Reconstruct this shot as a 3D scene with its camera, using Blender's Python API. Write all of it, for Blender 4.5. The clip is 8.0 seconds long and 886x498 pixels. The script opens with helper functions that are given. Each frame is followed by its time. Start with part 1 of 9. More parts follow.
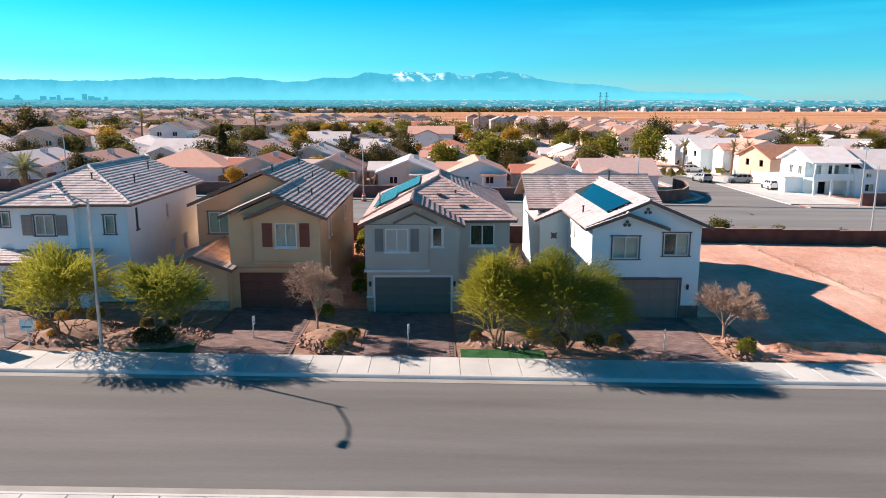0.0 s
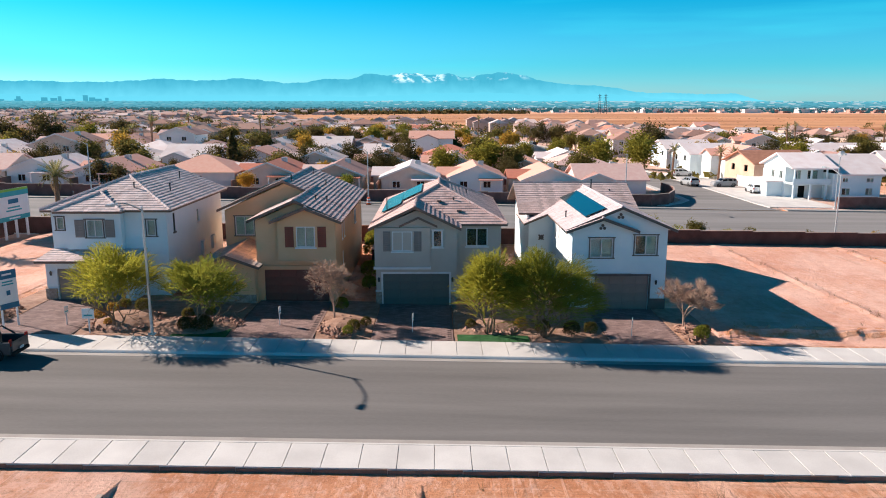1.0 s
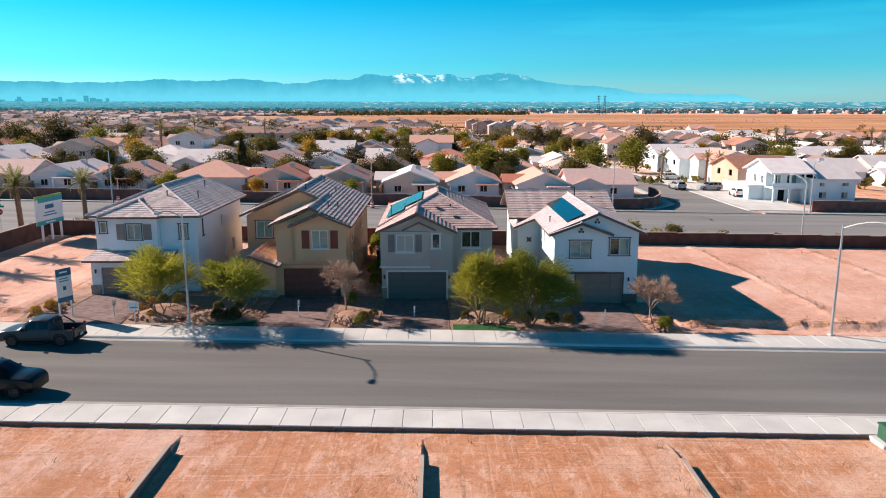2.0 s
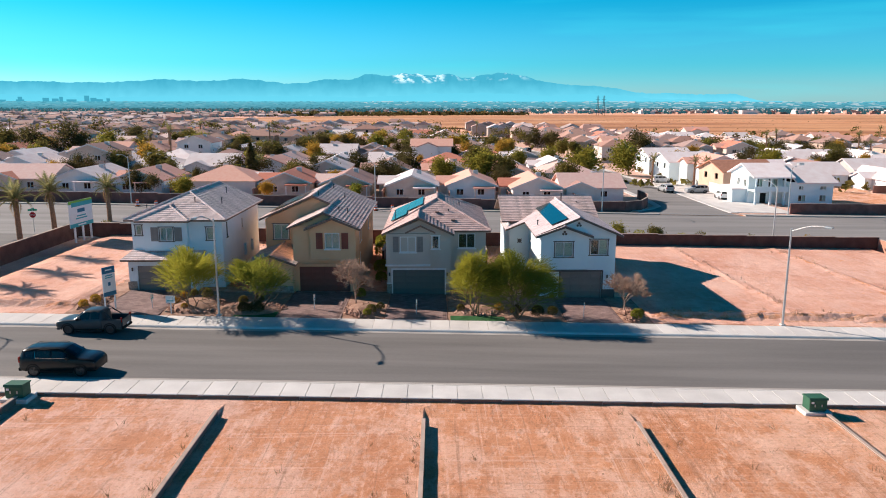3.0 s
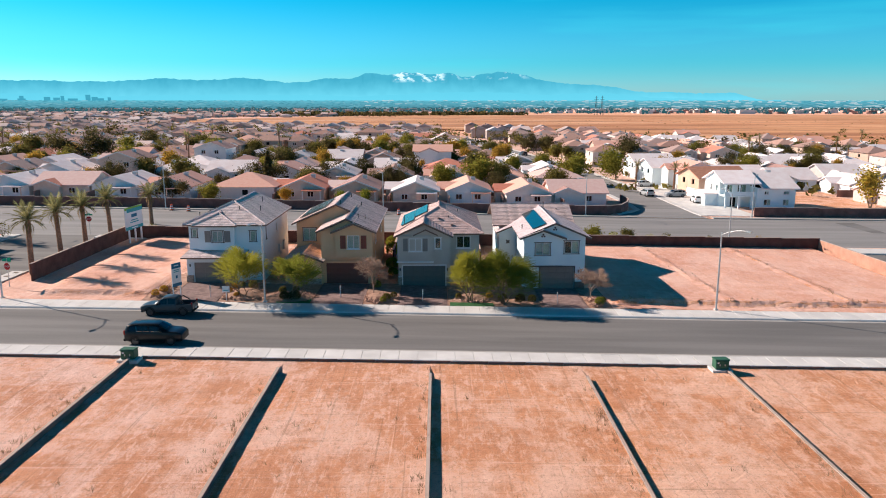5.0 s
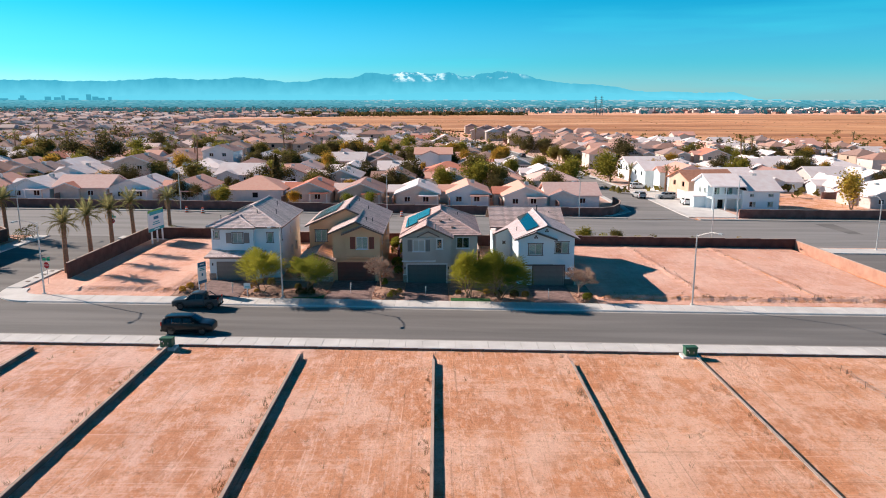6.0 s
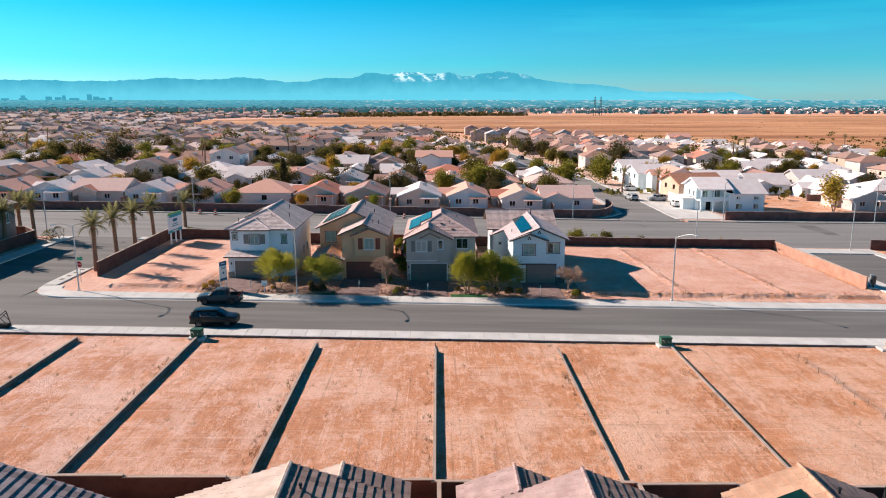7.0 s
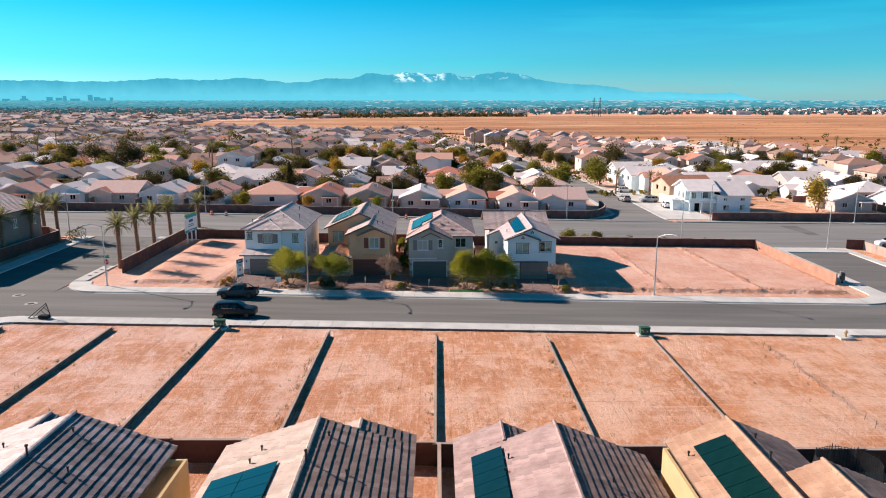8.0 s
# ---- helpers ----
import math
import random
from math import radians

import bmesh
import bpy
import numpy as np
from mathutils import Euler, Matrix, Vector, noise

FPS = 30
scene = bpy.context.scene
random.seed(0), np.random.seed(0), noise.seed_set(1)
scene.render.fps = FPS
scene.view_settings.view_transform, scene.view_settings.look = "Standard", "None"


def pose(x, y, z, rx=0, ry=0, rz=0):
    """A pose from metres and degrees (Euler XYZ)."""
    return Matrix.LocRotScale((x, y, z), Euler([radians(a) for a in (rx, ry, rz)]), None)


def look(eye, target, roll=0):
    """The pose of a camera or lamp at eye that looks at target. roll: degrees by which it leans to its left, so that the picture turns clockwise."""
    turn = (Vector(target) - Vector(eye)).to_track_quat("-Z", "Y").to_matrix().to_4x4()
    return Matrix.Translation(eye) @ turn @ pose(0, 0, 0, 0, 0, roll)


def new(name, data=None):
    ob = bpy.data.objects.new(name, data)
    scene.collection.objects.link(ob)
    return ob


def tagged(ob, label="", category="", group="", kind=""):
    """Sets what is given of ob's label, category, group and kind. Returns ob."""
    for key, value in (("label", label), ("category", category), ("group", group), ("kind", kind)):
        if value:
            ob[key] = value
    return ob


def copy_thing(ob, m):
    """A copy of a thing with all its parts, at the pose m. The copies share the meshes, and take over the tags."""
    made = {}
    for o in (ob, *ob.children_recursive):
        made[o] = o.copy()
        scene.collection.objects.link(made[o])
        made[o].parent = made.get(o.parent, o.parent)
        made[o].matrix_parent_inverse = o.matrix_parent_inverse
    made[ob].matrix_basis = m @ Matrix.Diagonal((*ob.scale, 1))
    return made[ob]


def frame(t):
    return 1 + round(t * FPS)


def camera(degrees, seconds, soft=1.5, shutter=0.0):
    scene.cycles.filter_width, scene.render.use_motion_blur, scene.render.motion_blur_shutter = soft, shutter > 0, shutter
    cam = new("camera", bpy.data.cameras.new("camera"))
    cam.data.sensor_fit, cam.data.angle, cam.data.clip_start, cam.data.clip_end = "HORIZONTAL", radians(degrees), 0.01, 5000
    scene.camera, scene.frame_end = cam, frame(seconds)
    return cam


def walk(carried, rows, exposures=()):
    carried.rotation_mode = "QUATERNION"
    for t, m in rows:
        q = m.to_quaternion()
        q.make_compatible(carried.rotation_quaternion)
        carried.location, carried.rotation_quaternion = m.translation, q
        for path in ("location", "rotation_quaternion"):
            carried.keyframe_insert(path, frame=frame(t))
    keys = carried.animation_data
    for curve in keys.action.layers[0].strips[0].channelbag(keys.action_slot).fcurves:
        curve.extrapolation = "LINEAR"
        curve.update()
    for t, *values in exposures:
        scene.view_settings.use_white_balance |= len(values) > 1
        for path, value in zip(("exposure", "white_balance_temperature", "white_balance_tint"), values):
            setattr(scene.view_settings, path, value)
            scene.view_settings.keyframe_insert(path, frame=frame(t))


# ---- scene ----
cam = camera(63.4, 8.0, 1.0)
PATH = [
    (0, (0.738, -4.276, 13.097), (0.821, 5.528, 11.132), 0.05),
    (0.5, (0.704, -7.474, 13.679), (0.785, 2.332, 11.721), 0.04),
    (1, (0.736, -10.785, 14.346), (0.816, -0.978, 12.393), 0.04),
    (1.5, (0.796, -14.182, 15.057), (0.876, -4.375, 13.107), 0.04),
    (3, (0.925, -24.691, 17.254), (1.003, -14.884, 15.299), 0.03),
    (3.5, (0.913, -28.255, 17.988), (0.990, -18.449, 16.028), 0.03),
    (4, (0.869, -31.837, 18.727), (0.945, -22.033, 16.762), 0.02),
    (4.5, (0.798, -35.433, 19.477), (0.875, -25.629, 17.507), 0.02),
    (6, (0.521, -46.284, 21.828), (0.596, -36.483, 19.843), 0.01),
    (6.5, (0.442, -49.920, 22.623), (0.516, -40.120, 20.635), 0.01),
    (7, (0.386, -53.566, 23.388), (0.460, -43.766, 21.399), 0.01),
    (7.5, (0.362, -57.218, 24.084), (0.435, -47.418, 22.095), 0.00),
    (8, (0.372, -60.874, 24.652), (0.444, -51.074, 22.666), 0.00),
]
walk(cam, [(t, look(eye, target, roll)) for t, eye, target, roll in PATH], [(0.0, 0.92, 6380, 10), (0.8, 0.83, 6380, 10), (1.7, 0.76, 6380, 10), (3.0, 0.72, 6380, 10), (5.0, 0.69, 6380, 10), (8.0, 0.65, 6380, 10)])

# ---- world, sun, exposure ----
SUN_TO = Vector((-0.79, 0.382, 0.488)).normalized()
world = bpy.data.worlds.new("sky")
scene.world = world
world.use_nodes = True
wn = world.node_tree.nodes
wl = world.node_tree.links
bg = wn["Background"]
sky = wn.new("ShaderNodeTexSky")
sky.sky_type = "NISHITA"
sky.sun_disc = False
sky.sun_elevation = math.asin(SUN_TO.z)
sky.sun_rotation = math.atan2(SUN_TO.x, SUN_TO.y)
sky.air_density, sky.dust_density, sky.ozone_density = 1.0, 0.3, 3.0
coord = wn.new("ShaderNodeTexCoord")
sep = wn.new("ShaderNodeSeparateXYZ")
wl.new(coord.outputs["Generated"], sep.inputs[0])
ramp = wn.new("ShaderNodeValToRGB")
ramp.color_ramp.interpolation = "EASE"
for at, colour in ((0.0, (0.38, 0.71, 1.0, 1)), (0.06, (0.13, 0.65, 0.87, 1)), (0.16, (0.002, 0.585, 0.75, 1)), (0.21, (0.0, 0.58, 0.78, 1)), (0.30, (0.0, 0.62, 0.94, 1)), (0.5, (0.0, 0.26, 0.44, 1)), (0.7, (0.0, 0.06, 0.12, 1))):
    e = ramp.color_ramp.elements[0] if at == 0 else ramp.color_ramp.elements.new(at)
    e.position, e.color = at, colour
ramp.color_ramp.elements[-1].color = (0.0, 0.05, 0.10, 1)
wl.new(sep.outputs["Z"], ramp.inputs[0])
tint = wn.new("ShaderNodeMix")
tint.data_type, tint.blend_type = "RGBA", "MULTIPLY"
tint.inputs["Factor"].default_value = 1.0
wl.new(sky.outputs[0], tint.inputs["A"])
wl.new(ramp.outputs[0], tint.inputs["B"])
# thin high cloud
stretch = wn.new("ShaderNodeMapping")
stretch.inputs["Scale"].default_value = (1.2, 1.2, 14.0)
stretch.inputs["Rotation"].default_value = (0.0, 0.10, 0.0)
wl.new(coord.outputs["Generated"], stretch.inputs["Vector"])
cloud = wn.new("ShaderNodeTexNoise")
cloud.inputs["Scale"].default_value, cloud.inputs["Detail"].default_value = 2.2, 6.0
wl.new(stretch.outputs[0], cloud.inputs["Vector"])
thin = wn.new("ShaderNodeMapRange")
thin.inputs["From Min"].default_value, thin.inputs["From Max"].default_value = 0.52, 0.85
thin.inputs["To Max"].default_value = 0.35
wl.new(cloud.outputs["Fac"], thin.inputs["Value"])
veil = wn.new("ShaderNodeMix")
veil.data_type = "RGBA"
veil.inputs["B"].default_value = (0.5, 5.4, 6.0, 1)
wl.new(thin.outputs[0], veil.inputs["Factor"])
wl.new(tint.outputs["Result"], veil.inputs["A"])
wl.new(veil.outputs["Result"], bg.inputs["Color"])
bg.inputs["Strength"].default_value = 0.105

sun = new("sun", bpy.data.lights.new("sun", "SUN"))
sun.data.energy, sun.data.angle, sun.data.color = 4.8, radians(0.5), (1.0, 0.84, 0.715)
sun.matrix_world = look(SUN_TO * 300, (0, 0, 0))


# ---- materials ----
def material(name, a, b, scale=3.0, rough=0.85, bump=0.15, fine=40.0, rnd=0.0, island=0.0, metal=0.0, spec=0.3, where="Object", third=None, stretch_by=(1, 1, 1)):
    """Two colours mixed by coarse and fine noise, brightness varied by object or by piece, with bump."""
    m = bpy.data.materials.new(name)
    m.use_nodes = True
    n, l = m.node_tree.nodes, m.node_tree.links
    p = n["Principled BSDF"]
    p.inputs["Roughness"].default_value, p.inputs["Metallic"].default_value = rough, metal
    p.inputs["Specular IOR Level"].default_value = spec
    tc = n.new("ShaderNodeTexCoord")
    src = tc.outputs["Object"]
    if where == "World":
        src = n.new("ShaderNodeNewGeometry").outputs["Position"]
    mp = n.new("ShaderNodeMapping")
    mp.inputs["Scale"].default_value = stretch_by
    l.new(src, mp.inputs["Vector"])
    big, small = n.new("ShaderNodeTexNoise"), n.new("ShaderNodeTexNoise")
    big.inputs["Scale"].default_value, big.inputs["Detail"].default_value = scale, 5.0
    small.inputs["Scale"].default_value, small.inputs["Detail"].default_value = fine, 4.0
    for t in (big, small):
        l.new(mp.outputs[0], t.inputs["Vector"])
    add = n.new("ShaderNodeMath")
    add.operation = "MULTIPLY_ADD"
    add.inputs[1].default_value, add.inputs[2].default_value = 0.45, -0.22
    l.new(small.outputs["Fac"], add.inputs[0])
    tot = n.new("ShaderNodeMath")
    l.new(big.outputs["Fac"], tot.inputs[0])
    l.new(add.outputs[0], tot.inputs[1])
    cr = n.new("ShaderNodeValToRGB")
    cr.color_ramp.elements[0].position, cr.color_ramp.elements[1].position = 0.32, 0.68
    cr.color_ramp.elements[0].color, cr.color_ramp.elements[1].color = (*a, 1), (*b, 1)
    if third:
        e = cr.color_ramp.elements.new(0.8)
        e.color = (*third, 1)
    l.new(tot.outputs[0], cr.inputs[0])
    out = cr.outputs[0]
    for amount, node, socket in ((rnd, "ShaderNodeObjectInfo", "Random"), (island, "ShaderNodeNewGeometry", "Random Per Island")):
        if amount:
            src_r = n.new(node).outputs[socket]
            mr = n.new("ShaderNodeMapRange")
            mr.inputs["To Min"].default_value, mr.inputs["To Max"].default_value = 1 - amount, 1 + amount
            l.new(src_r, mr.inputs["Value"])
            hs = n.new("ShaderNodeHueSaturation")
            l.new(mr.outputs[0], hs.inputs["Value"])
            l.new(out, hs.inputs["Color"])
            out = hs.outputs[0]
    l.new(out, p.inputs["Base Color"])
    if bump:
        bp = n.new("ShaderNodeBump")
        bp.inputs["Strength"].default_value, bp.inputs["Distance"].default_value = bump, 0.05
        l.new(tot.outputs[0], bp.inputs["Height"])
        l.new(bp.outputs[0], p.inputs["Normal"])
    return m


def chosen(name, colours, rough=0.85, fine=12.0, bump=0.1, vary=0.12):
    """A different colour out of a list for each object, with noise over it."""
    m = material(name, (0.42, 0.42, 0.42), (0.58, 0.58, 0.58), 1.5, rough, bump, fine)
    n, l = m.node_tree.nodes, m.node_tree.links
    info = n.new("ShaderNodeObjectInfo")
    cr = n.new("ShaderNodeValToRGB")
    cr.color_ramp.interpolation = "CONSTANT"
    for i, c in enumerate(colours):
        e = cr.color_ramp.elements[i] if i < 2 else cr.color_ramp.elements.new(i / len(colours))
        e.position, e.color = i / len(colours), (*c, 1)
    l.new(info.outputs["Random"], cr.inputs[0])
    mix = n.new("ShaderNodeMix")
    mix.data_type, mix.blend_type = "RGBA", "OVERLAY"
    mix.inputs["Factor"].default_value = 0.5
    p = n["Principled BSDF"]
    old = p.inputs["Base Color"].links[0].from_socket
    l.new(cr.outputs[0], mix.inputs["A"])
    l.new(old, mix.inputs["B"])
    l.new(mix.outputs["Result"], p.inputs["Base Color"])
    return m


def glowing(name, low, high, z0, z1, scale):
    """Far backdrop that glows by itself, distance haze put into its colour by height."""
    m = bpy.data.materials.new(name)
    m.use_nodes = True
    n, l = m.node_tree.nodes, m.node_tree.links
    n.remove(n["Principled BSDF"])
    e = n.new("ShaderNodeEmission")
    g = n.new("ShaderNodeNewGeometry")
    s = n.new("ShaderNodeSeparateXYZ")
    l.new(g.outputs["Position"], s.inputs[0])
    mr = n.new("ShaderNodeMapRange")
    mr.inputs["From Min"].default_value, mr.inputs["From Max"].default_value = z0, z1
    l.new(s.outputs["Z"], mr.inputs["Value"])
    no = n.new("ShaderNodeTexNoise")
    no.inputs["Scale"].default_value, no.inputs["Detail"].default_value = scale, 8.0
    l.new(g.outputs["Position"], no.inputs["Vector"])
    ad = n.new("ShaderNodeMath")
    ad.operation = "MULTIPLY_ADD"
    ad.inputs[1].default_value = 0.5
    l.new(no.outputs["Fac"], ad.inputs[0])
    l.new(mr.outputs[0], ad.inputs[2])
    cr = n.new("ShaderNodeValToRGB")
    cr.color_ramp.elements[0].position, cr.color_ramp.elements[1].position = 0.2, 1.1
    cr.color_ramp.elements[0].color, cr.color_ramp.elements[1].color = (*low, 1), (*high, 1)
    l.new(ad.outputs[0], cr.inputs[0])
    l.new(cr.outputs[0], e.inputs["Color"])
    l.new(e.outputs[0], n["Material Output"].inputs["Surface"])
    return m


def glass(name, tint_c, rough=0.05):
    m = bpy.data.materials.new(name)
    m.use_nodes = True
    p = m.node_tree.nodes["Principled BSDF"]
    p.inputs["Base Color"].default_value = (*tint_c, 1)
    p.inputs["Roughness"].default_value = rough
    p.inputs["Transmission Weight"].default_value = 0.96
    p.inputs["IOR"].default_value = 1.45
    return m


def dirt_material(name, dark, mid_c, pale, rugged=1.0, size=1.0, bands=()):
    """Graded desert soil: broad patches, rake and wheel streaks, speckles of stone."""
    m = material(name, dark, mid_c, 0.10 * size, 0.95, 0.35, 2.2, where="World", third=pale)
    n, l = m.node_tree.nodes, m.node_tree.links
    p = n["Principled BSDF"]
    base = p.inputs["Base Color"].links[0].from_socket
    pos = n.new("ShaderNodeNewGeometry").outputs["Position"]
    deep, faint = tuple(c * 0.55 for c in dark), tuple(min(1, c * 1.08) for c in pale)
    layers = (
        # broad patches
        (0.09, (1.0, 1.6, 1), 0.50, 0.58, 0.55, faint), (0.16, (1.2, 0.7, 1), 0.49, 0.60, 0.70, pale), (0.35, (0.9, 0.8, 1), 0.52, 0.66, 0.45, tuple(c * 0.85 for c in dark)), (0.8, (1.0, 0.55, 1), 0.53, 0.61, 0.60, pale),
        # grader and wheel streaks along the plots, and a few across
        (1.0, (0.9, 0.06, 1), 0.55, 0.75, 0.25, pale), (1.0, (3.2, 0.05, 1), 0.57, 0.64, 0.42, deep), (1.0, (4.5, 0.07, 1), 0.57, 0.64, 0.48, faint), (1.0, (0.06, 3.4, 1), 0.57, 0.64, 0.50, faint), (1.0, (0.08, 4.6, 1), 0.58, 0.65, 0.36, deep),
        # clods and grit
        (1.3, (1.4, 0.5, 1), 0.55, 0.60, 0.42, faint), (2.6, (1, 0.65, 1), 0.57, 0.62, 0.30, deep), (5.0, (1, 0.75, 1), 0.56, 0.62, 0.32, deep), (9.0, (1, 0.7, 1), 0.55, 0.60, 0.22, faint), (13.0, (1, 0.8, 1), 0.56, 0.61, 0.22, tuple(c * 0.35 for c in dark)), *bands)
    for scale, stretch_by, lo, hi, amount, colour in layers:
        mp = n.new("ShaderNodeMapping")
        mp.inputs["Scale"].default_value = stretch_by
        mp.inputs["Location"].default_value = (scale * 3, scale * 7, 0)
        l.new(pos, mp.inputs["Vector"])
        t = n.new("ShaderNodeTexNoise")
        t.inputs["Scale"].default_value, t.inputs["Detail"].default_value, t.inputs["Roughness"].default_value = scale * size, 9.0, 0.72
        l.new(mp.outputs[0], t.inputs["Vector"])
        r = n.new("ShaderNodeMapRange")
        r.inputs["From Min"].default_value, r.inputs["From Max"].default_value, r.inputs["To Max"].default_value = lo, hi, amount * rugged
        l.new(t.outputs["Fac"], r.inputs["Value"])
        mix = n.new("ShaderNodeMix")
        mix.data_type = "RGBA"
        l.new(r.outputs[0], mix.inputs["Factor"])
        l.new(base, mix.inputs["A"])
        mix.inputs["B"].default_value = (*colour, 1)
        base = mix.outputs["Result"]
    l.new(base, p.inputs["Base Color"])
    # clods and wheel ruts
    clods = n.new("ShaderNodeTexNoise")
    clods.inputs["Scale"].default_value, clods.inputs["Detail"].default_value, clods.inputs["Roughness"].default_value = 4.2 * size, 10.0, 0.74
    l.new(pos, clods.inputs["Vector"])
    relief = n.new("ShaderNodeBump")
    relief.inputs["Strength"].default_value, relief.inputs["Distance"].default_value = 1.0 * rugged, 0.24
    l.new(clods.outputs["Fac"], relief.inputs["Height"])
    turned = n.new("ShaderNodeMapping")
    turned.inputs["Scale"].default_value, turned.inputs["Rotation"].default_value = (0.8, 0.16, 1), (0, 0, 0.16)
    l.new(pos, turned.inputs["Vector"])
    ruts = n.new("ShaderNodeTexNoise")
    ruts.inputs["Scale"].default_value, ruts.inputs["Detail"].default_value, ruts.inputs["Roughness"].default_value = size, 5.0, 0.6
    l.new(turned.outputs[0], ruts.inputs["Vector"])
    tracks = n.new("ShaderNodeBump")
    tracks.inputs["Strength"].default_value, tracks.inputs["Distance"].default_value = 0.16 * rugged, 0.16
    l.new(ruts.outputs["Fac"], tracks.inputs["Height"])
    l.new(relief.outputs[0], tracks.inputs["Normal"])
    l.new(tracks.outputs[0], p.inputs["Normal"])
    return m


LOT_BLOCK = material("grey_block", (0.125, 0.105, 0.095), (0.19, 0.16, 0.14), 1.0, 0.95, 0.3, 14, where="World")
DIRT = dirt_material("desert_dirt", (0.66, 0.265, 0.125), (0.83, 0.375, 0.195), (0.95, 0.60, 0.45))


def pinker_west(m, colour):
    """The soil turns from orange to pink towards the west plots."""
    n, l = m.node_tree.nodes, m.node_tree.links
    p = n["Principled BSDF"]
    base = p.inputs["Base Color"].links[0].from_socket
    sp = n.new("ShaderNodeSeparateXYZ")
    l.new(n.new("ShaderNodeNewGeometry").outputs["Position"], sp.inputs[0])
    r = n.new("ShaderNodeMapRange")
    r.inputs["From Min"].default_value, r.inputs["From Max"].default_value, r.inputs["To Max"].default_value = 12.0, -40.0, 0.5
    l.new(sp.outputs["X"], r.inputs["Value"])
    mix = n.new("ShaderNodeMix")
    mix.data_type, mix.blend_type = "RGBA", "MULTIPLY"
    l.new(r.outputs[0], mix.inputs["Factor"])
    l.new(base, mix.inputs["A"])
    mix.inputs["B"].default_value = (*colour, 1)
    l.new(mix.outputs["Result"], p.inputs["Base Color"])


pinker_west(DIRT, (0.96, 1.12, 1.5))
PALE_DIRT = dirt_material("pale_graded_dirt", (0.68, 0.325, 0.225), (0.80, 0.445, 0.33), (0.90, 0.625, 0.525), 0.5)
DESERT = dirt_material("golden_desert", (0.50, 0.19, 0.075), (0.70, 0.30, 0.13), (0.78, 0.41, 0.22), 0.9, 0.045,
                       # washes and brush lines across the open plain
                       ((1.0, (0.02, 0.11, 1), 0.44, 0.52, 0.65, (0.64, 0.325, 0.155)), (1.0, (0.04, 0.26, 1), 0.50, 0.55, 0.75, (0.38, 0.14, 0.055)), (1.0, (0.07, 0.55, 1), 0.54, 0.58, 0.8, (0.22, 0.10, 0.05)), (1.0, (0.05, 0.40, 1), 0.56, 0.60, 0.7, (0.86, 0.52, 0.33))))
ASPHALT = material("asphalt", (0.145, 0.137, 0.132), (0.215, 0.203, 0.195), 0.35, 0.9, 0.1, 30, where="World", stretch_by=(0.12, 1.6, 1))
OLD_ASPHALT = material("worn_asphalt", (0.21, 0.20, 0.195), (0.30, 0.285, 0.278), 0.3, 0.9, 0.1, 20, where="World", stretch_by=(0.12, 1.3, 1))
CONCRETE = material("concrete", (0.585, 0.56, 0.54), (0.70, 0.675, 0.65), 0.5, 0.9, 0.15, 20, rnd=0.06, where="World")
DUSTY_CONCRETE = material("dusty_concrete", (0.34, 0.31, 0.29), (0.44, 0.41, 0.385), 0.5, 0.9, 0.15, 20, where="World")
PAVER = material("driveway_paver", (0.19, 0.125, 0.115), (0.26, 0.18, 0.165), 1.2, 0.9, 0.3, 9, where="World")
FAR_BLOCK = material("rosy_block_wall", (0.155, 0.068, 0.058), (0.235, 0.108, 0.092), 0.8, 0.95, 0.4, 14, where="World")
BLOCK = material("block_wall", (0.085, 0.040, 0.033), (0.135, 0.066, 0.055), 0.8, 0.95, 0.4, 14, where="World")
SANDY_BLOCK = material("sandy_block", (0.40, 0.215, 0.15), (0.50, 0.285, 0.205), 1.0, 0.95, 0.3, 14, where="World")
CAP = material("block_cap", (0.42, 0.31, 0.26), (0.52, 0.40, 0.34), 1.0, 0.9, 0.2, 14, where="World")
WALL_BLUE = material("pale_stucco", (0.70, 0.77, 0.80), (0.76, 0.82, 0.85), 0.6, 0.95, 0.25, 60)
WALL_TAN = material("tan_stucco", (0.71, 0.43, 0.245), (0.77, 0.485, 0.285), 0.6, 0.95, 0.25, 60)
WALL_GREY = material("taupe_stucco", (0.51, 0.45, 0.39), (0.58, 0.51, 0.445), 0.6, 0.95, 0.25, 60)
WALL_WHITE = material("white_stucco", (0.70, 0.80, 0.83), (0.77, 0.85, 0.87), 0.6, 0.95, 0.25, 60)
WALL_YELLOW = material("yellow_stucco", (0.62, 0.43, 0.23), (0.70, 0.50, 0.27), 0.6, 0.95, 0.25, 60)
# stucco of the west house, its walls' shade put into a darker colour
SHADED_WALL = material("shaded_stucco", (0.24, 0.19, 0.16), (0.30, 0.24, 0.20), 0.6, 0.95, 0.25, 60)
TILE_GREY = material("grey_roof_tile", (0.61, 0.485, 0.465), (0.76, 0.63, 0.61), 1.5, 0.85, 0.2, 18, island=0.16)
TILE_BROWN = material("brown_roof_tile", (0.54, 0.405, 0.38), (0.69, 0.54, 0.515), 1.5, 0.85, 0.2, 18, island=0.2)
TILE_PINK = material("rose_roof_tile", (0.52, 0.36, 0.335), (0.66, 0.48, 0.45), 1.5, 0.85, 0.2, 18, island=0.18)
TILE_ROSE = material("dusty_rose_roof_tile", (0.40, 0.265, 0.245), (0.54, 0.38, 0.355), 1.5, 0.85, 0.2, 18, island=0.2)
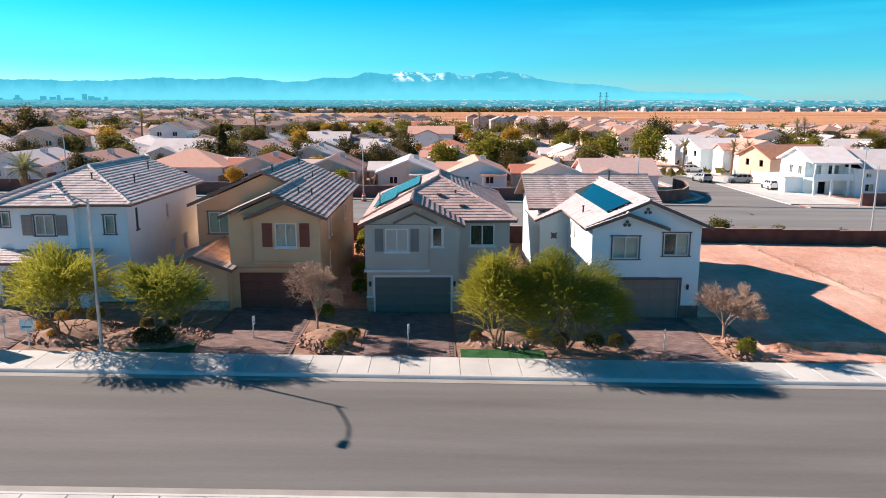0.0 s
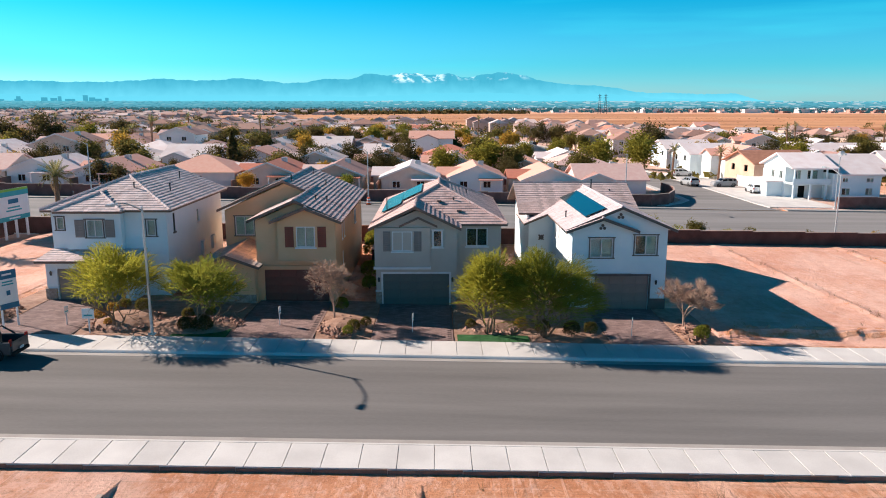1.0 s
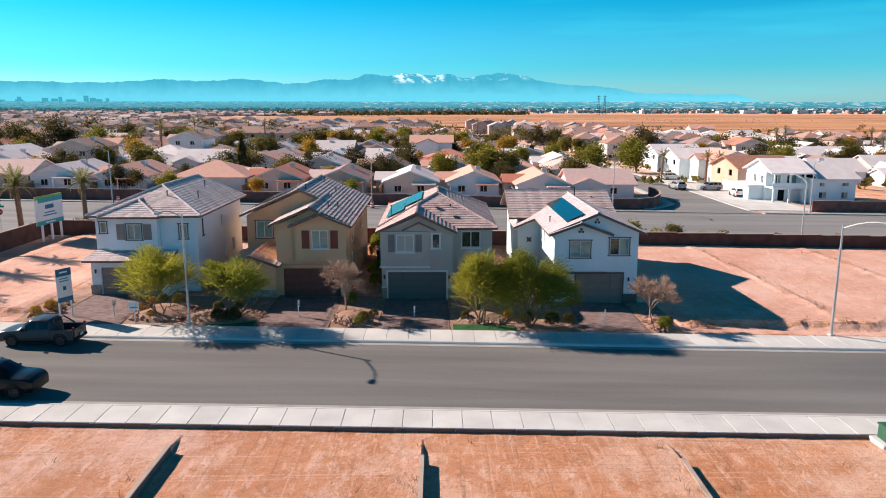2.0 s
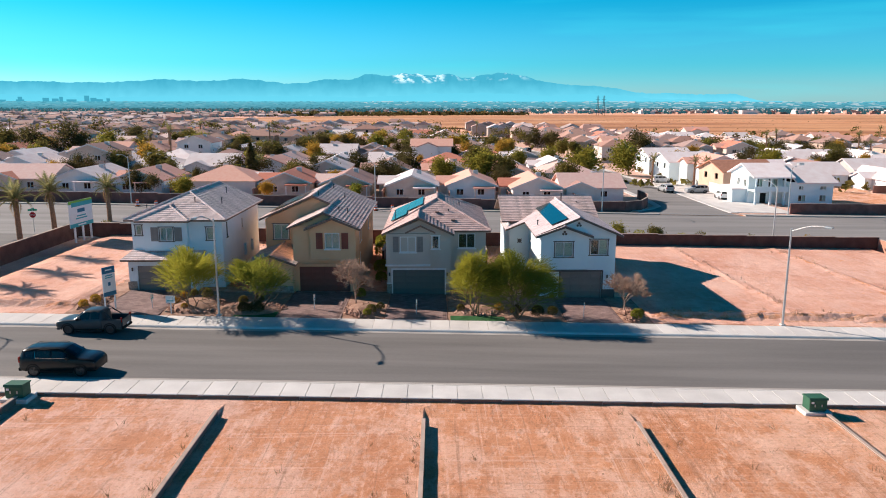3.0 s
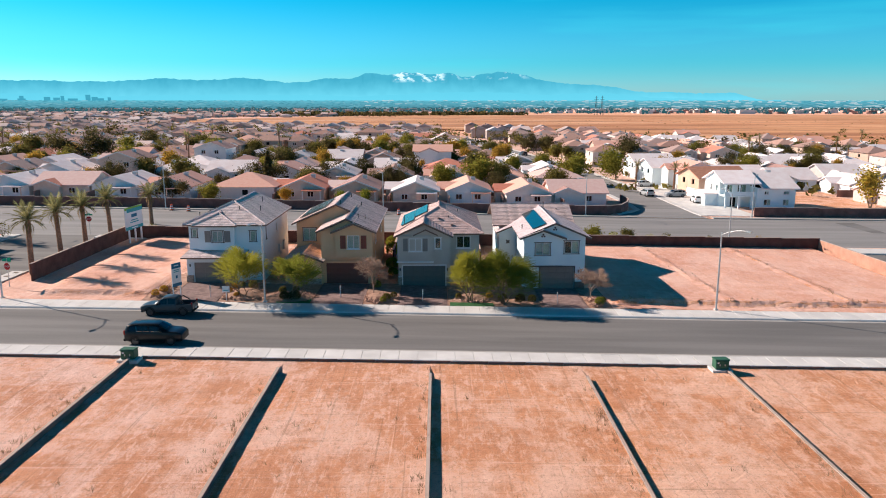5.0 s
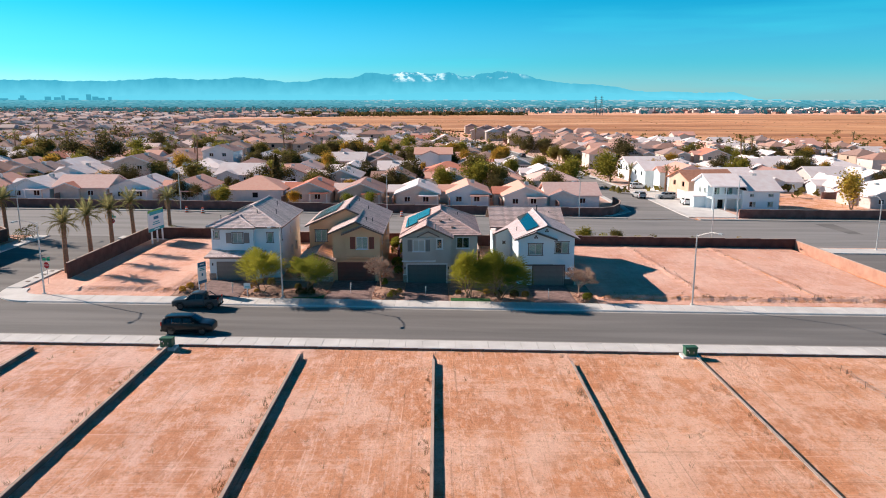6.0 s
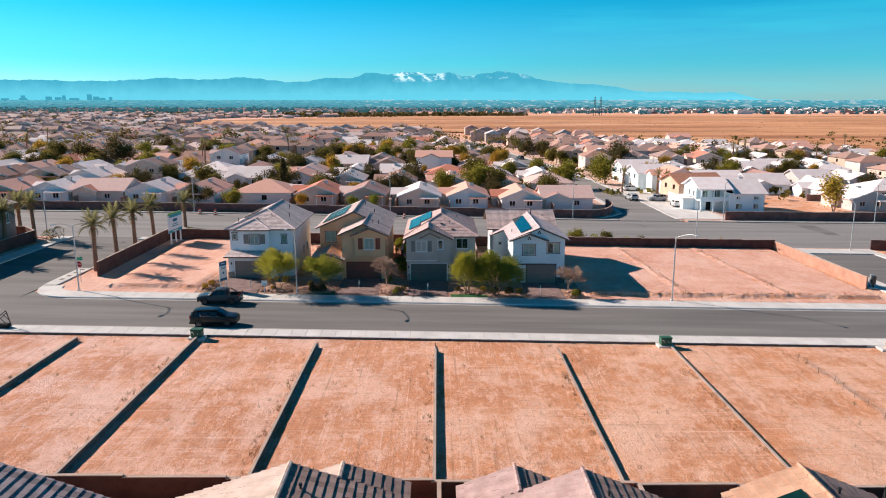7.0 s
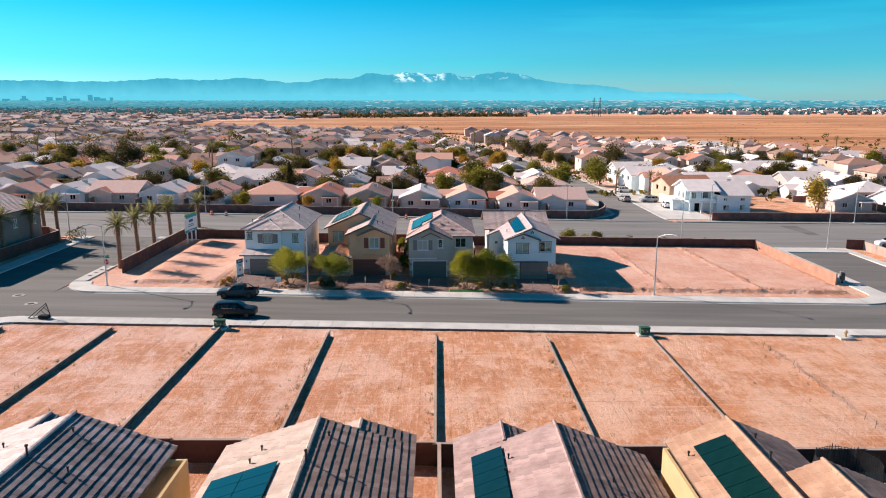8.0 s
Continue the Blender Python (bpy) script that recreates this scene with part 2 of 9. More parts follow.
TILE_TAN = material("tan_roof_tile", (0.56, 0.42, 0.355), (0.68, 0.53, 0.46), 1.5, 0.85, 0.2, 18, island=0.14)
# darker tiles for the near roofs' east slopes, shade put into their colour
TILE_SLATE_SHADED = material("slate_roof_tile_shaded", (0.19, 0.16, 0.175), (0.32, 0.265, 0.285), 1.5, 0.85, 0.2, 18, island=0.3)
TILE_UMBER_SHADED = material("umber_roof_tile_shaded", (0.22, 0.15, 0.135), (0.33, 0.235, 0.21), 1.5, 0.85, 0.2, 18, island=0.2)
TILE_PALE = material("pale_roof_tile", (0.56, 0.455, 0.465), (0.68, 0.57, 0.58), 1.5, 0.85, 0.2, 18, island=0.10)
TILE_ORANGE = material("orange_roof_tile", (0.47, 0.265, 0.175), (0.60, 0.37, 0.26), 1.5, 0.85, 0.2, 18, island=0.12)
FASCIA = material("brown_fascia", (0.16, 0.11, 0.09), (0.22, 0.15, 0.12), 2, 0.8, 0.1, 30)
TRIM = material("white_trim", (0.72, 0.71, 0.70), (0.80, 0.79, 0.78), 2, 0.7, 0.05, 30)
DARK_TRIM = material("dark_trim", (0.11, 0.10, 0.09), (0.15, 0.13, 0.12), 2, 0.8, 0.05, 30)
SHUTTER_RED = material("red_shutter", (0.24, 0.07, 0.05), (0.30, 0.10, 0.07), 2, 0.8, 0.1, 30)
SHUTTER_GREY = material("grey_shutter", (0.24, 0.21, 0.20), (0.30, 0.27, 0.25), 2, 0.8, 0.1, 30)
GARAGE_BROWN = material("brown_garage_door", (0.19, 0.07, 0.055), (0.23, 0.09, 0.07), 1, 0.7, 0.05, 30)
GARAGE_GREY = material("grey_garage_door", (0.13, 0.145, 0.135), (0.16, 0.175, 0.16), 1, 0.7, 0.05, 30)
GARAGE_TAN = material("taupe_garage_door", (0.24, 0.20, 0.18), (0.29, 0.25, 0.22), 1, 0.7, 0.05, 30)
STONE = material("stone_veneer", (0.26, 0.20, 0.16), (0.45, 0.38, 0.32), 5, 0.95, 0.6, 22)
GLASS = glass("window_glass", (0.72, 0.88, 0.84))
BLIND = material("window_blind", (0.60, 0.68, 0.62), (0.72, 0.79, 0.74), 1.0, 0.9, 0.1, 30, rnd=0.2, stretch_by=(1, 1, 6))
# near-black for solid blocks behind windows, unlit rooms' darkness put into the colour
UNLIT_ROOM = material("unlit_interior", (0.012, 0.012, 0.012), (0.02, 0.02, 0.02), 1, 0.95, 0, 20)
SOLAR = material("solar_cell", (0.004, 0.024, 0.021), (0.006, 0.034, 0.029), 2, 0.12, 0, 30, spec=0.45)
METAL = material("galvanised_steel", (0.50, 0.50, 0.50), (0.62, 0.62, 0.62), 2, 0.45, 0.05, 40, metal=0.7)
DARK_METAL = material("dark_metal", (0.05, 0.05, 0.05), (0.08, 0.08, 0.08), 2, 0.5, 0.05, 40, metal=0.6)
RUBBER = material("tyre_rubber", (0.012, 0.012, 0.012), (0.02, 0.02, 0.02), 3, 0.85, 0.1, 40)
BLACK_PAINT = material("black_car_paint", (0.006, 0.008, 0.009), (0.009, 0.011, 0.012), 2, 0.3, 0, 30, spec=0.35)
GREY_PAINT = material("grey_car_paint", (0.05, 0.06, 0.066), (0.06, 0.07, 0.076), 2, 0.32, 0, 30, metal=0.1, spec=0.35)
CAR_PAINTS = chosen("car_paint", [(0.7, 0.7, 0.7), (0.05, 0.05, 0.055), (0.35, 0.36, 0.37), (0.75, 0.74, 0.72), (0.25, 0.05, 0.04), (0.12, 0.14, 0.18)], 0.3, 12, 0)
CAR_GLASS = material("car_glass", (0.008, 0.010, 0.011), (0.011, 0.013, 0.014), 2, 0.08, 0, 30, spec=0.4)
DARK_RIM = material("dark_alloy", (0.06, 0.06, 0.062), (0.09, 0.09, 0.092), 2, 0.4, 0, 30, metal=0.6)
CHROME = material("chrome", (0.62, 0.62, 0.62), (0.7, 0.7, 0.7), 2, 0.15, 0, 30, metal=1.0)
LAMP_LENS = material("lamp_lens", (0.65, 0.65, 0.62), (0.7, 0.7, 0.68), 2, 0.1, 0, 30, spec=0.6)
RED_LENS = material("red_lens", (0.35, 0.02, 0.015), (0.4, 0.03, 0.02), 2, 0.15, 0, 30)
GREEN_BOX = material("green_enamel", (0.03, 0.10, 0.06), (0.04, 0.13, 0.075), 2, 0.6, 0.05, 30)
SIGN_WHITE = material("sign_white", (0.74, 0.75, 0.75), (0.80, 0.80, 0.80), 2, 0.6, 0, 30)
SIGN_BLUE = material("sign_blue", (0.03, 0.14, 0.24), (0.04, 0.17, 0.28), 2, 0.6, 0, 30)
SIGN_TEAL = material("sign_teal", (0.05, 0.33, 0.36), (0.06, 0.36, 0.40), 2, 0.6, 0, 30)
SIGN_GREEN = material("sign_green", (0.22, 0.42, 0.06), (0.25, 0.46, 0.07), 2, 0.6, 0, 30)
ROAD_GREEN = material("street_sign_green", (0.0, 0.30, 0.17), (0.0, 0.33, 0.19), 2, 0.6, 0, 30)
STOP_RED = material("stop_red", (0.45, 0.015, 0.02), (0.5, 0.02, 0.025), 2, 0.6, 0, 30)
ORANGE = material("safety_orange", (0.75, 0.10, 0.03), (0.8, 0.13, 0.04), 2, 0.6, 0, 30)
BARK = material("bark", (0.13, 0.09, 0.06), (0.24, 0.17, 0.11), 4, 0.95, 0.5, 30)
PALE_BARK = material("bare_twig", (0.36, 0.235, 0.17), (0.48, 0.335, 0.25), 4, 0.95, 0.2, 30)
PALM_BARK = material("palm_bark", (0.21, 0.11, 0.07), (0.33, 0.19, 0.12), 6, 0.95, 0.6, 20)
LEAF_YELLOW = material("yellow_green_leaf", (0.25, 0.245, 0.03), (0.42, 0.385, 0.055), 1.5, 0.7, 0, 20, island=0.35, spec=0.05)
LEAF_GREEN = material("green_leaf", (0.175, 0.19, 0.027), (0.31, 0.305, 0.048), 1.5, 0.7, 0, 20, island=0.35, spec=0.05)
LEAF_DARK = material("dark_leaf", (0.078, 0.066, 0.027), (0.145, 0.115, 0.044), 1.5, 0.75, 0, 20, island=0.4, spec=0.05)
LEAF_LIME = material("far_tree_leaf", (0.20, 0.18, 0.03), (0.34, 0.29, 0.05), 1.5, 0.75, 0, 20, island=0.4, spec=0.05)
YARD_SOIL = dirt_material("yard_gravel_soil", (0.58, 0.34, 0.255), (0.72, 0.455, 0.36), (0.84, 0.61, 0.52), 0.5)
PEACH = material("peach_stucco", (0.66, 0.42, 0.30), (0.74, 0.50, 0.37), 0.6, 0.95, 0.2, 30)
TERRACOTTA = material("terracotta_roof", (0.50, 0.22, 0.14), (0.62, 0.30, 0.20), 1.5, 0.85, 0.2, 18, island=0.15)
LEAF_OLIVE = material("olive_leaf", (0.12, 0.105, 0.03), (0.22, 0.18, 0.05), 1.5, 0.75, 0, 20, island=0.4, spec=0.05)
LEAF_GOLD = material("golden_leaf", (0.42, 0.24, 0.04), (0.52, 0.33, 0.06), 1.5, 0.75, 0, 20, island=0.3, spec=0.05)
FROND = material("palm_frond", (0.18, 0.17, 0.07), (0.31, 0.28, 0.12), 1.5, 0.7, 0, 20, rnd=0.25, spec=0.05)
DRY_FROND = material("dry_palm_frond", (0.30, 0.18, 0.07), (0.38, 0.24, 0.10), 1.5, 0.8, 0, 20, rnd=0.2, spec=0.05)
ROCK = material("landscape_rock", (0.25, 0.13, 0.095), (0.47, 0.29, 0.22), 2.5, 0.95, 0.4, 14, island=0.3)
GRAVEL = material("tan_gravel", (0.28, 0.155, 0.105), (0.42, 0.265, 0.20), 2.0, 0.95, 0.6, 16, where="World")
TURF = material("green_turf", (0.02, 0.09, 0.025), (0.035, 0.13, 0.04), 3.0, 0.9, 0.4, 30, where="World")
FAR_WALL = chosen("far_house_wall", [(0.78, 0.80, 0.80), (0.74, 0.70, 0.66), (0.60, 0.46, 0.37), (0.82, 0.84, 0.85), (0.56, 0.50, 0.47), (0.70, 0.56, 0.47), (0.80, 0.79, 0.77)])
DIM_WALL = chosen("tan_house_wall", [(0.56, 0.40, 0.31), (0.62, 0.48, 0.39), (0.50, 0.38, 0.32), (0.66, 0.56, 0.50)])
FAR_ROOF = chosen("far_house_roof", [(0.80, 0.42, 0.33), (0.86, 0.64, 0.58), (0.66, 0.25, 0.17), (0.88, 0.76, 0.74), (0.42, 0.25, 0.22), (0.82, 0.45, 0.35), (0.74, 0.50, 0.45)], 0.9, 8, 0.3)
WHITE_ROOF = material("white_roof", (0.82, 0.69, 0.67), (0.90, 0.81, 0.80), 0.6, 0.9, 0.2, 8, rnd=0.12)
MAUVE_ROOF = chosen("mauve_house_roof", [(0.44, 0.25, 0.20), (0.38, 0.24, 0.20), (0.50, 0.30, 0.24), (0.42, 0.29, 0.26)], 0.9, 8, 0.3)


for leaf_mat in (LEAF_YELLOW, LEAF_GREEN, LEAF_LIME, LEAF_DARK, LEAF_OLIVE, LEAF_GOLD, FROND):
    # light shines through thin leaves
    n, l = leaf_mat.node_tree.nodes, leaf_mat.node_tree.links
    p = n["Principled BSDF"]
    tr = n.new("ShaderNodeBsdfTranslucent")
    l.new(p.inputs["Base Color"].links[0].from_socket, tr.inputs["Color"])
    mx = n.new("ShaderNodeMixShader")
    mx.inputs[0].default_value = 0.55
    l.new(p.outputs[0], mx.inputs[1])
    l.new(tr.outputs[0], mx.inputs[2])
    l.new(mx.outputs[0], n["Material Output"].inputs["Surface"])


# ---- building helpers ----
def smooth01(t):
    t = min(1.0, max(0.0, t))
    return t * t * (3 - 2 * t)


def gz(x, y):
    """The fall of the land towards +x, level again far off."""
    return -2.0 * math.tanh(x / 100) * (1 - smooth01((y - 160) / 500))


def thing(name, place=(0, 0, 0), turn=0.0, label="", category="", group="", kind=""):
    ob = new(name)
    ob.empty_display_size = 0.3
    ob.matrix_world = pose(*place, 0, 0, turn)
    return tagged(ob, label, category, group, kind)


def mesh_of(name, bm, mat_):
    me = bpy.data.meshes.new(name)
    bm.to_mesh(me)
    bm.free()
    for m in mat_ if isinstance(mat_, (list, tuple)) else [mat_]:
        me.materials.append(m)
    return me


def part(name, bm, mat_, parent=None, label="", place=None, smooth=False):
    """Links a bmesh, or a mesh that is there already, as one object under its thing or part."""
    me = bm if isinstance(bm, bpy.types.Mesh) else mesh_of(name, bm, mat_)
    if smooth:
        me.polygons.foreach_set("use_smooth", [True] * len(me.polygons))
    ob = new(name, me)
    if parent:
        ob.parent = parent
    if place is not None:
        ob.matrix_local = place
    if label:
        ob["label"] = label
    return ob


def box(bm, x0, x1, y0, y1, z0, z1, m=None):
    v = [bm.verts.new((m @ Vector(c)) if m else c) for c in ((x0, y0, z0), (x1, y0, z0), (x1, y1, z0), (x0, y1, z0), (x0, y0, z1), (x1, y0, z1), (x1, y1, z1), (x0, y1, z1))]
    for f in ((0, 3, 2, 1), (4, 5, 6, 7), (0, 1, 5, 4), (1, 2, 6, 5), (2, 3, 7, 6), (3, 0, 4, 7)):
        bm.faces.new([v[i] for i in f])
    return bm


def bevelled(x0, x1, y0, y1, z0, z1, r=0.03, seg=1):
    bm = box(bmesh.new(), x0, x1, y0, y1, z0, z1)
    bmesh.ops.bevel(bm, geom=bm.edges[:], offset=r, segments=seg, affect="EDGES")
    return bm


def cube(x0, x1, y0, y1, z0, z1):
    return box(bmesh.new(), x0, x1, y0, y1, z0, z1)


def prism(bm, outline, axis, a, b):
    """A closed outline of (u, v) pushed from a to b along an axis: 'y': u is x; 'x': u is y; v is z."""
    def at(u, v, w):
        return (u, w, v) if axis == "y" else (w, u, v)
    n = len(outline)
    f0 = [bm.verts.new(at(u, v, a)) for u, v in outline]
    f1 = [bm.verts.new(at(u, v, b)) for u, v in outline]
    bm.faces.new(f0)
    bm.faces.new(f1[::-1])
    for i in range(n):
        j = (i + 1) % n
        bm.faces.new((f0[j], f0[i], f1[i], f1[j]))
    return bm


def tube(bm, pts, radii, sides=6):
    """A tapered tube along points."""
    rings = []
    for i, p in enumerate(pts):
        p = Vector(p)
        d = (Vector(pts[min(i + 1, len(pts) - 1)]) - Vector(pts[max(i - 1, 0)])).normalized()
        a = d.orthogonal().normalized()
        b = d.cross(a)
        rings.append([bm.verts.new(p + radii[i] * (math.cos(k * math.tau / sides) * a + math.sin(k * math.tau / sides) * b)) for k in range(sides)])
    for r0, r1 in zip(rings, rings[1:]):
        # pair the nearest corners so that the skin does not twist
        s = min(range(sides), key=lambda k: (r1[k].co - r0[0].co).length)
        for k in range(sides):
            bm.faces.new((r0[k], r0[(k + 1) % sides], r1[(k + 1 + s) % sides], r1[(k + s) % sides]))
    bm.faces.new(rings[0][::-1])
    bm.faces.new(rings[-1])
    return bm


def cylinder(bm, c, r, depth, axis="z", sides=16):
    d = {"x": (1, 0, 0), "y": (0, 1, 0), "z": (0, 0, 1)}[axis]
    h = Vector(d) * depth / 2
    return tube(bm, [Vector(c) - h, Vector(c) + h], [r, r], sides)


def sheet(name, xs, ys, height, mat_, drop=0.0):
    """A grid that follows the land, with a skirt if drop is given."""
    xs, ys = list(xs), list(ys)
    verts = [(x, y, height(x, y)) for y in ys for x in xs]
    w = len(xs)
    faces = [(j * w + i, j * w + i + 1, (j + 1) * w + i + 1, (j + 1) * w + i) for j in range(len(ys) - 1) for i in range(w - 1)]
    if drop:
        rim = [i for i in range(w)] + [j * w + w - 1 for j in range(1, len(ys))] + [(len(ys) - 1) * w + i for i in range(w - 2, -1, -1)] + [j * w for j in range(len(ys) - 2, 0, -1)]
        base = len(verts)
        verts += [(verts[i][0], verts[i][1], verts[i][2] - drop) for i in rim]
        for k in range(len(rim)):
            k2 = (k + 1) % len(rim)
            faces.append((rim[k2], rim[k], base + k, base + k2))
    me = bpy.data.meshes.new(name)
    me.from_pydata(verts, [], faces)
    me.materials.append(mat_)
    return new(name, me)


def steps(a, b, size):
    n = max(1, round((b - a) / size))
    return [a + (b - a) * i / n for i in range(n + 1)]


# ---- ground ----
ROADS = [(-400, 400, 17.9, 28.8), (-61.5, -49.1, 28.8, 67.5), (61.5, 73.0, 28.8, 62.5), (-400, 400, 67.5, 94.8), (-61.5, -50.0, -80, 17.9), (-49.1, -47.9, 43.5, 67.5)]


def lot_bank(x, y):
    """The dirt pads of the empty plots stand a little above the pavement, with a ragged edge."""
    h = 0.0
    edge = 33.6 + 0.5 * noise.noise((x * 0.35, 1.7, 0)) + 0.25 * noise.noise((x * 1.3, 4.0, 0))
    inside = (smooth01((x + 42.5) / 3.0) * smooth01((-28.5 - x) / 2.0) + smooth01((x - 18.5) / 2.0) * smooth01((57.5 - x) / 1.5))
    h += 0.42 * inside * smooth01((y - edge) / 0.9) * (y < 66)
    h += inside * 0.08 * max(0.0, 1 - abs(y - edge - 0.9) / 0.8) * (0.3 + noise.noise((x * 2.1, y * 2.1, 3)))
    # low ridges between the graded plots
    for rx in (31.0, 44.0):
        if 34 < y < 64:
            h += 0.12 * max(0.0, 1 - abs(x - rx + 0.06 * (y - 49)) / 0.7) * inside
    return h


LOT_X = (-46.6, -35.0, -23.5, -11.5, 0.15, 12.1, 23.6)


def lot_level(x):
    """Each bare plot is graded level, so that it steps down at every low wall."""
    for xa, xb in zip(LOT_X, LOT_X[1:]):
        if xa <= x < xb:
            return gz((xa + xb) / 2, 0) - gz(x, 0)
    return -0.12 * math.exp((LOT_X[-1] - x) / 4.0) if x >= LOT_X[-1] else 0.0


def ground_height(x, y):
    z = gz(x, y)
    if -15.3 < y < 15.6 and -60 < x < 86:
        z += 0.13 * max(0.0, 1 - abs(x - 35.2) / 0.55) * (0.5 + noise.noise((x * 1.5, y * 1.5, 8))) * (y < 13)
        z += lot_level(x) * smooth01((15.0 - y) / 2.0) * (y > -15.0) - 0.08 * smooth01((y - 13.0) / 1.6)
    near = -140 < x < 160 and -60 < y < 100
    if near:
        for x0, x1, y0, y1 in ROADS:
            if x0 - 0.1 < x < x1 + 0.1 and y0 - 0.1 < y < y1 + 0.1:
                return z - 0.12
        if (15.6 < y < 18 or 28.7 < y < 31.9) and -62 < x < 90:
            return z - 0.10
        z += lot_bank(x, y)
        if -70 < x < 80 and -60 < y < 66:
            z += 0.035 * noise.noise((x * 0.9, y * 0.9, 0)) + 0.015 * noise.noise((x * 3.1, y * 3.1, 5))
    elif y > 440:
        z += (0.8 * noise.noise((x * 0.006, y * 0.004, 0)) + 0.3 * noise.noise((x * 0.03, y * 0.02, 2))) * smooth01((y - 440) / 200)
    return z


FAR_X = [80, 90, 105, 125, 160, 220, 320, 480, 760, 1200, 2000, 3200, 4900]
xs = sorted([-x for x in FAR_X[::-1]] + [x for x in steps(-70, 70, 0.55) if min(abs(x - w) for w in LOT_X) > 0.12] + [w + d for w in LOT_X for d in (-0.05, 0.05)] + FAR_X)
ys = [-300, -160, -90, -60] + steps(-46, 66, 0.55) + [67.4, 72, 80, 90, 95, 100, 120, 160, 220, 300, 380, 440, 500, 560, 640, 740, 860, 1000, 1200, 1500, 2000, 2700, 3600, 4900]
ground = tagged(sheet("ground", xs, ys, ground_height, DIRT), "graded orange desert dirt reaching the horizon", "ground", "", "structure")

def pad(name, x0, x1, y0, y1, mat_, label, step=0.55):
    """Pale soil over a graded plot, just above the sheet of the land."""
    sx, sy = steps(x0, x1, step), steps(y0, y1, step)
    return tagged(sheet(name, sx, sy, lambda x, y: ground_height(x, y) + 0.012, mat_), label, "ground", "", "structure")


pad("plot_soil", 18.9, 57.0, 32.2, 64.6, PALE_DIRT, "pale pink graded soil of the empty plots")
pad("plot_soil", -48.5, -29.7, 31.7, 64.8, PALE_DIRT, "pale pink graded soil of the corner plot")
def desert_edge(x):
    """Where the far houses end and the open desert begins."""
    return 550 - (1.2 if x > 0 else 0.5) * min(x, 300)


dg = sheet("desert_plain", [-460, -380, -300, -200, -100, 0, 50, 100, 150, 200, 250, 300, 600, 900, 1400], [0, 0.1, 0.2, 0.35, 0.5, 0.7, 0.85, 1.0], lambda x, y: 0, DESERT)
for v in dg.data.vertices:
    near_y = desert_edge(v.co.x)
    v.co.y = near_y + (820 + 500 * smooth01((v.co.x + 480) / 500) - near_y) * v.co.y
    v.co.z = ground_height(v.co.x, v.co.y) + 0.9
tagged(dg, "open golden desert plain with dry scrub", "ground", "", "structure")

tagged(sheet("neighbourhood_soil", steps(-340, 300, 40), steps(96.0, 440, 20), lambda x, y: gz(x, y) + 0.03, YARD_SOIL), "pale pink gravel yards between the far houses", "ground", "", "structure")
road_mats = {"front_street": ASPHALT, "side_street": ASPHALT, "east_street": ASPHALT, "back_road": OLD_ASPHALT, "south_side_street": ASPHALT, "side_street_edge": ASPHALT}
for (x0, x1, y0, y1), (nm, rm) in zip(ROADS, road_mats.items()):
    lift = 0.0 if nm in ("front_street", "back_road") else -0.004
    rx = steps(max(x0, -140), min(x1, 160), 4.0)
    if x0 < -140:
        rx = [-400, -250] + rx + [250, 400]
    r = sheet("road", rx, steps(y0, y1, 3.0), lambda x, y: gz(x, y) + lift, rm, 0.10)
    tagged(r, "worn grey asphalt street surface", "road", "", "structure")
patch_bm = bmesh.new()
patch_bm.faces.new([patch_bm.verts.new((x, y, gz(x, y) + 0.008)) for x, y in ((75.0, 80.8), (77.4, 80.4), (78.0, 91.8), (74.3, 91.8))])
tagged(part("road_patch", patch_bm, ASPHALT), "darker rectangle of newer asphalt in the road", "road", "", "structure")
# the street between the far houses bends gently to the left
FAR_ST = [(43.35, 94.8, 8.85), (43.60, 97.6, 8.00), (45.45, 101.5, 5.95), (46.60, 105, 4.80), (46.80, 112, 4.60), (46.65, 128, 4.75), (46.25, 140, 4.65), (45.90, 160, 4.30), (45.15, 180, 3.75), (44.15, 201, 3.75), (41.40, 225, 3.80), (35.40, 270, 3.90), (27.35, 330, 3.85), (18.15, 400, 3.85)]
bm = bmesh.new()
prev = None
for cx, cy, hw in FAR_ST:
    row = [bm.verts.new((cx + s * hw, cy, gz(cx + s * hw, cy) + 0.06)) for s in (-1, 1)]
    if prev:
        bm.faces.new((prev[0], prev[1], row[1], row[0]))
    prev = row
tagged(part("road", bm, OLD_ASPHALT), "pale residential street between the far houses", "road", "", "structure")
for side, wide in ((-1, 1.3), (1, 1.3)):
    bm = bmesh.new()
    prev = None
    for cx, cy, hw in FAR_ST[1:]:
        row = [bm.verts.new((cx + side * (hw + d), cy, gz(cx + side * (hw + d), cy) + z)) for d, z in ((0, 0.0), (0, 0.17), (wide, 0.17), (wide, 0.0))]
        if prev:
            for k in range(3):
                bm.faces.new((prev[k], prev[k + 1], row[k + 1], row[k]))
        prev = row
    tagged(part("pavement_far_street", bm, CONCRETE), "pale concrete pavement along the far street", "pavement", "", "structure")


# ---- pavements with kerbs and single slabs ----
SLAB_W = 1.52


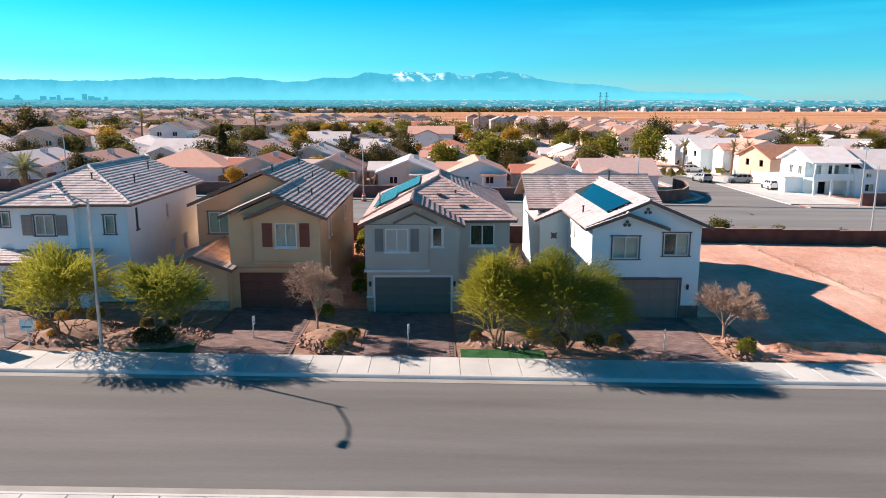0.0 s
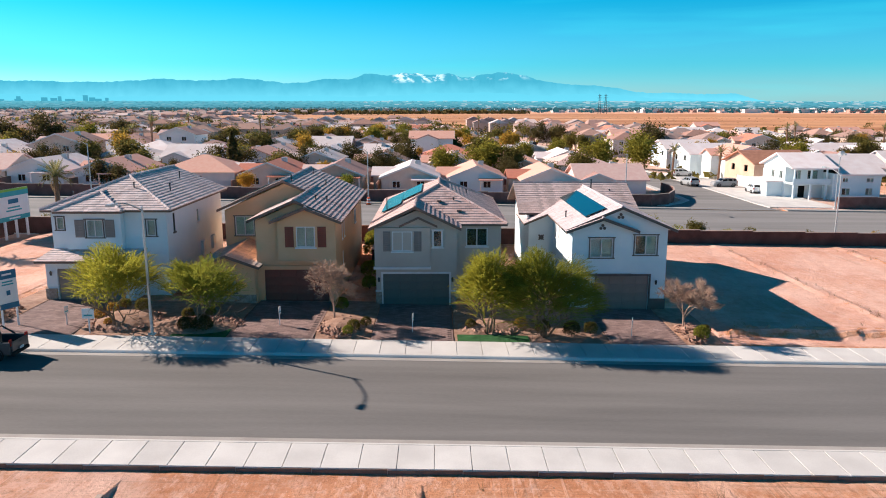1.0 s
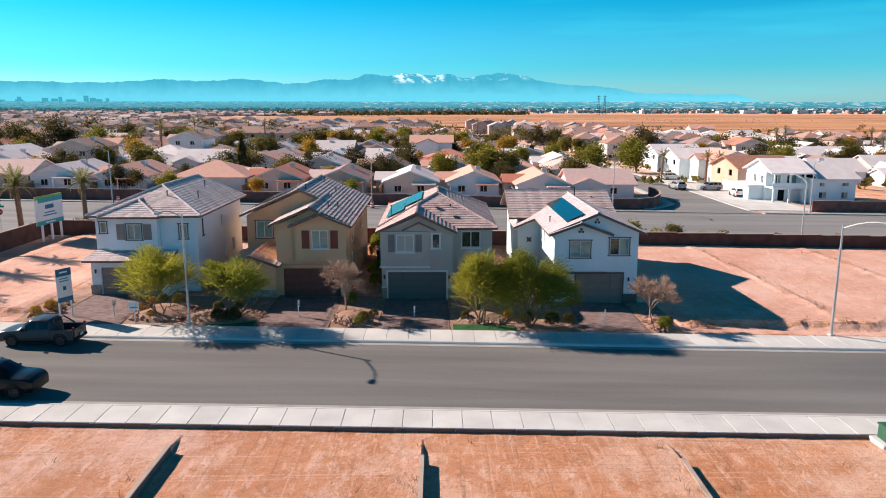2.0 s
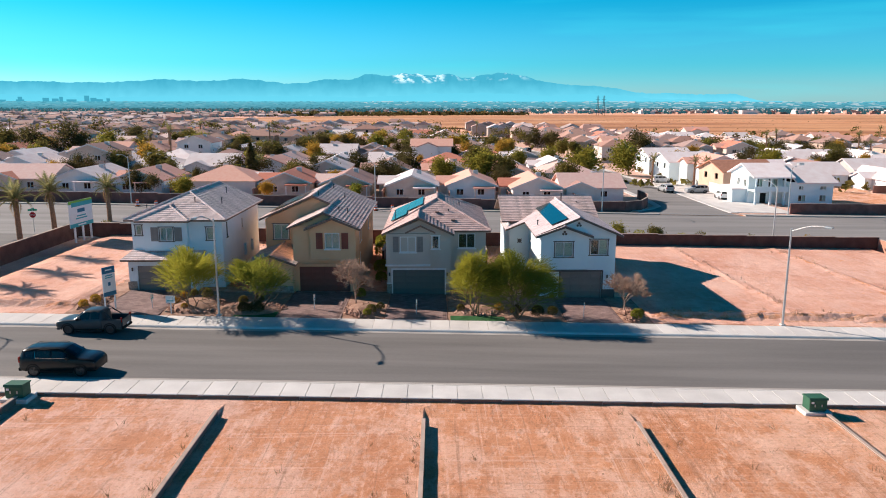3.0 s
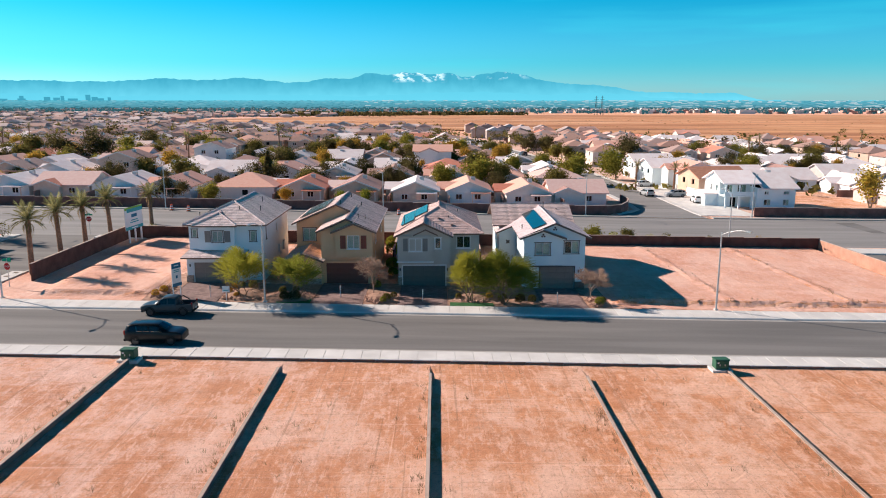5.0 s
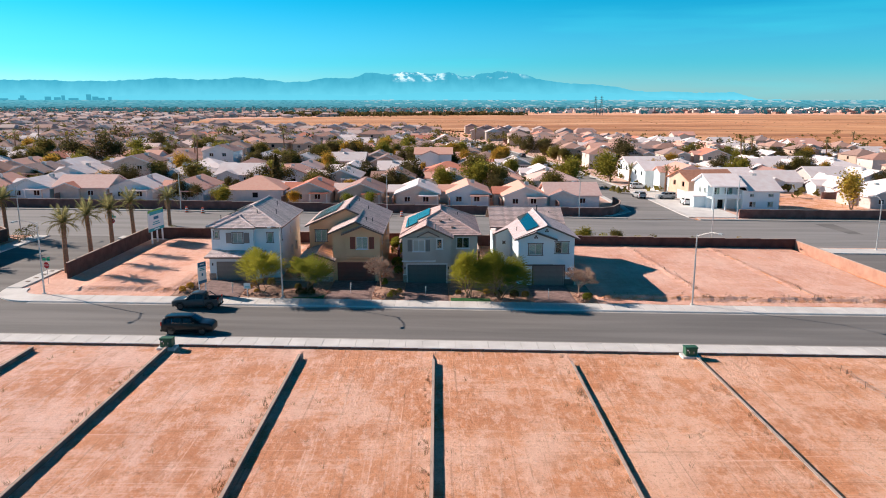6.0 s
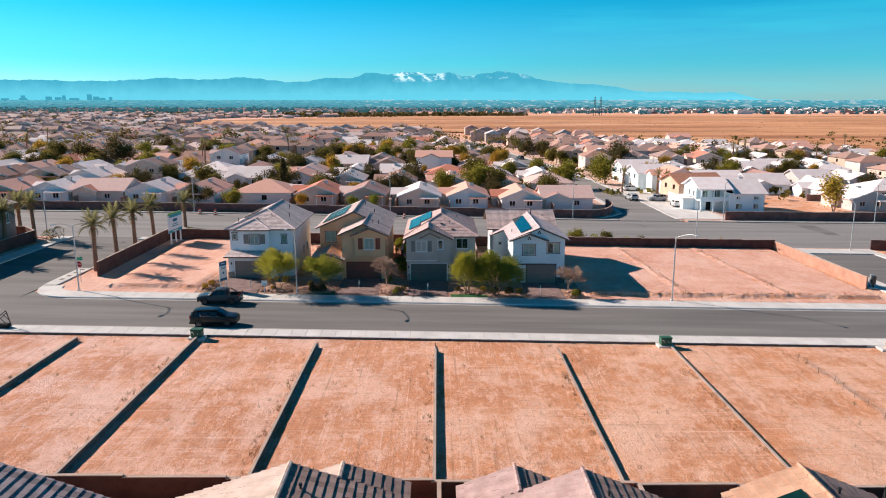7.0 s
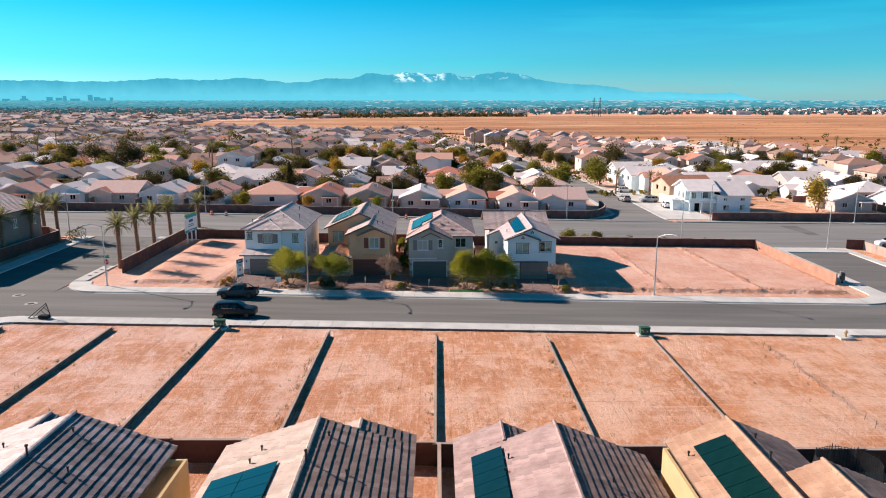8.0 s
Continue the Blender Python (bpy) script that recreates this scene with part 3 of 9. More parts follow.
def pavement(name, x0, x1, y0, y1, kerb_side):
    """A base with a kerb, and slabs laid on it as single pieces."""
    ky0, ky1 = (y1 - 0.26, y1) if kerb_side > 0 else (y0, y0 + 0.26)
    face = ky1 if kerb_side > 0 else ky0
    back = ky0 if kerb_side > 0 else ky1
    base = sheet(name, steps(x0, x1, 3.0), sorted((y0 if kerb_side > 0 else y1, back - kerb_side * 0.02)), lambda x, y: gz(x, y) + 0.10, CONCRETE, 0.3)
    tagged(base, "pale concrete pavement with a kerb", "pavement", "", "structure")
    rolled = ((0.0, 0.045), (0.05, 0.095), (0.10, 0.135), (0.16, 0.155), (0.26, 0.155))
    rise = {round(face - kerb_side * d, 4): z for d, z in rolled}
    k = sheet("kerb", steps(x0, x1, 3.0), sorted(rise), lambda x, y: gz(x, y) + rise[y], CONCRETE, 0.15)
    k.parent = base
    sy0, sy1 = (y0 + 0.01, ky0 - 0.015) if kerb_side > 0 else (ky1 + 0.015, y1 - 0.01)
    me = mesh_of("slab", bevelled(-SLAB_W / 2 + 0.015, SLAB_W / 2 - 0.015, sy0 - (sy0 + sy1) / 2, (sy1 - sy0) / 2, -0.06, 0.0, 0.008), CONCRETE)
    if name == "pavement_near":
        # an added dark strip stands in for the shade along the back edge
        fb = bmesh.new()
        for xa, xb in zip(steps(x0, 44.0, 3.0), steps(x0, 44.0, 3.0)[1:]):
            box(fb, xa, xb - 0.02, y0 - 0.035, y0 - 0.003, gz(xa, 20) - 0.3, gz(xb, 20) + 0.135)
        part("form_board", fb, FASCIA, base, "dark strip for the shade at the slab edge")
    n = int((x1 - x0) / SLAB_W)
    for i in range(n):
        x = x0 + (i + 0.5) * SLAB_W
        slope = (gz(x + 0.5, 20) - gz(x - 0.5, 20))
        part("slab", me, None, base, place=pose(x, (sy0 + sy1) / 2, gz(x, 20) + 0.15 + random.uniform(-0.004, 0.004), 0, -math.degrees(math.atan(slope)), 0))
    return base


pavement("pavement_near", -46.5, 86.0, 15.55, 17.9, 1)
pavement("pavement_far", -43.7, 56.5, 28.8, 31.55, -1)
pavement("pavement_back", -50, 60, 65.4, 67.5, 1)


def corner(name, cx, cy, r0, r1, a0, a1, sx=1.0):
    """A curved pavement round a street corner."""
    bm = bmesh.new()
    n = 14
    rows = []
    for i in range(n + 1):
        a = radians(a0 + (a1 - a0) * i / n)
        rows.append([bm.verts.new((cx + sx * r * math.cos(a), cy + r * math.sin(a), gz(cx, cy) + z)) for r, z in ((r0, 0.0), (r0, 0.15), (r1 - 0.25, 0.15), (r1 - 0.02, 0.155), (r1, 0.0))])
    for p, q in zip(rows, rows[1:]):
        for k in range(4):
            bm.faces.new((p[k], p[k + 1], q[k + 1], q[k]))
    return tagged(part(name, bm, CONCRETE), "curved concrete pavement at a street corner", "pavement", "", "structure")


def corner_fill(cx, cy, r, sx, sy):
    """Asphalt between a rounded kerb and the crossing of the two streets."""
    bm = bmesh.new()
    arc = [bm.verts.new((cx + sx * r * math.cos(a), cy + sy * r * math.sin(a), gz(cx, cy) + 0.004)) for a in [math.pi / 2 * i / 12 for i in range(13)]]
    tip = bm.verts.new((cx + sx * (r + 0.3), cy + sy * (r + 0.3), gz(cx + sx * r, cy) + 0.004))
    for p, q in zip(arc, arc[1:]):
        bm.faces.new((tip, p, q))
    bmesh.ops.recalc_face_normals(bm, faces=bm.faces[:])
    return tagged(part("road_corner", bm, ASPHALT), "grey asphalt in the bend of the kerb", "road", "", "structure")


corner_fill(-43.7, 34.3, 5.45, -1, -1)
corner_fill(56.5, 34.3, 5.45, 1, -1)
corner_fill(-46.5, 12.4, 5.45, -1, 1)
corner("pavement_corner", -43.7, 34.3, 2.8, 5.5, 180, 270)
corner("pavement_corner", 56.5, 34.3, 2.8, 5.5, -90, 0)
corner("pavement_corner", -46.5, 12.4, 3.15, 5.5, 90, 180)
for nm, x0, x1, y0, y1 in (("pavement_side", -49.2, -47.5, 34.3, 43.4), ("pavement_dusty", -47.8, -45.6, 43.5, 66), ("pavement_west", -64.0, -61.5, 30, 67.0), ("pavement_east", 59.4, 62.0, 34.3, 63), ("pavement_east", 72.9, 74.5, 28, 63),
                           ("pavement_east", 60.5, 74.5, 62.6, 66.4), ("pavement_opposite", -140, 38.5, 94.8, 96.4), ("pavement_opposite", 53.0, 130, 94.8, 96.2), ("pavement_west", -52.0, -49.3, -60, 12.4)):
    s = sheet(nm, steps(x0, x1, 3.0), [y0, y1], lambda x, y: gz(x, y) + 0.15, DUSTY_CONCRETE if nm in ("pavement_opposite", "pavement_dusty") else CONCRETE, 0.3)
    tagged(s, "plain concrete pavement strip beside the road", "pavement", "", "structure")


for y0, y1 in ((17.91, 18.38), (28.32, 28.79)):
    tagged(sheet("gutter", steps(-43.7, 56.5, 3.0), [y0, y1], lambda x, y: gz(x, y) + 0.012, DUSTY_CONCRETE, 0.02), "pale concrete gutter along the kerb", "gutter", "", "structure")


# ---- block walls ----
def block_wall(name, pts, height, thick=0.2, base=0.0, cap=True, mat_=None, label="reddish brown concrete block wall"):
    """A wall along points on the land, its top stepping down with the slope, capped."""
    top = thing(name, (0, 0, 0), 0, label, "wall", "", "structure")
    bm, cb = bmesh.new(), bmesh.new()
    for (xa, ya), (xb, yb) in zip(pts, pts[1:]):
        length = math.hypot(xb - xa, yb - ya)
        n = max(1, round(length / 6.0))
        turn = math.degrees(math.atan2(yb - ya, xb - xa))
        for i in range(n):
            f0, f1 = i / n, (i + 1) / n
            x, y = xa + (xb - xa) * f0, ya + (yb - ya) * f0
            z = min(gz(x, y), gz(xa + (xb - xa) * f1, ya + (yb - ya) * f1)) + base
            m = pose(x, y, z, 0, 0, turn)
            box(bm, 0, length / n, -thick / 2, thick / 2, -0.5, height, m)
            if cap:
                box(cb, -0.01, length / n + 0.01, -thick / 2 - 0.025, thick / 2 + 0.025, height + 0.003, height + 0.06, m)
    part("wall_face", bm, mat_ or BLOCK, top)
    if cap:
        part("wall_cap", cb, CAP, top)
    else:
        cb.free()
    return top


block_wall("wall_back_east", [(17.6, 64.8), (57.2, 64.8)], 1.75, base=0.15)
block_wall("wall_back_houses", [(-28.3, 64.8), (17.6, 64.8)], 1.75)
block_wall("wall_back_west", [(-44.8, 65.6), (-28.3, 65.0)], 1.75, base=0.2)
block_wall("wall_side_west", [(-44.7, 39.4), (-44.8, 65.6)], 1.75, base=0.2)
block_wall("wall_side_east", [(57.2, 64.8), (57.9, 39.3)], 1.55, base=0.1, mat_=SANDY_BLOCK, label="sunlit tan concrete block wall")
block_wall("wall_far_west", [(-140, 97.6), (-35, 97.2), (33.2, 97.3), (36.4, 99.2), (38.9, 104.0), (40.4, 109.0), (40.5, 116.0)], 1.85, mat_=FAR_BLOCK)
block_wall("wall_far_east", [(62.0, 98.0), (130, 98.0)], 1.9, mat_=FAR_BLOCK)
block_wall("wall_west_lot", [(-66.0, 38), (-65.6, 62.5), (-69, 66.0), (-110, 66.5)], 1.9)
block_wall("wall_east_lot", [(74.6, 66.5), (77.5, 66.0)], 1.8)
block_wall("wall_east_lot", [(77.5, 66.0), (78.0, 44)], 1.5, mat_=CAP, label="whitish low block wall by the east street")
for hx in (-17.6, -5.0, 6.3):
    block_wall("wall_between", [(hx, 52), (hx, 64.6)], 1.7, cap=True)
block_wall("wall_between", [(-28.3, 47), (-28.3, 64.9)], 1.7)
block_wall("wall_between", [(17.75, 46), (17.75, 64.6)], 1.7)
# low retaining walls between the empty plots this side of the street
for i, (wx, y1) in enumerate(((-46.6, 13.5), (-35.0, 13.9), (-23.5, 15.2), (-11.5, 13.1), (0.15, 12.4), (12.1, 12.6), (23.6, 14.2), (60.0, 14.0))):
    block_wall("lot_wall", [(wx, -15.0), (wx, y1)], {-46.6: 0.25, -35.0: 0.25, -23.5: 0.25, -11.5: 0.23, 0.15: 0.25, 12.1: 0.17, 23.6: 0.15}.get(wx, 0.42), 0.16, cap=True, mat_=LOT_BLOCK, label="low grey concrete block wall between bare plots")
tactile = sheet("kerb_ramp_pad", [58.6, 60.0], [30.2, 31.6], lambda x, y: gz(x, y) + 0.17, WALL_YELLOW, 0.05)
tagged(tactile, "yellow tactile pad at the kerb ramp", "kerb ramp", "", "structure")
block_wall("wall_yards", [(-60, -15.0), (60, -15.0)], 1.75)
for wx in (-24.5, -11.5, 0.45, 12.2, 24.4, 36.5, -36.5):
    block_wall("wall_yard_side", [(wx, -36), (wx, -15.1)], 1.7)


# ---- house parts ----
def course_mesh(name, corners, mat_, tile, course, coarse):
    """Yields a bmesh for each course of tiles on a flat convex roof face. The first two corners are the eave."""
    a, b = Vector(corners[0]), Vector(corners[1])
    u = (b - a).normalized()
    nrm = None
    for c in corners[2:]:
        nrm = u.cross(Vector(c) - a)
        if nrm.length > 1e-4:
            break
    nrm.normalize()
    if nrm.z < 0:
        nrm = -nrm
    lift = 0.045
    if nrm.x > 0.15:
        # thicker butts on the east slopes
        lift = 0.057 if nrm.z < 0.92 else 0.044
    elif nrm.y < -0.15:
        lift = 0.046
    lift *= coarse * coarse
    v = nrm.cross(u)
    if v.z < 0:
        v = -v
    pts = [((Vector(c) - a).dot(u), (Vector(c) - a).dot(v)) for c in corners]
    vmax = max(p[1] for p in pts)

    def span(h):
        hits = []
        for (u0, v0), (u1, v1) in zip(pts, pts[1:] + pts[:1]):
            if (v0 - h) * (v1 - h) <= 0 and abs(v1 - v0) > 1e-6:
                hits.append(u0 + (u1 - u0) * (h - v0) / (v1 - v0))
            elif abs(v1 - v0) <= 1e-6 and abs(v0 - h) < 1e-6:
                hits += [u0, u1]
        return (min(hits), max(hits)) if hits else None
    n = max(1, round(vmax / course))
    for i in range(n):
        v0, v1 = vmax * i / n, vmax * (i + 1) / n
        s0, s1 = span(max(v0, 1e-4)), span(min(v1, vmax - 1e-4))
        if not s0 or not s1:
            continue
        bm = bmesh.new()
        k0, k1 = math.floor(min(s0[0], s1[0]) / tile), math.ceil(max(s0[1], s1[1]) / tile)
        off = 0.5 * tile * (i % 2)
        for k in range(k0 - 1, k1 + 1):
            t0, t1 = k * tile + off + 0.002, (k + 1) * tile + off - 0.002
            lo0, lo1 = max(t0, s0[0]), min(t1, s0[1])
            hi0, hi1 = max(t0, s1[0]), min(t1, s1[1])
            if lo1 - lo0 < 0.03 and hi1 - hi0 < 0.03:
                continue
            lo1, hi1 = max(lo1, lo0 + 0.004), max(hi1, hi0 + 0.004)
            if lo0 > t1 or hi0 > t1 or lo1 < t0 or hi1 < t0:
                lo0, lo1, hi0, hi1 = [min(max(q, t0), t1) for q in (lo0, lo1, hi0, hi1)]
            jig = random.uniform(-0.006, 0.006)
            P = [a + u * q + v * (w - (0.03 if w == v0 else 0)) + nrm * h for q, w, h in ((lo0, v0, lift + jig), (lo1, v0, lift + jig), (hi1, v1, 0.012 + jig), (hi0, v1, 0.012 + jig), (lo0, v0, 0.0), (lo1, v0, 0.0))]
            vs = [bm.verts.new(p) for p in P]
            top = bm.faces.new((vs[0], vs[1], vs[2], vs[3]))
            bm.faces.new((vs[4], vs[5], vs[1], vs[0]))
        bm.normal_update()
        for f in bm.faces:
            if f.normal.dot(nrm) < -0.1:
                f.normal_flip()
        yield bm


def roof_face(parent, corners, mat_, thick=0.16, tiles=True, coarse=1.0):
    """A deck of some thickness under courses of tiles."""
    bm = bmesh.new()
    up = [bm.verts.new(c) for c in corners]
    dn = [bm.verts.new((c[0], c[1], c[2] - thick)) for c in corners]
    bm.faces.new(up)
    bm.faces.new(dn[::-1])
    for i in range(len(up)):
        j = (i + 1) % len(up)
        bm.faces.new((up[j], up[i], dn[i], dn[j]))
    bmesh.ops.recalc_face_normals(bm, faces=bm.faces[:])
    deck = part("roof_slope", bm, FASCIA, parent)
    if tiles:
        for cb in course_mesh("tile_course", corners, mat_, 0.32 * coarse, 0.35 * coarse, coarse):
            if len(cb.faces):
                part("tile_course", cb, mat_, deck)
            else:
                cb.free()
    return deck


def ridge(parent, a, b, mat_, r=0.11):
    a, b = Vector(a), Vector(b)
    n = max(1, round((b - a).length / 0.45))
    bm = bmesh.new()
    d = (b - a) / n
    for i in range(n):
        p = a + d * i
        tube(bm, [p, p + d * 1.06], [r, r * 0.85], 6)
    return part("ridge_tiles", bm, mat_, parent)


def gable_roof(roof, x0, x1, y0, y1, eave, slope, mat_, front_open=True, along="y", coarse=1.0):
    """A gable roof with its ridge along y (or x). Returns the ridge's height."""
    if along == "y":
        xm = (x0 + x1) / 2
        top = eave + slope * (x1 - x0) / 2
        roof_face(roof, [(x0, y1, eave), (x0, y0, eave), (xm, y0, top), (xm, y1, top)], mat_, coarse=coarse)
        roof_face(roof, [(x1, y0, eave), (x1, y1, eave), (xm, y1, top), (xm, y0, top)], mat_, coarse=coarse)
        ridge(roof, (xm, y0, top + 0.03), (xm, y1, top + 0.03), mat_)
    else:
        ym = (y0 + y1) / 2
        top = eave + slope * (y1 - y0) / 2
        roof_face(roof, [(x0, y0, eave), (x1, y0, eave), (x1, ym, top), (x0, ym, top)], mat_, coarse=coarse)
        roof_face(roof, [(x1, y1, eave), (x0, y1, eave), (x0, ym, top), (x1, ym, top)], mat_, coarse=coarse)
        ridge(roof, (x0, ym, top + 0.03), (x1, ym, top + 0.03), mat_)
    return top


def hip_roof(roof, x0, x1, y0, y1, eave, slope, mat_, back_gable=False, front_gable=False):
    hw = (x1 - x0) / 2
    xm, top = (x0 + x1) / 2, eave + slope * hw
    ya, yb = (y0 if front_gable else y0 + hw), (y1 if back_gable else y1 - hw)
    if yb < ya:
        ya = yb = (ya + yb) / 2
        top = eave + slope * (ya - y0)
    A, B = (xm, ya, top), (xm, yb, top)
    same_pt = yb - ya < 0.05
    roof_face(roof, [(x0, y1, eave), (x0, y0, eave), A] + ([] if same_pt else [B]), mat_)
    roof_face(roof, [(x1, y0, eave), (x1, y1, eave), B] + ([] if same_pt else [A]), mat_)
    if not front_gable:
        roof_face(roof, [(x0, y0, eave), (x1, y0, eave), A], mat_)
        ridge(roof, (x0, y0, eave + 0.05), (A[0], A[1], A[2] + 0.05), mat_)
        ridge(roof, (x1, y0, eave + 0.05), (A[0], A[1], A[2] + 0.05), mat_)
    if not back_gable:
        roof_face(roof, [(x1, y1, eave), (x0, y1, eave), B], mat_)
        ridge(roof, (x1, y1, eave + 0.05), (B[0], B[1], B[2] + 0.05), mat_)
    if not same_pt:
        ridge(roof, (xm, ya, top + 0.05), (xm, yb, top + 0.05), mat_)
    return top


def wall_panel(bm, axis, at, u0, u1, z0, z1, holes=(), thick=0.2, out=-1):
    """A wall in the plane axis = at with rectangular openings through it. out: the way it faces along that axis."""
    us = sorted({u0, u1, *[h[0] for h in holes], *[h[1] for h in holes]})
    zs = sorted({z0, z1, *[h[2] for h in holes], *[h[3] for h in holes]})
    inner = at - out * thick
    lo, hi = min(at, inner), max(at, inner)
    for ua, ub in zip(us, us[1:]):
        for za, zb in zip(zs, zs[1:]):
            um, zm = (ua + ub) / 2, (za + zb) / 2
            if any(h[0] < um < h[1] and h[2] < zm < h[3] for h in holes):
                continue
            if axis == "y":
                box(bm, ua, ub, lo, hi, za, zb)
            else:
                box(bm, lo, hi, ua, ub, za, zb)


def window(house, axis, at, u0, u1, z0, z1, out=-1, frame_mat=None, surround=None, split=True, sill=True, blind=True):
    """A window set into its opening: frame, panes, blind, optional surround and sill."""
    fm = frame_mat or TRIM
    def slab(ua, ub, za, zb, d0, d1):
        lo, hi = sorted((at + out * d0, at + out * d1))
        return cube(ua, ub, lo, hi, za, zb) if axis == "y" else cube(lo, hi, ua, ub, za, zb)
    f = bmesh.new()
    t = 0.07
    um = (u0 + u1) / 2
    bars = [(u0, u1, z0, z0 + t), (u0, u1, z1 - t, z1), (u0, u0 + t, z0 + t, z1 - t), (u1 - t, u1, z0 + t, z1 - t)]
    if split:
        bars.append((um - 0.035, um + 0.035, z0 + t, z1 - t))
    for ua, ub, za, zb in bars:
        lo, hi = sorted((at + out * -0.10, at + out * 0.012))
        box(f, *((ua, ub, lo, hi) if axis == "y" else (lo, hi, ua, ub)), za, zb)
    w = part("window", f, fm, house)
    cells = ((u0 + t, um - 0.035), (um + 0.035, u1 - t)) if split else ((u0 + t, u1 - t),)
    for ua, ub in cells:
        pn = part("pane", slab(ua, ub, z0 + t, z1 - t, -0.055, -0.045), GLASS, w)
    if blind:
        ua, ub = cells[-1]
        part("blind", slab(ua, ub, z0 + t, z1 - t, -0.17, -0.16), BLIND, w)
        if len(cells) > 1 and blind == 2:
            part("blind", slab(cells[0][0], cells[0][1], z0 + t, z1 - t, -0.17, -0.16), BLIND, w)
    if surround:
        s = bmesh.new()
        b = 0.075
        for ua, ub, za, zb in ((u0 - b - 0.08, u1 + b + 0.08, z1 + 0.003, z1 + b), (u0 - b, u0 - 0.003, z0, z1), (u1 + 0.003, u1 + b, z0, z1), (u0 - b - 0.08, u1 + b + 0.08, z0 - b, z0 - 0.003)):
            lo, hi = sorted((at + out * 0.002, at + out * 0.06))
            box(s, *((ua, ub, lo, hi) if axis == "y" else (lo, hi, ua, ub)), za, zb)
        part("window_surround", s, surround, w)
    elif sill:
        part("window_sill", slab(u0 - 0.1, u1 + 0.1, z0 - 0.11, z0 - 0.003, 0.002, 0.07), fm, w)
    return w


def garage_door(house, at, x0, x1, z0, z1, mat_, trim=None, rows=4):
    """A sectional door of single panels set back in its opening."""
    g = part("garage_door", cube(x0, x1, at + 0.14, at + 0.16, z0, z1), mat_, house)
    h = (z1 - z0) / rows
    cols = 4
    wd = (x1 - x0) / cols
    me = mesh_of("door_panel", bevelled(-wd / 2 + 0.03, wd / 2 - 0.03, -0.025, 0.0, -h / 2 + 0.02, h / 2 - 0.02, 0.012), mat_)
    for r in range(rows):
        for c in range(cols):
            part("door_panel", me, None, g, place=Matrix.Translation((x0 + wd * (c + 0.5), at + 0.137, z0 + h * (r + 0.5))))
    if trim:
        b = bmesh.new()
        for xa, xb, za, zb in ((x0 - 0.14, x1 + 0.14, z1 + 0.002, z1 + 0.14), (x0 - 0.14, x0 - 0.002, z0, z1), (x1 + 0.002, x1 + 0.14, z0, z1)):
            box(b, xa, xb, at - 0.04, at - 0.002, za, zb)
        part("door_surround", b, trim, g)
    return g


def shutter(house, at, x0, x1, z0, z1, mat_):
    s = part("shutter", cube(x0, x1, at - 0.05, at - 0.004, z0, z1), mat_, house)
    n = 10
    h = (z1 - z0 - 0.1) / n
    me = mesh_of("louvre", box(bmesh.new(), x0 + 0.04, x1 - 0.04, -0.02, 0.0, -h / 2 + 0.01, h / 2 - 0.01), mat_)
    for i in range(n):
        part("louvre", me, None, s, place=pose(0, at - 0.05, z0 + 0.05 + h * (i + 0.5), 14, 0, 0))


def solar_array(house, origin, u, v, cols, rows, pw=1.0, ph=1.65, gap=0.02):
    """Panels with frames on a roof slope: u along the eave, v up the slope."""
    u, v = Vector(u).normalized(), Vector(v).normalized()
    nrm = u.cross(v).normalized()
    if nrm.z < 0:
        nrm = -nrm
    m0 = Matrix((u, v, nrm)).transposed().to_4x4()
    cell = mesh_of("solar_panel", bevelled(0, pw - gap, 0, ph - gap, 0.0, 0.04, 0.01), SOLAR)
    rb = bmesh.new()
    for r in range(rows):
        for k in (0.3, 1.3):
            q = Matrix.Translation(Vector(origin) + v * (r * ph + k) + nrm * 0.09) @ m0
            box(rb, 0, cols * pw, -0.03, 0.03, 0, 0.045, q)
    arr = part("solar_array", rb, METAL, house, "dark solar panels on rails")
    for r in range(rows):
        for c in range(cols):
            p = Vector(origin) + u * (c * pw) + v * (r * ph) + nrm * 0.14
            part("solar_panel", cell, None, arr, place=Matrix.Translation(p) @ m0)
    return arr


def roof_vent(house, p, r=0.05, h=0.4, mat_=None):
    b = bmesh.new()
    tube(b, [(p[0], p[1], p[2] - 0.1), (p[0], p[1], p[2] + h)], [r, r], 8)
    tube(b, [(p[0], p[1], p[2] + h), (p[0], p[1], p[2] + h + 0.08)], [r * 1.7, r * 1.4], 8)
    return part("roof_vent", b, mat_ or DARK_METAL, house)


def turret_vent(house, p, slope_x):
    return part("roof_vent", box(bmesh.new(), -0.17, 0.17, -0.14, 0.14, 0.02, 0.14, pose(*p, 0, slope_x, 0)), FASCIA, house)


def rake(house, x0, x1, y, eave, slope, mat_, deep=0.21):
    """A chevron of fascia board along a street gable."""
    xm, top = (x0 + x1) / 2, eave + slope * (x1 - x0) / 2
    b = bmesh.new()
    prism(b, [(x0, eave - deep * 0.75), (xm, top - deep * 0.75), (x1, eave - deep * 0.75), (x1, eave + deep * 0.25), (xm, top + deep * 0.25), (x0, eave + deep * 0.25)], "y", y - 0.02, y + 0.02)
    return part("rake_trim", b, mat_, house)


def gable_wall(bm, x0, x1, y, eave, slope, thick=0.2):
    """The triangle of wall under a gable facing the street."""
    xm = (x0 + x1) / 2
    prism(bm, [(x0, eave), (x1, eave), (xm, eave + slope * (x1 - x0) / 2)], "y", y, y + thick)


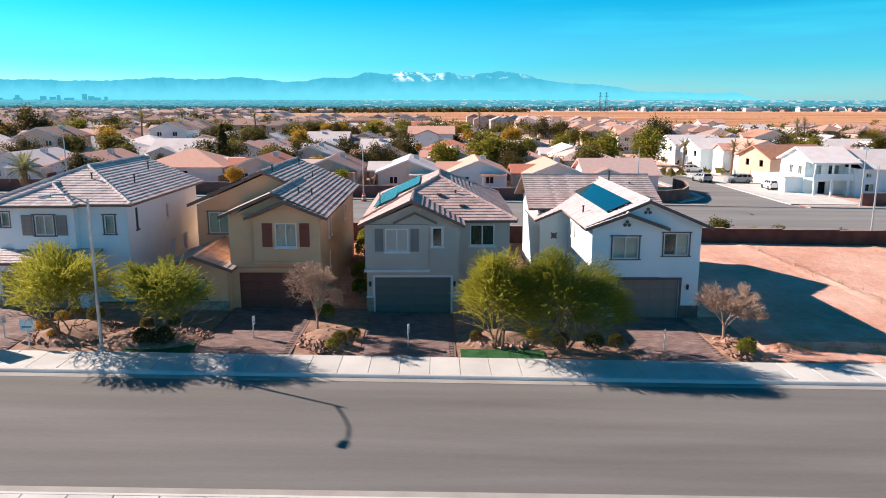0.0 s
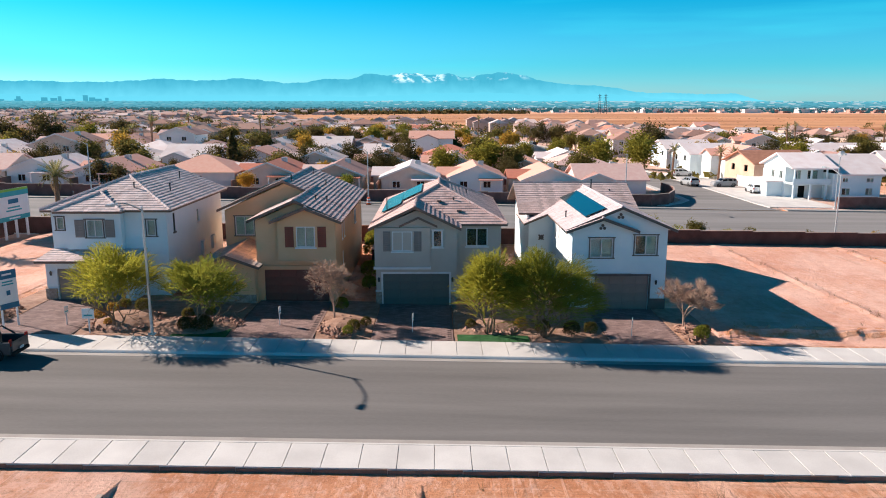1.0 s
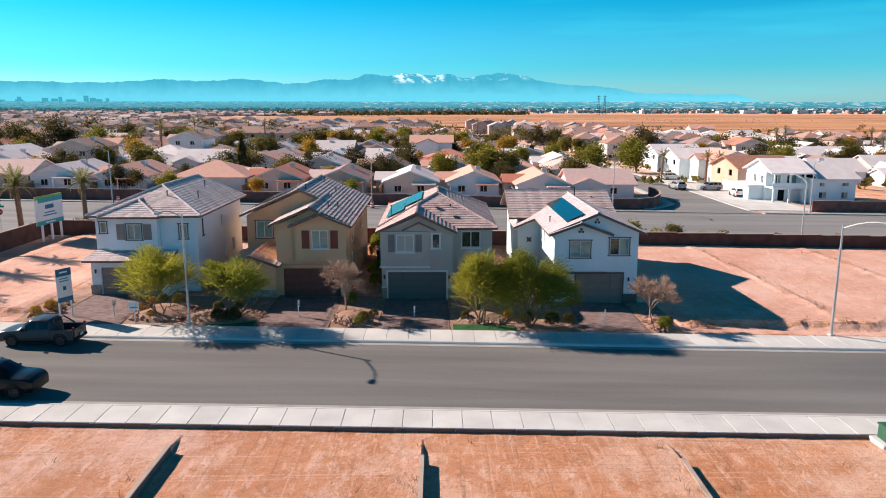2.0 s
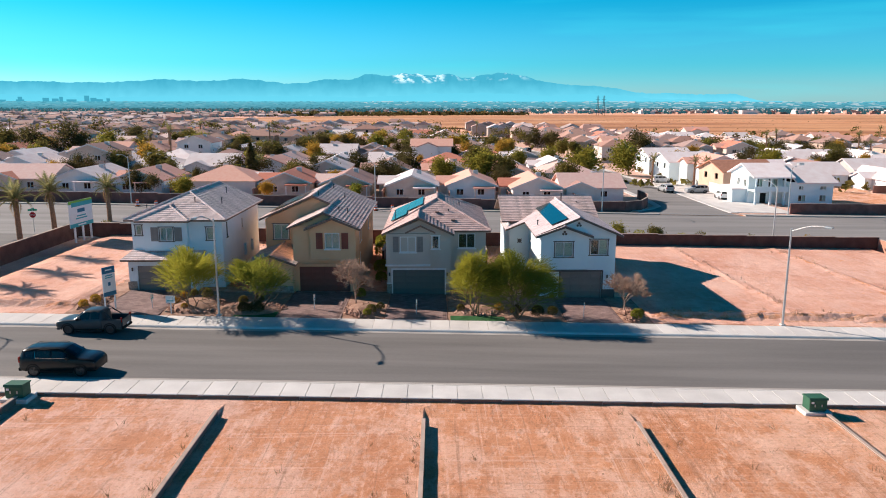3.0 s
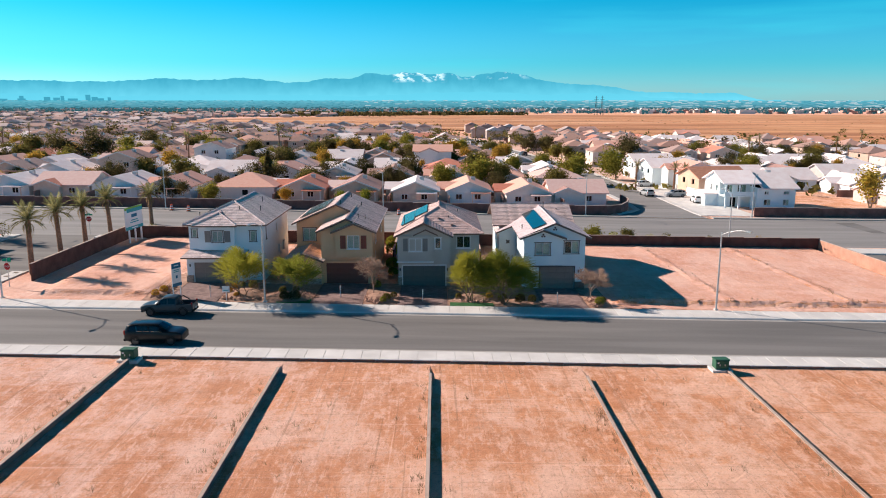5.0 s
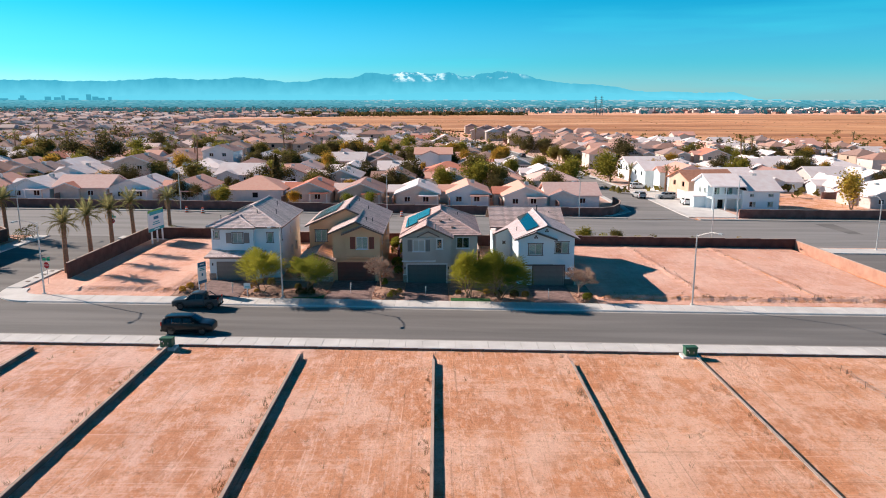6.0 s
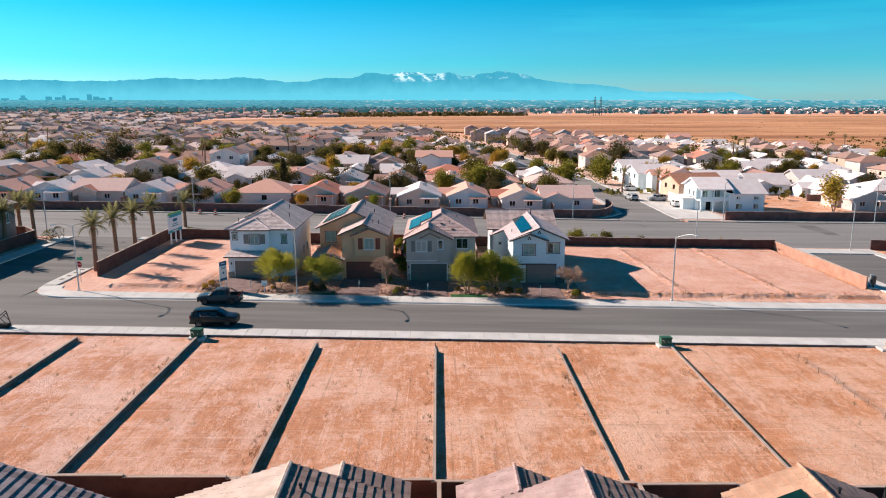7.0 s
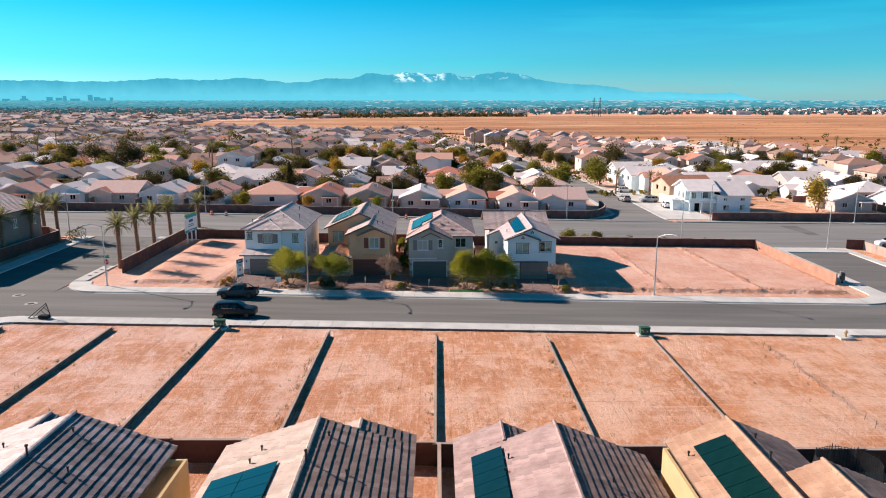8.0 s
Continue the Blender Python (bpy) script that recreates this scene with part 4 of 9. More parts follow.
def wall_lantern(house, x, y, z):
    b = bmesh.new()
    tube(b, [(x, y - 0.12, z - 0.16), (x, y - 0.12, z + 0.1), (x, y - 0.12, z + 0.18)], [0.07, 0.09, 0.02], 8)
    box(b, x - 0.03, x + 0.03, y - 0.12, y, z + 0.02, z + 0.06)
    return part("wall_lantern", b, DARK_METAL, house)


# ---- the four houses across the street ----
def taupe_house():
    """Two storeys, front gable beside a hipped wing, dark garage door, solar panels on the sunny slope."""
    zb = gz(0, 45)
    h = thing("house", (0, 0, zb), 0, "taupe two-storey stucco house with rose tile roof and dark garage door", "house", "houses across the street")
    w = bmesh.new()
    E = 5.75
    wall_panel(w, "y", 40.0, -3.7, 2.15, 0, E, [(-3.2, 1.6, -0.05, 2.4), (-2.5, -1.05, 4.1, 5.55), (0.42, 1.08, 4.35, 5.6)])
    wall_panel(w, "x", -3.7, 40.2, 53.0, 0, E, [(44, 45, 3.8, 5.0), (48, 49, 3.8, 5.0)], out=-1)
    wall_panel(w, "y", 42.0, 2.15, 5.5, 0, E, [(2.9, 4.5, 4.05, 5.45)])
    wall_panel(w, "x", 2.15, 40.2, 42.0, 0, E, out=1)
    wall_panel(w, "x", 5.5, 42.2, 53.0, 0, E, [(45, 46, 3.8, 5.0), (49, 50, 3.8, 5.0)], out=1)
    wall_panel(w, "y", 53.0, -3.7, 5.5, 0, E, out=1)
    gable_wall(w, -3.7, 2.15, 40.0, E, 0.44)
    # the upper bay stands proud over the garage
    box(w, -3.78, 0.2, 39.82, 39.998, 2.95, E + 0.05)
    part("wall", w, WALL_GREY, h)
    part("trim_band", cube(-3.86, 0.28, 39.72, 39.99, 2.78, 2.95), TRIM, h, "pale moulding over the garage")
    part("room", cube(-3.3, 5.2, 43.5, 52.0, 0.1, 5.5), UNLIT_ROOM, h)
    garage_door(h, 40.0, -3.2, 1.6, 0.0, 2.4, GARAGE_GREY, TRIM)
    window(h, "y", 39.82, -2.5, -1.05, 4.1, 5.55, frame_mat=TRIM, blind=2)
    window(h, "y", 40.0, 0.42, 1.08, 4.35, 5.6, frame_mat=TRIM, split=False, blind=False, surround=TRIM)
    window(h, "y", 42.0, 2.9, 4.5, 4.05, 5.45, frame_mat=TRIM, blind=False)
    for ya in (44, 48):
        window(h, "x", -3.7, ya, ya + 1, 3.8, 5.0, frame_mat=TRIM)
    for ya in (45, 49):
        window(h, "x", 5.5, ya, ya + 1, 3.8, 5.0, out=1, frame_mat=TRIM)
    shutter(h, 39.82, -3.15, -2.62, 4.1, 5.55, SHUTTER_GREY)
    shutter(h, 39.82, -0.93, -0.4, 4.1, 5.55, SHUTTER_GREY)
    for xa in (-3.72, 1.72):
        part("stone_pier", bevelled(xa, xa + 0.42, 39.86, 39.995, 0, 1.1, 0.02), STONE, h)
        part("pier_cap", cube(xa - 0.03, xa + 0.45, 39.82, 39.995, 1.103, 1.19), TRIM, h)
    wall_lantern(h, -3.5, 39.98, 2.0)
    wall_lantern(h, 1.85, 39.98, 2.0)
    roof = h
    hip_roof(roof, -4.15, 5.95, 41.55, 56.5, 5.80, 0.47, TILE_PINK)
    gable_roof(roof, -4.15, 2.45, 39.45, 44.3, 5.80, 0.47, TILE_PINK)
    # small gable under the main rake
    rake(h, -4.15, 2.45, 39.42, 5.80, 0.47, FASCIA)
    rake(h, -2.0, 0.75, 39.62, 5.95, 0.47, FASCIA, 0.16)
    s = 0.47
    solar_array(h, (-3.55, 52.5, 5.80 + s * 0.6), (0, -1, 0), (1, 0, s), 8, 1, 1.0, 1.7)
    solar_array(h, (-2.0, 52.5, 5.80 + s * 2.15), (0, -1, 0), (1, 0, s), 6, 1, 1.0, 1.7)
    roof_vent(h, (-3.2, 45.0, 6.3), 0.04, 0.9)
    roof_vent(h, (2.0, 44.5, 7.0), 0.05, 0.35)
    roof_vent(h, (3.2, 50.0, 7.0), 0.05, 0.35)
    turret_vent(h, (0.9, 44.2, 7.1), 0)
    turret_vent(h, (2.4, 43.0, 6.5), 0)
    return h


def pale_house():
    """Pale two-storey house with two street gables and a long rear wing with its ridge across."""
    zb = gz(14, 45) + 0.0
    h = thing("house", (0, 0, zb), 0, "pale stucco two-storey house with solar panels and tan tile roof", "house", "houses across the street")
    w = bmesh.new()
    E = 6.05
    wall_panel(w, "y", 39.8, 10.4, 17.3, 0, E, [(12.3, 16.1, -0.05, 2.55), (14.95, 16.55, 4.1, 5.55)])
    box(w, 10.38, 14.6, 39.45, 39.797, 2.75, 3.95)
    wall_panel(w, "y", 39.45, 10.38, 14.6, 3.95, E, [(11.65, 13.3, 3.97, 5.4)], 0.34)
    wall_panel(w, "x", 10.4, 40.0, 48.0, 0, E, [(45.0, 45.4, 4.2, 5.3), (46.4, 46.8, 4.2, 5.3)], out=-1)
    wall_panel(w, "x", 17.3, 40.0, 58.6, 0, E, [(45, 46, 4, 5.2)], out=1)
    wall_panel(w, "y", 48.0, 8.35, 10.4, 0, 5.08)
    wall_panel(w, "x", 8.35, 48.2, 58.6, 0, 5.08, out=-1)
    wall_panel(w, "y", 58.6, 8.35, 17.3, 0, E - 0.4, out=1)
    gable_wall(w, 10.4, 17.3, 39.8, E, 0.42)
    gable_wall(w, 10.38, 14.6, 39.45, E, 0.36, 0.3)
    prism(w, [(8.35, 5.082), (10.4, 5.082), (10.4, 6.0), (8.35, 5.12)], "y", 48.0, 48.2)
    # rear gable ends
    for xa in (8.35, 17.1):
        prism(w, [(49.4, 5.084), (58.6, 5.084), (58.6, 5.70), (53.95, 7.55), (49.4, 5.70)], "x", xa, xa + 0.2)
    part("wall", w, WALL_WHITE, h)
    part("room", cube(10.8, 17.0, 41.5, 58.0, 0.1, 5.4), UNLIT_ROOM, h)
    garage_door(h, 39.8, 12.3, 16.1, -0.02, 2.55, GARAGE_TAN, DARK_TRIM)
    part("trim_band", cube(10.3, 14.7, 39.36, 39.44, 2.62, 2.8), DARK_TRIM, h)
    part("wall_base", cube(16.15, 17.36, 39.7, 39.797, 0, 0.85), DARK_TRIM, h, "darker painted wall base")
    window(h, "y", 39.45, 11.65, 13.3, 3.97, 5.4, surround=DARK_TRIM)
    window(h, "y", 39.8, 14.95, 16.55, 4.1, 5.55, surround=DARK_TRIM)
    window(h, "x", 10.4, 45.0, 45.4, 4.2, 5.3, split=False, blind=False)
    window(h, "x", 10.4, 46.4, 46.8, 4.2, 5.3, split=False, blind=False)
    window(h, "x", 17.3, 45, 46, 4, 5.2, out=1)
    for xa, za, yy in ((12.5, 6.12, 39.45), (13.85, 6.85, 39.8)):
        b = bmesh.new()
        for dx, dz in ((-0.13, 0), (0.13, 0), (0, 0.2)):
            cylinder(b, (xa + dx, yy - 0.03, za + dz), 0.11, 0.05, "y", 10)
        part("gable_vent", b, DARK_TRIM, h)
    b = bmesh.new()
    box(b, -0.3, 0.3, -0.04, 0, -0.06, 0.06, pose(9.39, 47.99, 3.92, 0, 45, 0))
    box(b, -0.3, 0.3, -0.05, -0.045, -0.06, 0.06, pose(9.39, 47.99, 3.92, 0, -45, 0))
    box(b, -0.16, 0.16, -0.07, -0.055, -0.16, 0.16, pose(9.39, 47.99, 3.92, 0, 45, 0))
    part("wall_ornament", b, DARK_TRIM, h)
    wall_lantern(h, 16.6, 39.78, 2.1)
    roof = h
    # main ridge runs back from the street gable
    e, s = 5.95, 0.42
    xm, top = 13.85, 5.95 + 0.42 * 4.0
    roof_face(roof, [(9.85, 47.5, e), (9.85, 39.3, e), (xm, 39.3, top), (xm, 47.5, top)], TILE_PALE)
    roof_face(roof, [(7.9, 53.5, e - s * 1.95), (7.9, 47.5, e - s * 1.95), (xm, 47.5, top), (xm, 53.5, top)], TILE_PALE)
    roof_face(roof, [(17.85, 39.3, e), (17.85, 53.5, e), (xm, 53.5, top), (xm, 39.3, top)], TILE_PALE)
    ridge(roof, (xm, 39.3, top + 0.04), (xm, 53.5, top + 0.04), TILE_PALE)
    gable_roof(roof, 9.85, 15.05, 38.95, 40.8, e, 0.36, TILE_PALE)
    gable_roof(roof, 7.6, 17.85, 48.9, 59.0, e - 0.13, 0.40, TILE_BROWN, along="x")
    rake(h, 9.85, 17.85, 39.28, e, 0.42, DARK_TRIM)
    rake(h, 9.85, 15.05, 38.93, e, 0.36, DARK_TRIM)
    solar_array(h, (11.5, 51.5, e + s * 1.65), (0, -1, 0), (1, 0, s), 11, 1, 1.0, 1.65)
    for p in ((10.6, 43.6, 6.25), (16.0, 52.5, 6.9), (14.6, 54.0, 7.4), (9.0, 53.0, 6.8)):
        roof_vent(h, p, 0.05, 0.45)
    for p in ((10.2, 53.0, 6.75), (11.0, 53.2, 6.85), (16.2, 53.4, 6.9)):
        turret_vent(h, p, 0)
    roof_vent(h, (14.2, 51.8, 7.0), 0.06, 1.3)
    return h


def tan_house():
    """Tan two-storey house: bay gable over a brown garage, a low wing, and a rear block."""
    zb = gz(-11, 45)
    h = thing("house", (0, 0, zb), 0, "tan two-storey stucco house with red shutters and grey-brown tile roof", "house", "houses across the street")
    w = bmesh.new()
    E = 6.0
    wall_panel(w, "y", 40.4, -12.4, -6.6, 0, E, [(-11.9, -7.2, -0.05, 2.4)])
    wall_panel(w, "y", 40.0, -10.75, -6.6, 3.1, E, [(-9.4, -8.05, 4.15, 5.65)], 0.395)
    wall_panel(w, "x", -6.6, 40.6, 58.0, 0, E, [(43.6, 44.0, 4.1, 5.4), (44.8, 45.2, 4.1, 5.4), (43.8, 44.2, 2.0, 3.1), (52, 53, 4, 5.2)], out=1)
    wall_panel(w, "x", -12.4, 40.6, 46.0, 0, E, out=-1)
    wall_panel(w, "y", 46.0, -16.2, -12.4, 0, E, [(-15.4, -13.9, 3.95, 5.5)])
    wall_panel(w, "x", -16.2, 46.2, 58.0, 0, E, out=-1)
    wall_panel(w, "y", 58.0, -16.2, -6.6, 0, E, out=1)
    gable_wall(w, -10.75, -6.6, 40.0, E, 0.42, 0.3)
    gable_wall(w, -12.4, -6.6, 40.4, E, 0.44)
    gable_wall(w, -16.2, -6.6, 46.0, E, 0.44)
    gable_wall(w, -16.2, -6.6, 57.8, E, 0.44)
    # low wing by the entrance
    wall_panel(w, "y", 39.6, -16.3, -12.6, 0, 2.8, [(-14.7, -13.8, 0.9, 2.2)])
    wall_panel(w, "x", -12.4, 39.6, 40.6, 0, 2.8, out=1)
    wall_panel(w, "x", -16.3, 39.8, 46.0, 0, 2.8, out=-1)
    gable_wall(w, -16.3, -12.4, 39.6, 2.8, 0.36)
    part("wall", w, WALL_TAN, h)
    part("room", cube(-15.6, -7.2, 47.5, 57.0, 0.1, 5.6), UNLIT_ROOM, h)
    part("room", cube(-12.0, -7.2, 42.0, 47.4, 0.1, 5.6), UNLIT_ROOM, h)
    garage_door(h, 40.4, -11.9, -7.2, 0.0, 2.4, GARAGE_BROWN)
    part("trim_band", cube(-12.45, -6.55, 40.28, 40.397, 2.5, 2.72), WALL_TAN, h)
    part("bay_moulding", cube(-10.8, -6.55, 39.92, 39.997, 3.05, 3.2), WALL_TAN, h)
    part("stone_base", bevelled(-16.35, -12.35, 39.5, 39.597, 0, 0.75, 0.02), STONE, h)
    window(h, "y", 40.0, -9.4, -8.05, 4.15, 5.65, blind=2)
    shutter(h, 40.0, -10.2, -9.58, 4.15, 5.65, SHUTTER_RED)
    shutter(h, 40.0, -7.87, -7.25, 4.15, 5.65, SHUTTER_RED)
    window(h, "y", 46.0, -15.4, -13.9, 3.95, 5.5, surround=DARK_TRIM, blind=2)
    window(h, "y", 39.6, -14.7, -13.8, 0.9, 2.2, split=False, surround=DARK_TRIM)
    for ya, za, zc in ((43.6, 4.1, 5.4), (44.8, 4.1, 5.4), (43.8, 2.0, 3.1)):
        window(h, "x", -6.6, ya, ya + 0.4, za, zc, out=1, split=False, blind=False)
    window(h, "x", -6.6, 52, 53, 4, 5.2, out=1)
    roof = h
    gable_roof(roof, -16.7, -6.1, 45.5, 58.5, 6.05, 0.44, TILE_BROWN)
    gable_roof(roof, -12.9, -6.1, 39.9, 49.5, 6.05, 0.44, TILE_BROWN)
    gable_roof(roof, -11.2, -6.1, 39.5, 40.6, 6.05, 0.40, TILE_BROWN)
    gable_roof(roof, -16.7, -12.0, 39.1, 46.0, 2.85, 0.36, TILE_TAN)
    for x0, x1, yy, ev, s in ((-11.2, -6.1, 39.48, 6.05, 0.40), (-12.9, -6.1, 39.88, 6.05, 0.44), (-16.7, -6.1, 45.48, 6.05, 0.44), (-16.7, -12.0, 39.08, 2.85, 0.36)):
        rake(h, x0, x1, yy, ev, s, FASCIA)
    solar_array(h, (-15.9, 56.0, 6.05 + 0.44 * 0.8), (0, -1, 0), (1, 0, 0.44), 9, 1, 1.0, 1.7)
    solar_array(h, (-14.3, 56.0, 6.05 + 0.44 * 2.4), (0, -1, 0), (1, 0, 0.44), 9, 1, 1.0, 1.7)
    for p in ((-8.5, 43.5, 7.0), (-7.8, 44.5, 6.8), (-9.0, 52.0, 7.3), (-11.0, 47.0, 8.2), (-10.6, 55.0, 8.0)):
        roof_vent(h, p, 0.05, 0.45)
    # thin pipe stays on the entry side
    for ya in (46.6, 47.2):
        part("electric_box", bevelled(-16.45, -16.202, ya, ya + 0.35, 1.2, 2.0, 0.02), METAL, h)
    return h


def hipped_house():
    """Pale house with a hipped roof and a low garage in front under a lean-to roof."""
    zb = gz(-24, 45)
    h = thing("house", (0, 0, zb), 0, "pale two-storey stucco house with hipped grey tile roof", "house", "houses across the street")
    w = bmesh.new()
    E = 6.43
    wall_panel(w, "y", 41.3, -27.5, -19.1, 0, E, [(-27.14, -26.57, 4.96, 5.91), (-20.58, -19.91, 4.5, 5.72)])
    wall_panel(w, "y", 40.75, -26.2, -22.2, 3.6, E, [(-24.70, -23.50, 4.5, 5.8)], 0.53)
    wall_panel(w, "x", -19.1, 41.5, 54.5, 0, E, [(42.6, 42.95, 4.58, 6.0), (47.9, 48.4, 4.5, 5.6)], out=1)
    wall_panel(w, "x", -27.5, 41.5, 54.5, 0, E, [(45.1, 46.05, 4.68, 5.8)], out=-1)
    wall_panel(w, "y", 54.7, -27.5, -19.1, 0, E, out=1)
    wall_panel(w, "y", 39.7, -27.4, -21.2, 0, 3.0, [(-26.6, -21.8, -0.05, 2.4)])
    wall_panel(w, "x", -27.4, 39.9, 41.29, 0, 3.0, out=-1)
    wall_panel(w, "x", -21.2, 39.9, 41.29, 0, 3.0, out=1)
    part("wall", w, WALL_BLUE, h)
    part("room", cube(-26.8, -19.8, 42.8, 53.8, 0.1, 6.1), UNLIT_ROOM, h)
    garage_door(h, 39.7, -26.6, -21.8, 0.0, 2.4, GARAGE_TAN)
    part("stone_base", bevelled(-27.5, -26.68, 39.58, 39.697, 0, 0.95, 0.02), STONE, h)
    wall_lantern(h, -27.0, 39.68, 2.1)
    window(h, "y", 40.75, -24.70, -23.50, 4.5, 5.8, blind=False, surround=DARK_TRIM)
    shutter(h, 40.75, -25.53, -24.84, 4.5, 5.8, SHUTTER_GREY)
    shutter(h, 40.75, -23.36, -22.67, 4.5, 5.8, SHUTTER_GREY)
    window(h, "y", 41.3, -27.14, -26.57, 4.96, 5.91, split=False, surround=DARK_TRIM)
    window(h, "y", 41.3, -20.58, -19.91, 4.5, 5.72, split=False, surround=DARK_TRIM)
    window(h, "x", -19.1, 42.6, 42.95, 4.58, 6.0, out=1, split=False, blind=False, frame_mat=DARK_TRIM)
    window(h, "x", -19.1, 47.9, 48.4, 4.5, 5.6, out=1, split=False)
    window(h, "x", -27.5, 45.1, 46.05, 4.68, 5.8)
    for ya in (48.5, 51.2):
        part("electric_box", bevelled(-19.098, -18.85, ya, ya + 0.5, 1.6, 2.8, 0.02), TRIM, h)
    roof = h
    hip_roof(roof, -28.0, -18.6, 40.8, 55.2, 6.48, 0.43, TILE_GREY, back_gable=True)
    hip_roof(roof, -26.76, -21.82, 40.1, 46.0, 6.485, 0.43, TILE_GREY, back_gable=True)
    roof_face(roof, [(-27.9, 39.15, 3.05), (-20.8, 39.15, 3.05), (-20.8, 41.29, 3.56), (-27.52, 41.29, 3.56)], TILE_GREY)
    part("gable_end", prism(bmesh.new(), [(-27.5, E), (-19.1, E), (-23.3, E + 1.8)], "y", 54.5, 54.7), WALL_BLUE, h)
    solar_array(h, (-26.85, 53.2, 6.48 + 0.43 * 1.15), (0, -1, 0), (1, 0, 0.43), 7, 1, 1.0, 1.7)
    for p in ((-26.9, 43.7, 7.0), (-21.3, 50.8, 7.9), (-22.3, 43.8, 7.7), (-20.4, 46.0, 7.4)):
        roof_vent(h, p, 0.05, 0.45)
    return h


for build in (taupe_house, pale_house, tan_house, hipped_house):
    build()


# ---- the houses this side, seen over their roofs ----
def near_house(x0, x1, y0, y1, ridge_x, top, s, wall_m, tile_left, tile_right, second=None, solar=None, label="", group="houses below the drone"):
    """Two storeys with a long gable roof along y and an optional stepped second gable."""
    zb = gz((x0 + x1) / 2, 0)
    h = thing("house", (0, 0, zb), 0, label, "house", group)
    E = top - s * max(ridge_x - x0, x1 - ridge_x)
    w = bmesh.new()
    wall_panel(w, "y", y1, x0, x1, 0, E, [(x0 + 1.2, x0 + 2.7, 3.8, 5.2), (x1 - 2.7, x1 - 1.2, 3.8, 5.2), (x0 + 2.5, x0 + 5.0, 0.1, 2.2)], out=1)
    wall_panel(w, "y", y0, x0, x1, 0, E, out=-1)
    wall_panel(w, "x", x0, y0 + 0.2, y1 - 0.2, 0, E, [(y1 - 4, y1 - 3, 3.8, 5.2)], out=-1)
    wall_panel(w, "x", x1, y0 + 0.2, y1 - 0.2, 0, E, [(y1 - 3, y1 - 1.6, 3.6, 5.3), (y1 - 8, y1 - 7, 3.8, 5.2)], out=1)
    for yy in (y0, y1 - 0.2):
        prism(w, [(x0, E), (x1, E), (x1, top - s * (x1 - ridge_x)), (ridge_x, top - 0.02), (x0, top - s * (ridge_x - x0))], "y", yy, yy + 0.2)
    part("wall", w, wall_m, h)
    part("room", cube(x0 + 0.6, x1 - 0.6, y0 + 1, y1 - 1, 0.1, E - 0.3), UNLIT_ROOM, h)
    window(h, "y", y1, x0 + 1.2, x0 + 2.7, 3.8, 5.2, out=1)
    window(h, "y", y1, x1 - 2.7, x1 - 1.2, 3.8, 5.2, out=1)
    window(h, "y", y1, x0 + 2.5, x0 + 5.0, 0.1, 2.2, out=1, sill=False)
    window(h, "x", x0, y1 - 4, y1 - 3, 3.8, 5.2)
    window(h, "x", x1, y1 - 3, y1 - 1.6, 3.6, 5.3, out=1)
    window(h, "x", x1, y1 - 8, y1 - 7, 3.8, 5.2, out=1)
    roof = h
    o = 0.45
    el, er = top - s * (ridge_x - x0 + o), top - s * (x1 + o - ridge_x)
    yf, yb = y0 - o, y1 + o
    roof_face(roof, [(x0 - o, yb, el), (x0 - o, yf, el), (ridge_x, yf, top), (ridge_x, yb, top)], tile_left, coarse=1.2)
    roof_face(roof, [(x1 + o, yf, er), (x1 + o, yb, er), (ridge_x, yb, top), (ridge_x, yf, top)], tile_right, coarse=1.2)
    ridge(roof, (ridge_x, yf, top + 0.04), (ridge_x, yb, top + 0.04), tile_left)
    if second and len(second) == 3:
        # one slope runs on past the gable end, with a small ridge and return of its own
        rx, yn, side = second
        zr = top - s * abs(rx - ridge_x)
        ex, ez = (x1 + o, er) if side > 0 else (x0 - o, el)
        bx, bz = rx - side * 1.6, zr - s * 1.6
        main, back = (tile_right, tile_left) if side > 0 else (tile_left, tile_right)
        ya, yc = (yb, yn) if side > 0 else (yn, yb)
        roof_face(roof, [(ex, ya, ez), (ex, yc, ez), (rx, yc, zr), (rx, ya, zr)], main, coarse=1.2)
        roof_face(roof, [(bx, yc, bz), (bx, ya, bz), (rx, ya, zr), (rx, yc, zr)], back, coarse=1.2)
        ridge(roof, (rx, yb - 0.1, zr + 0.04), (rx, yn, zr + 0.04), tile_left)
        wx = ex - side * o
        part("gable_end", prism(bmesh.new(), sorted([(wx, 0.2), (bx, 0.2)]) + [(max(wx, bx), (ez + s * o if wx > bx else bz) - 0.18), (rx, zr - 0.18), (min(wx, bx), (ez + s * o if wx < bx else bz) - 0.18)], "y", yb - 0.5, yn - 0.4), wall_m, h)
    elif second:
        sx0, sx1, sy0, sy1, drop, hip = second
        sm = (sx0 + sx1) / 2
        st = top - drop
        e2 = st - s * (sx1 - sx0) / 2
        roof_face(roof, [(sx0, sy1, e2), (sx0, sy0 - hip, e2), (sm, sy0, st), (sm, sy1, st)], tile_left, coarse=1.2)
        roof_face(roof, [(sx1, sy0 - hip, e2), (sx1, sy1, e2), (sm, sy1, st), (sm, sy0, st)], tile_right, coarse=1.2)
        if hip:
            roof_face(roof, [(sx0, sy0 - hip, e2), (sx1, sy0 - hip, e2), (sm, sy0, st)], tile_left, coarse=1.2)
        ridge(roof, (sm, sy0, st + 0.04), (sm, sy1, st + 0.04), tile_left)
        b = bmesh.new()
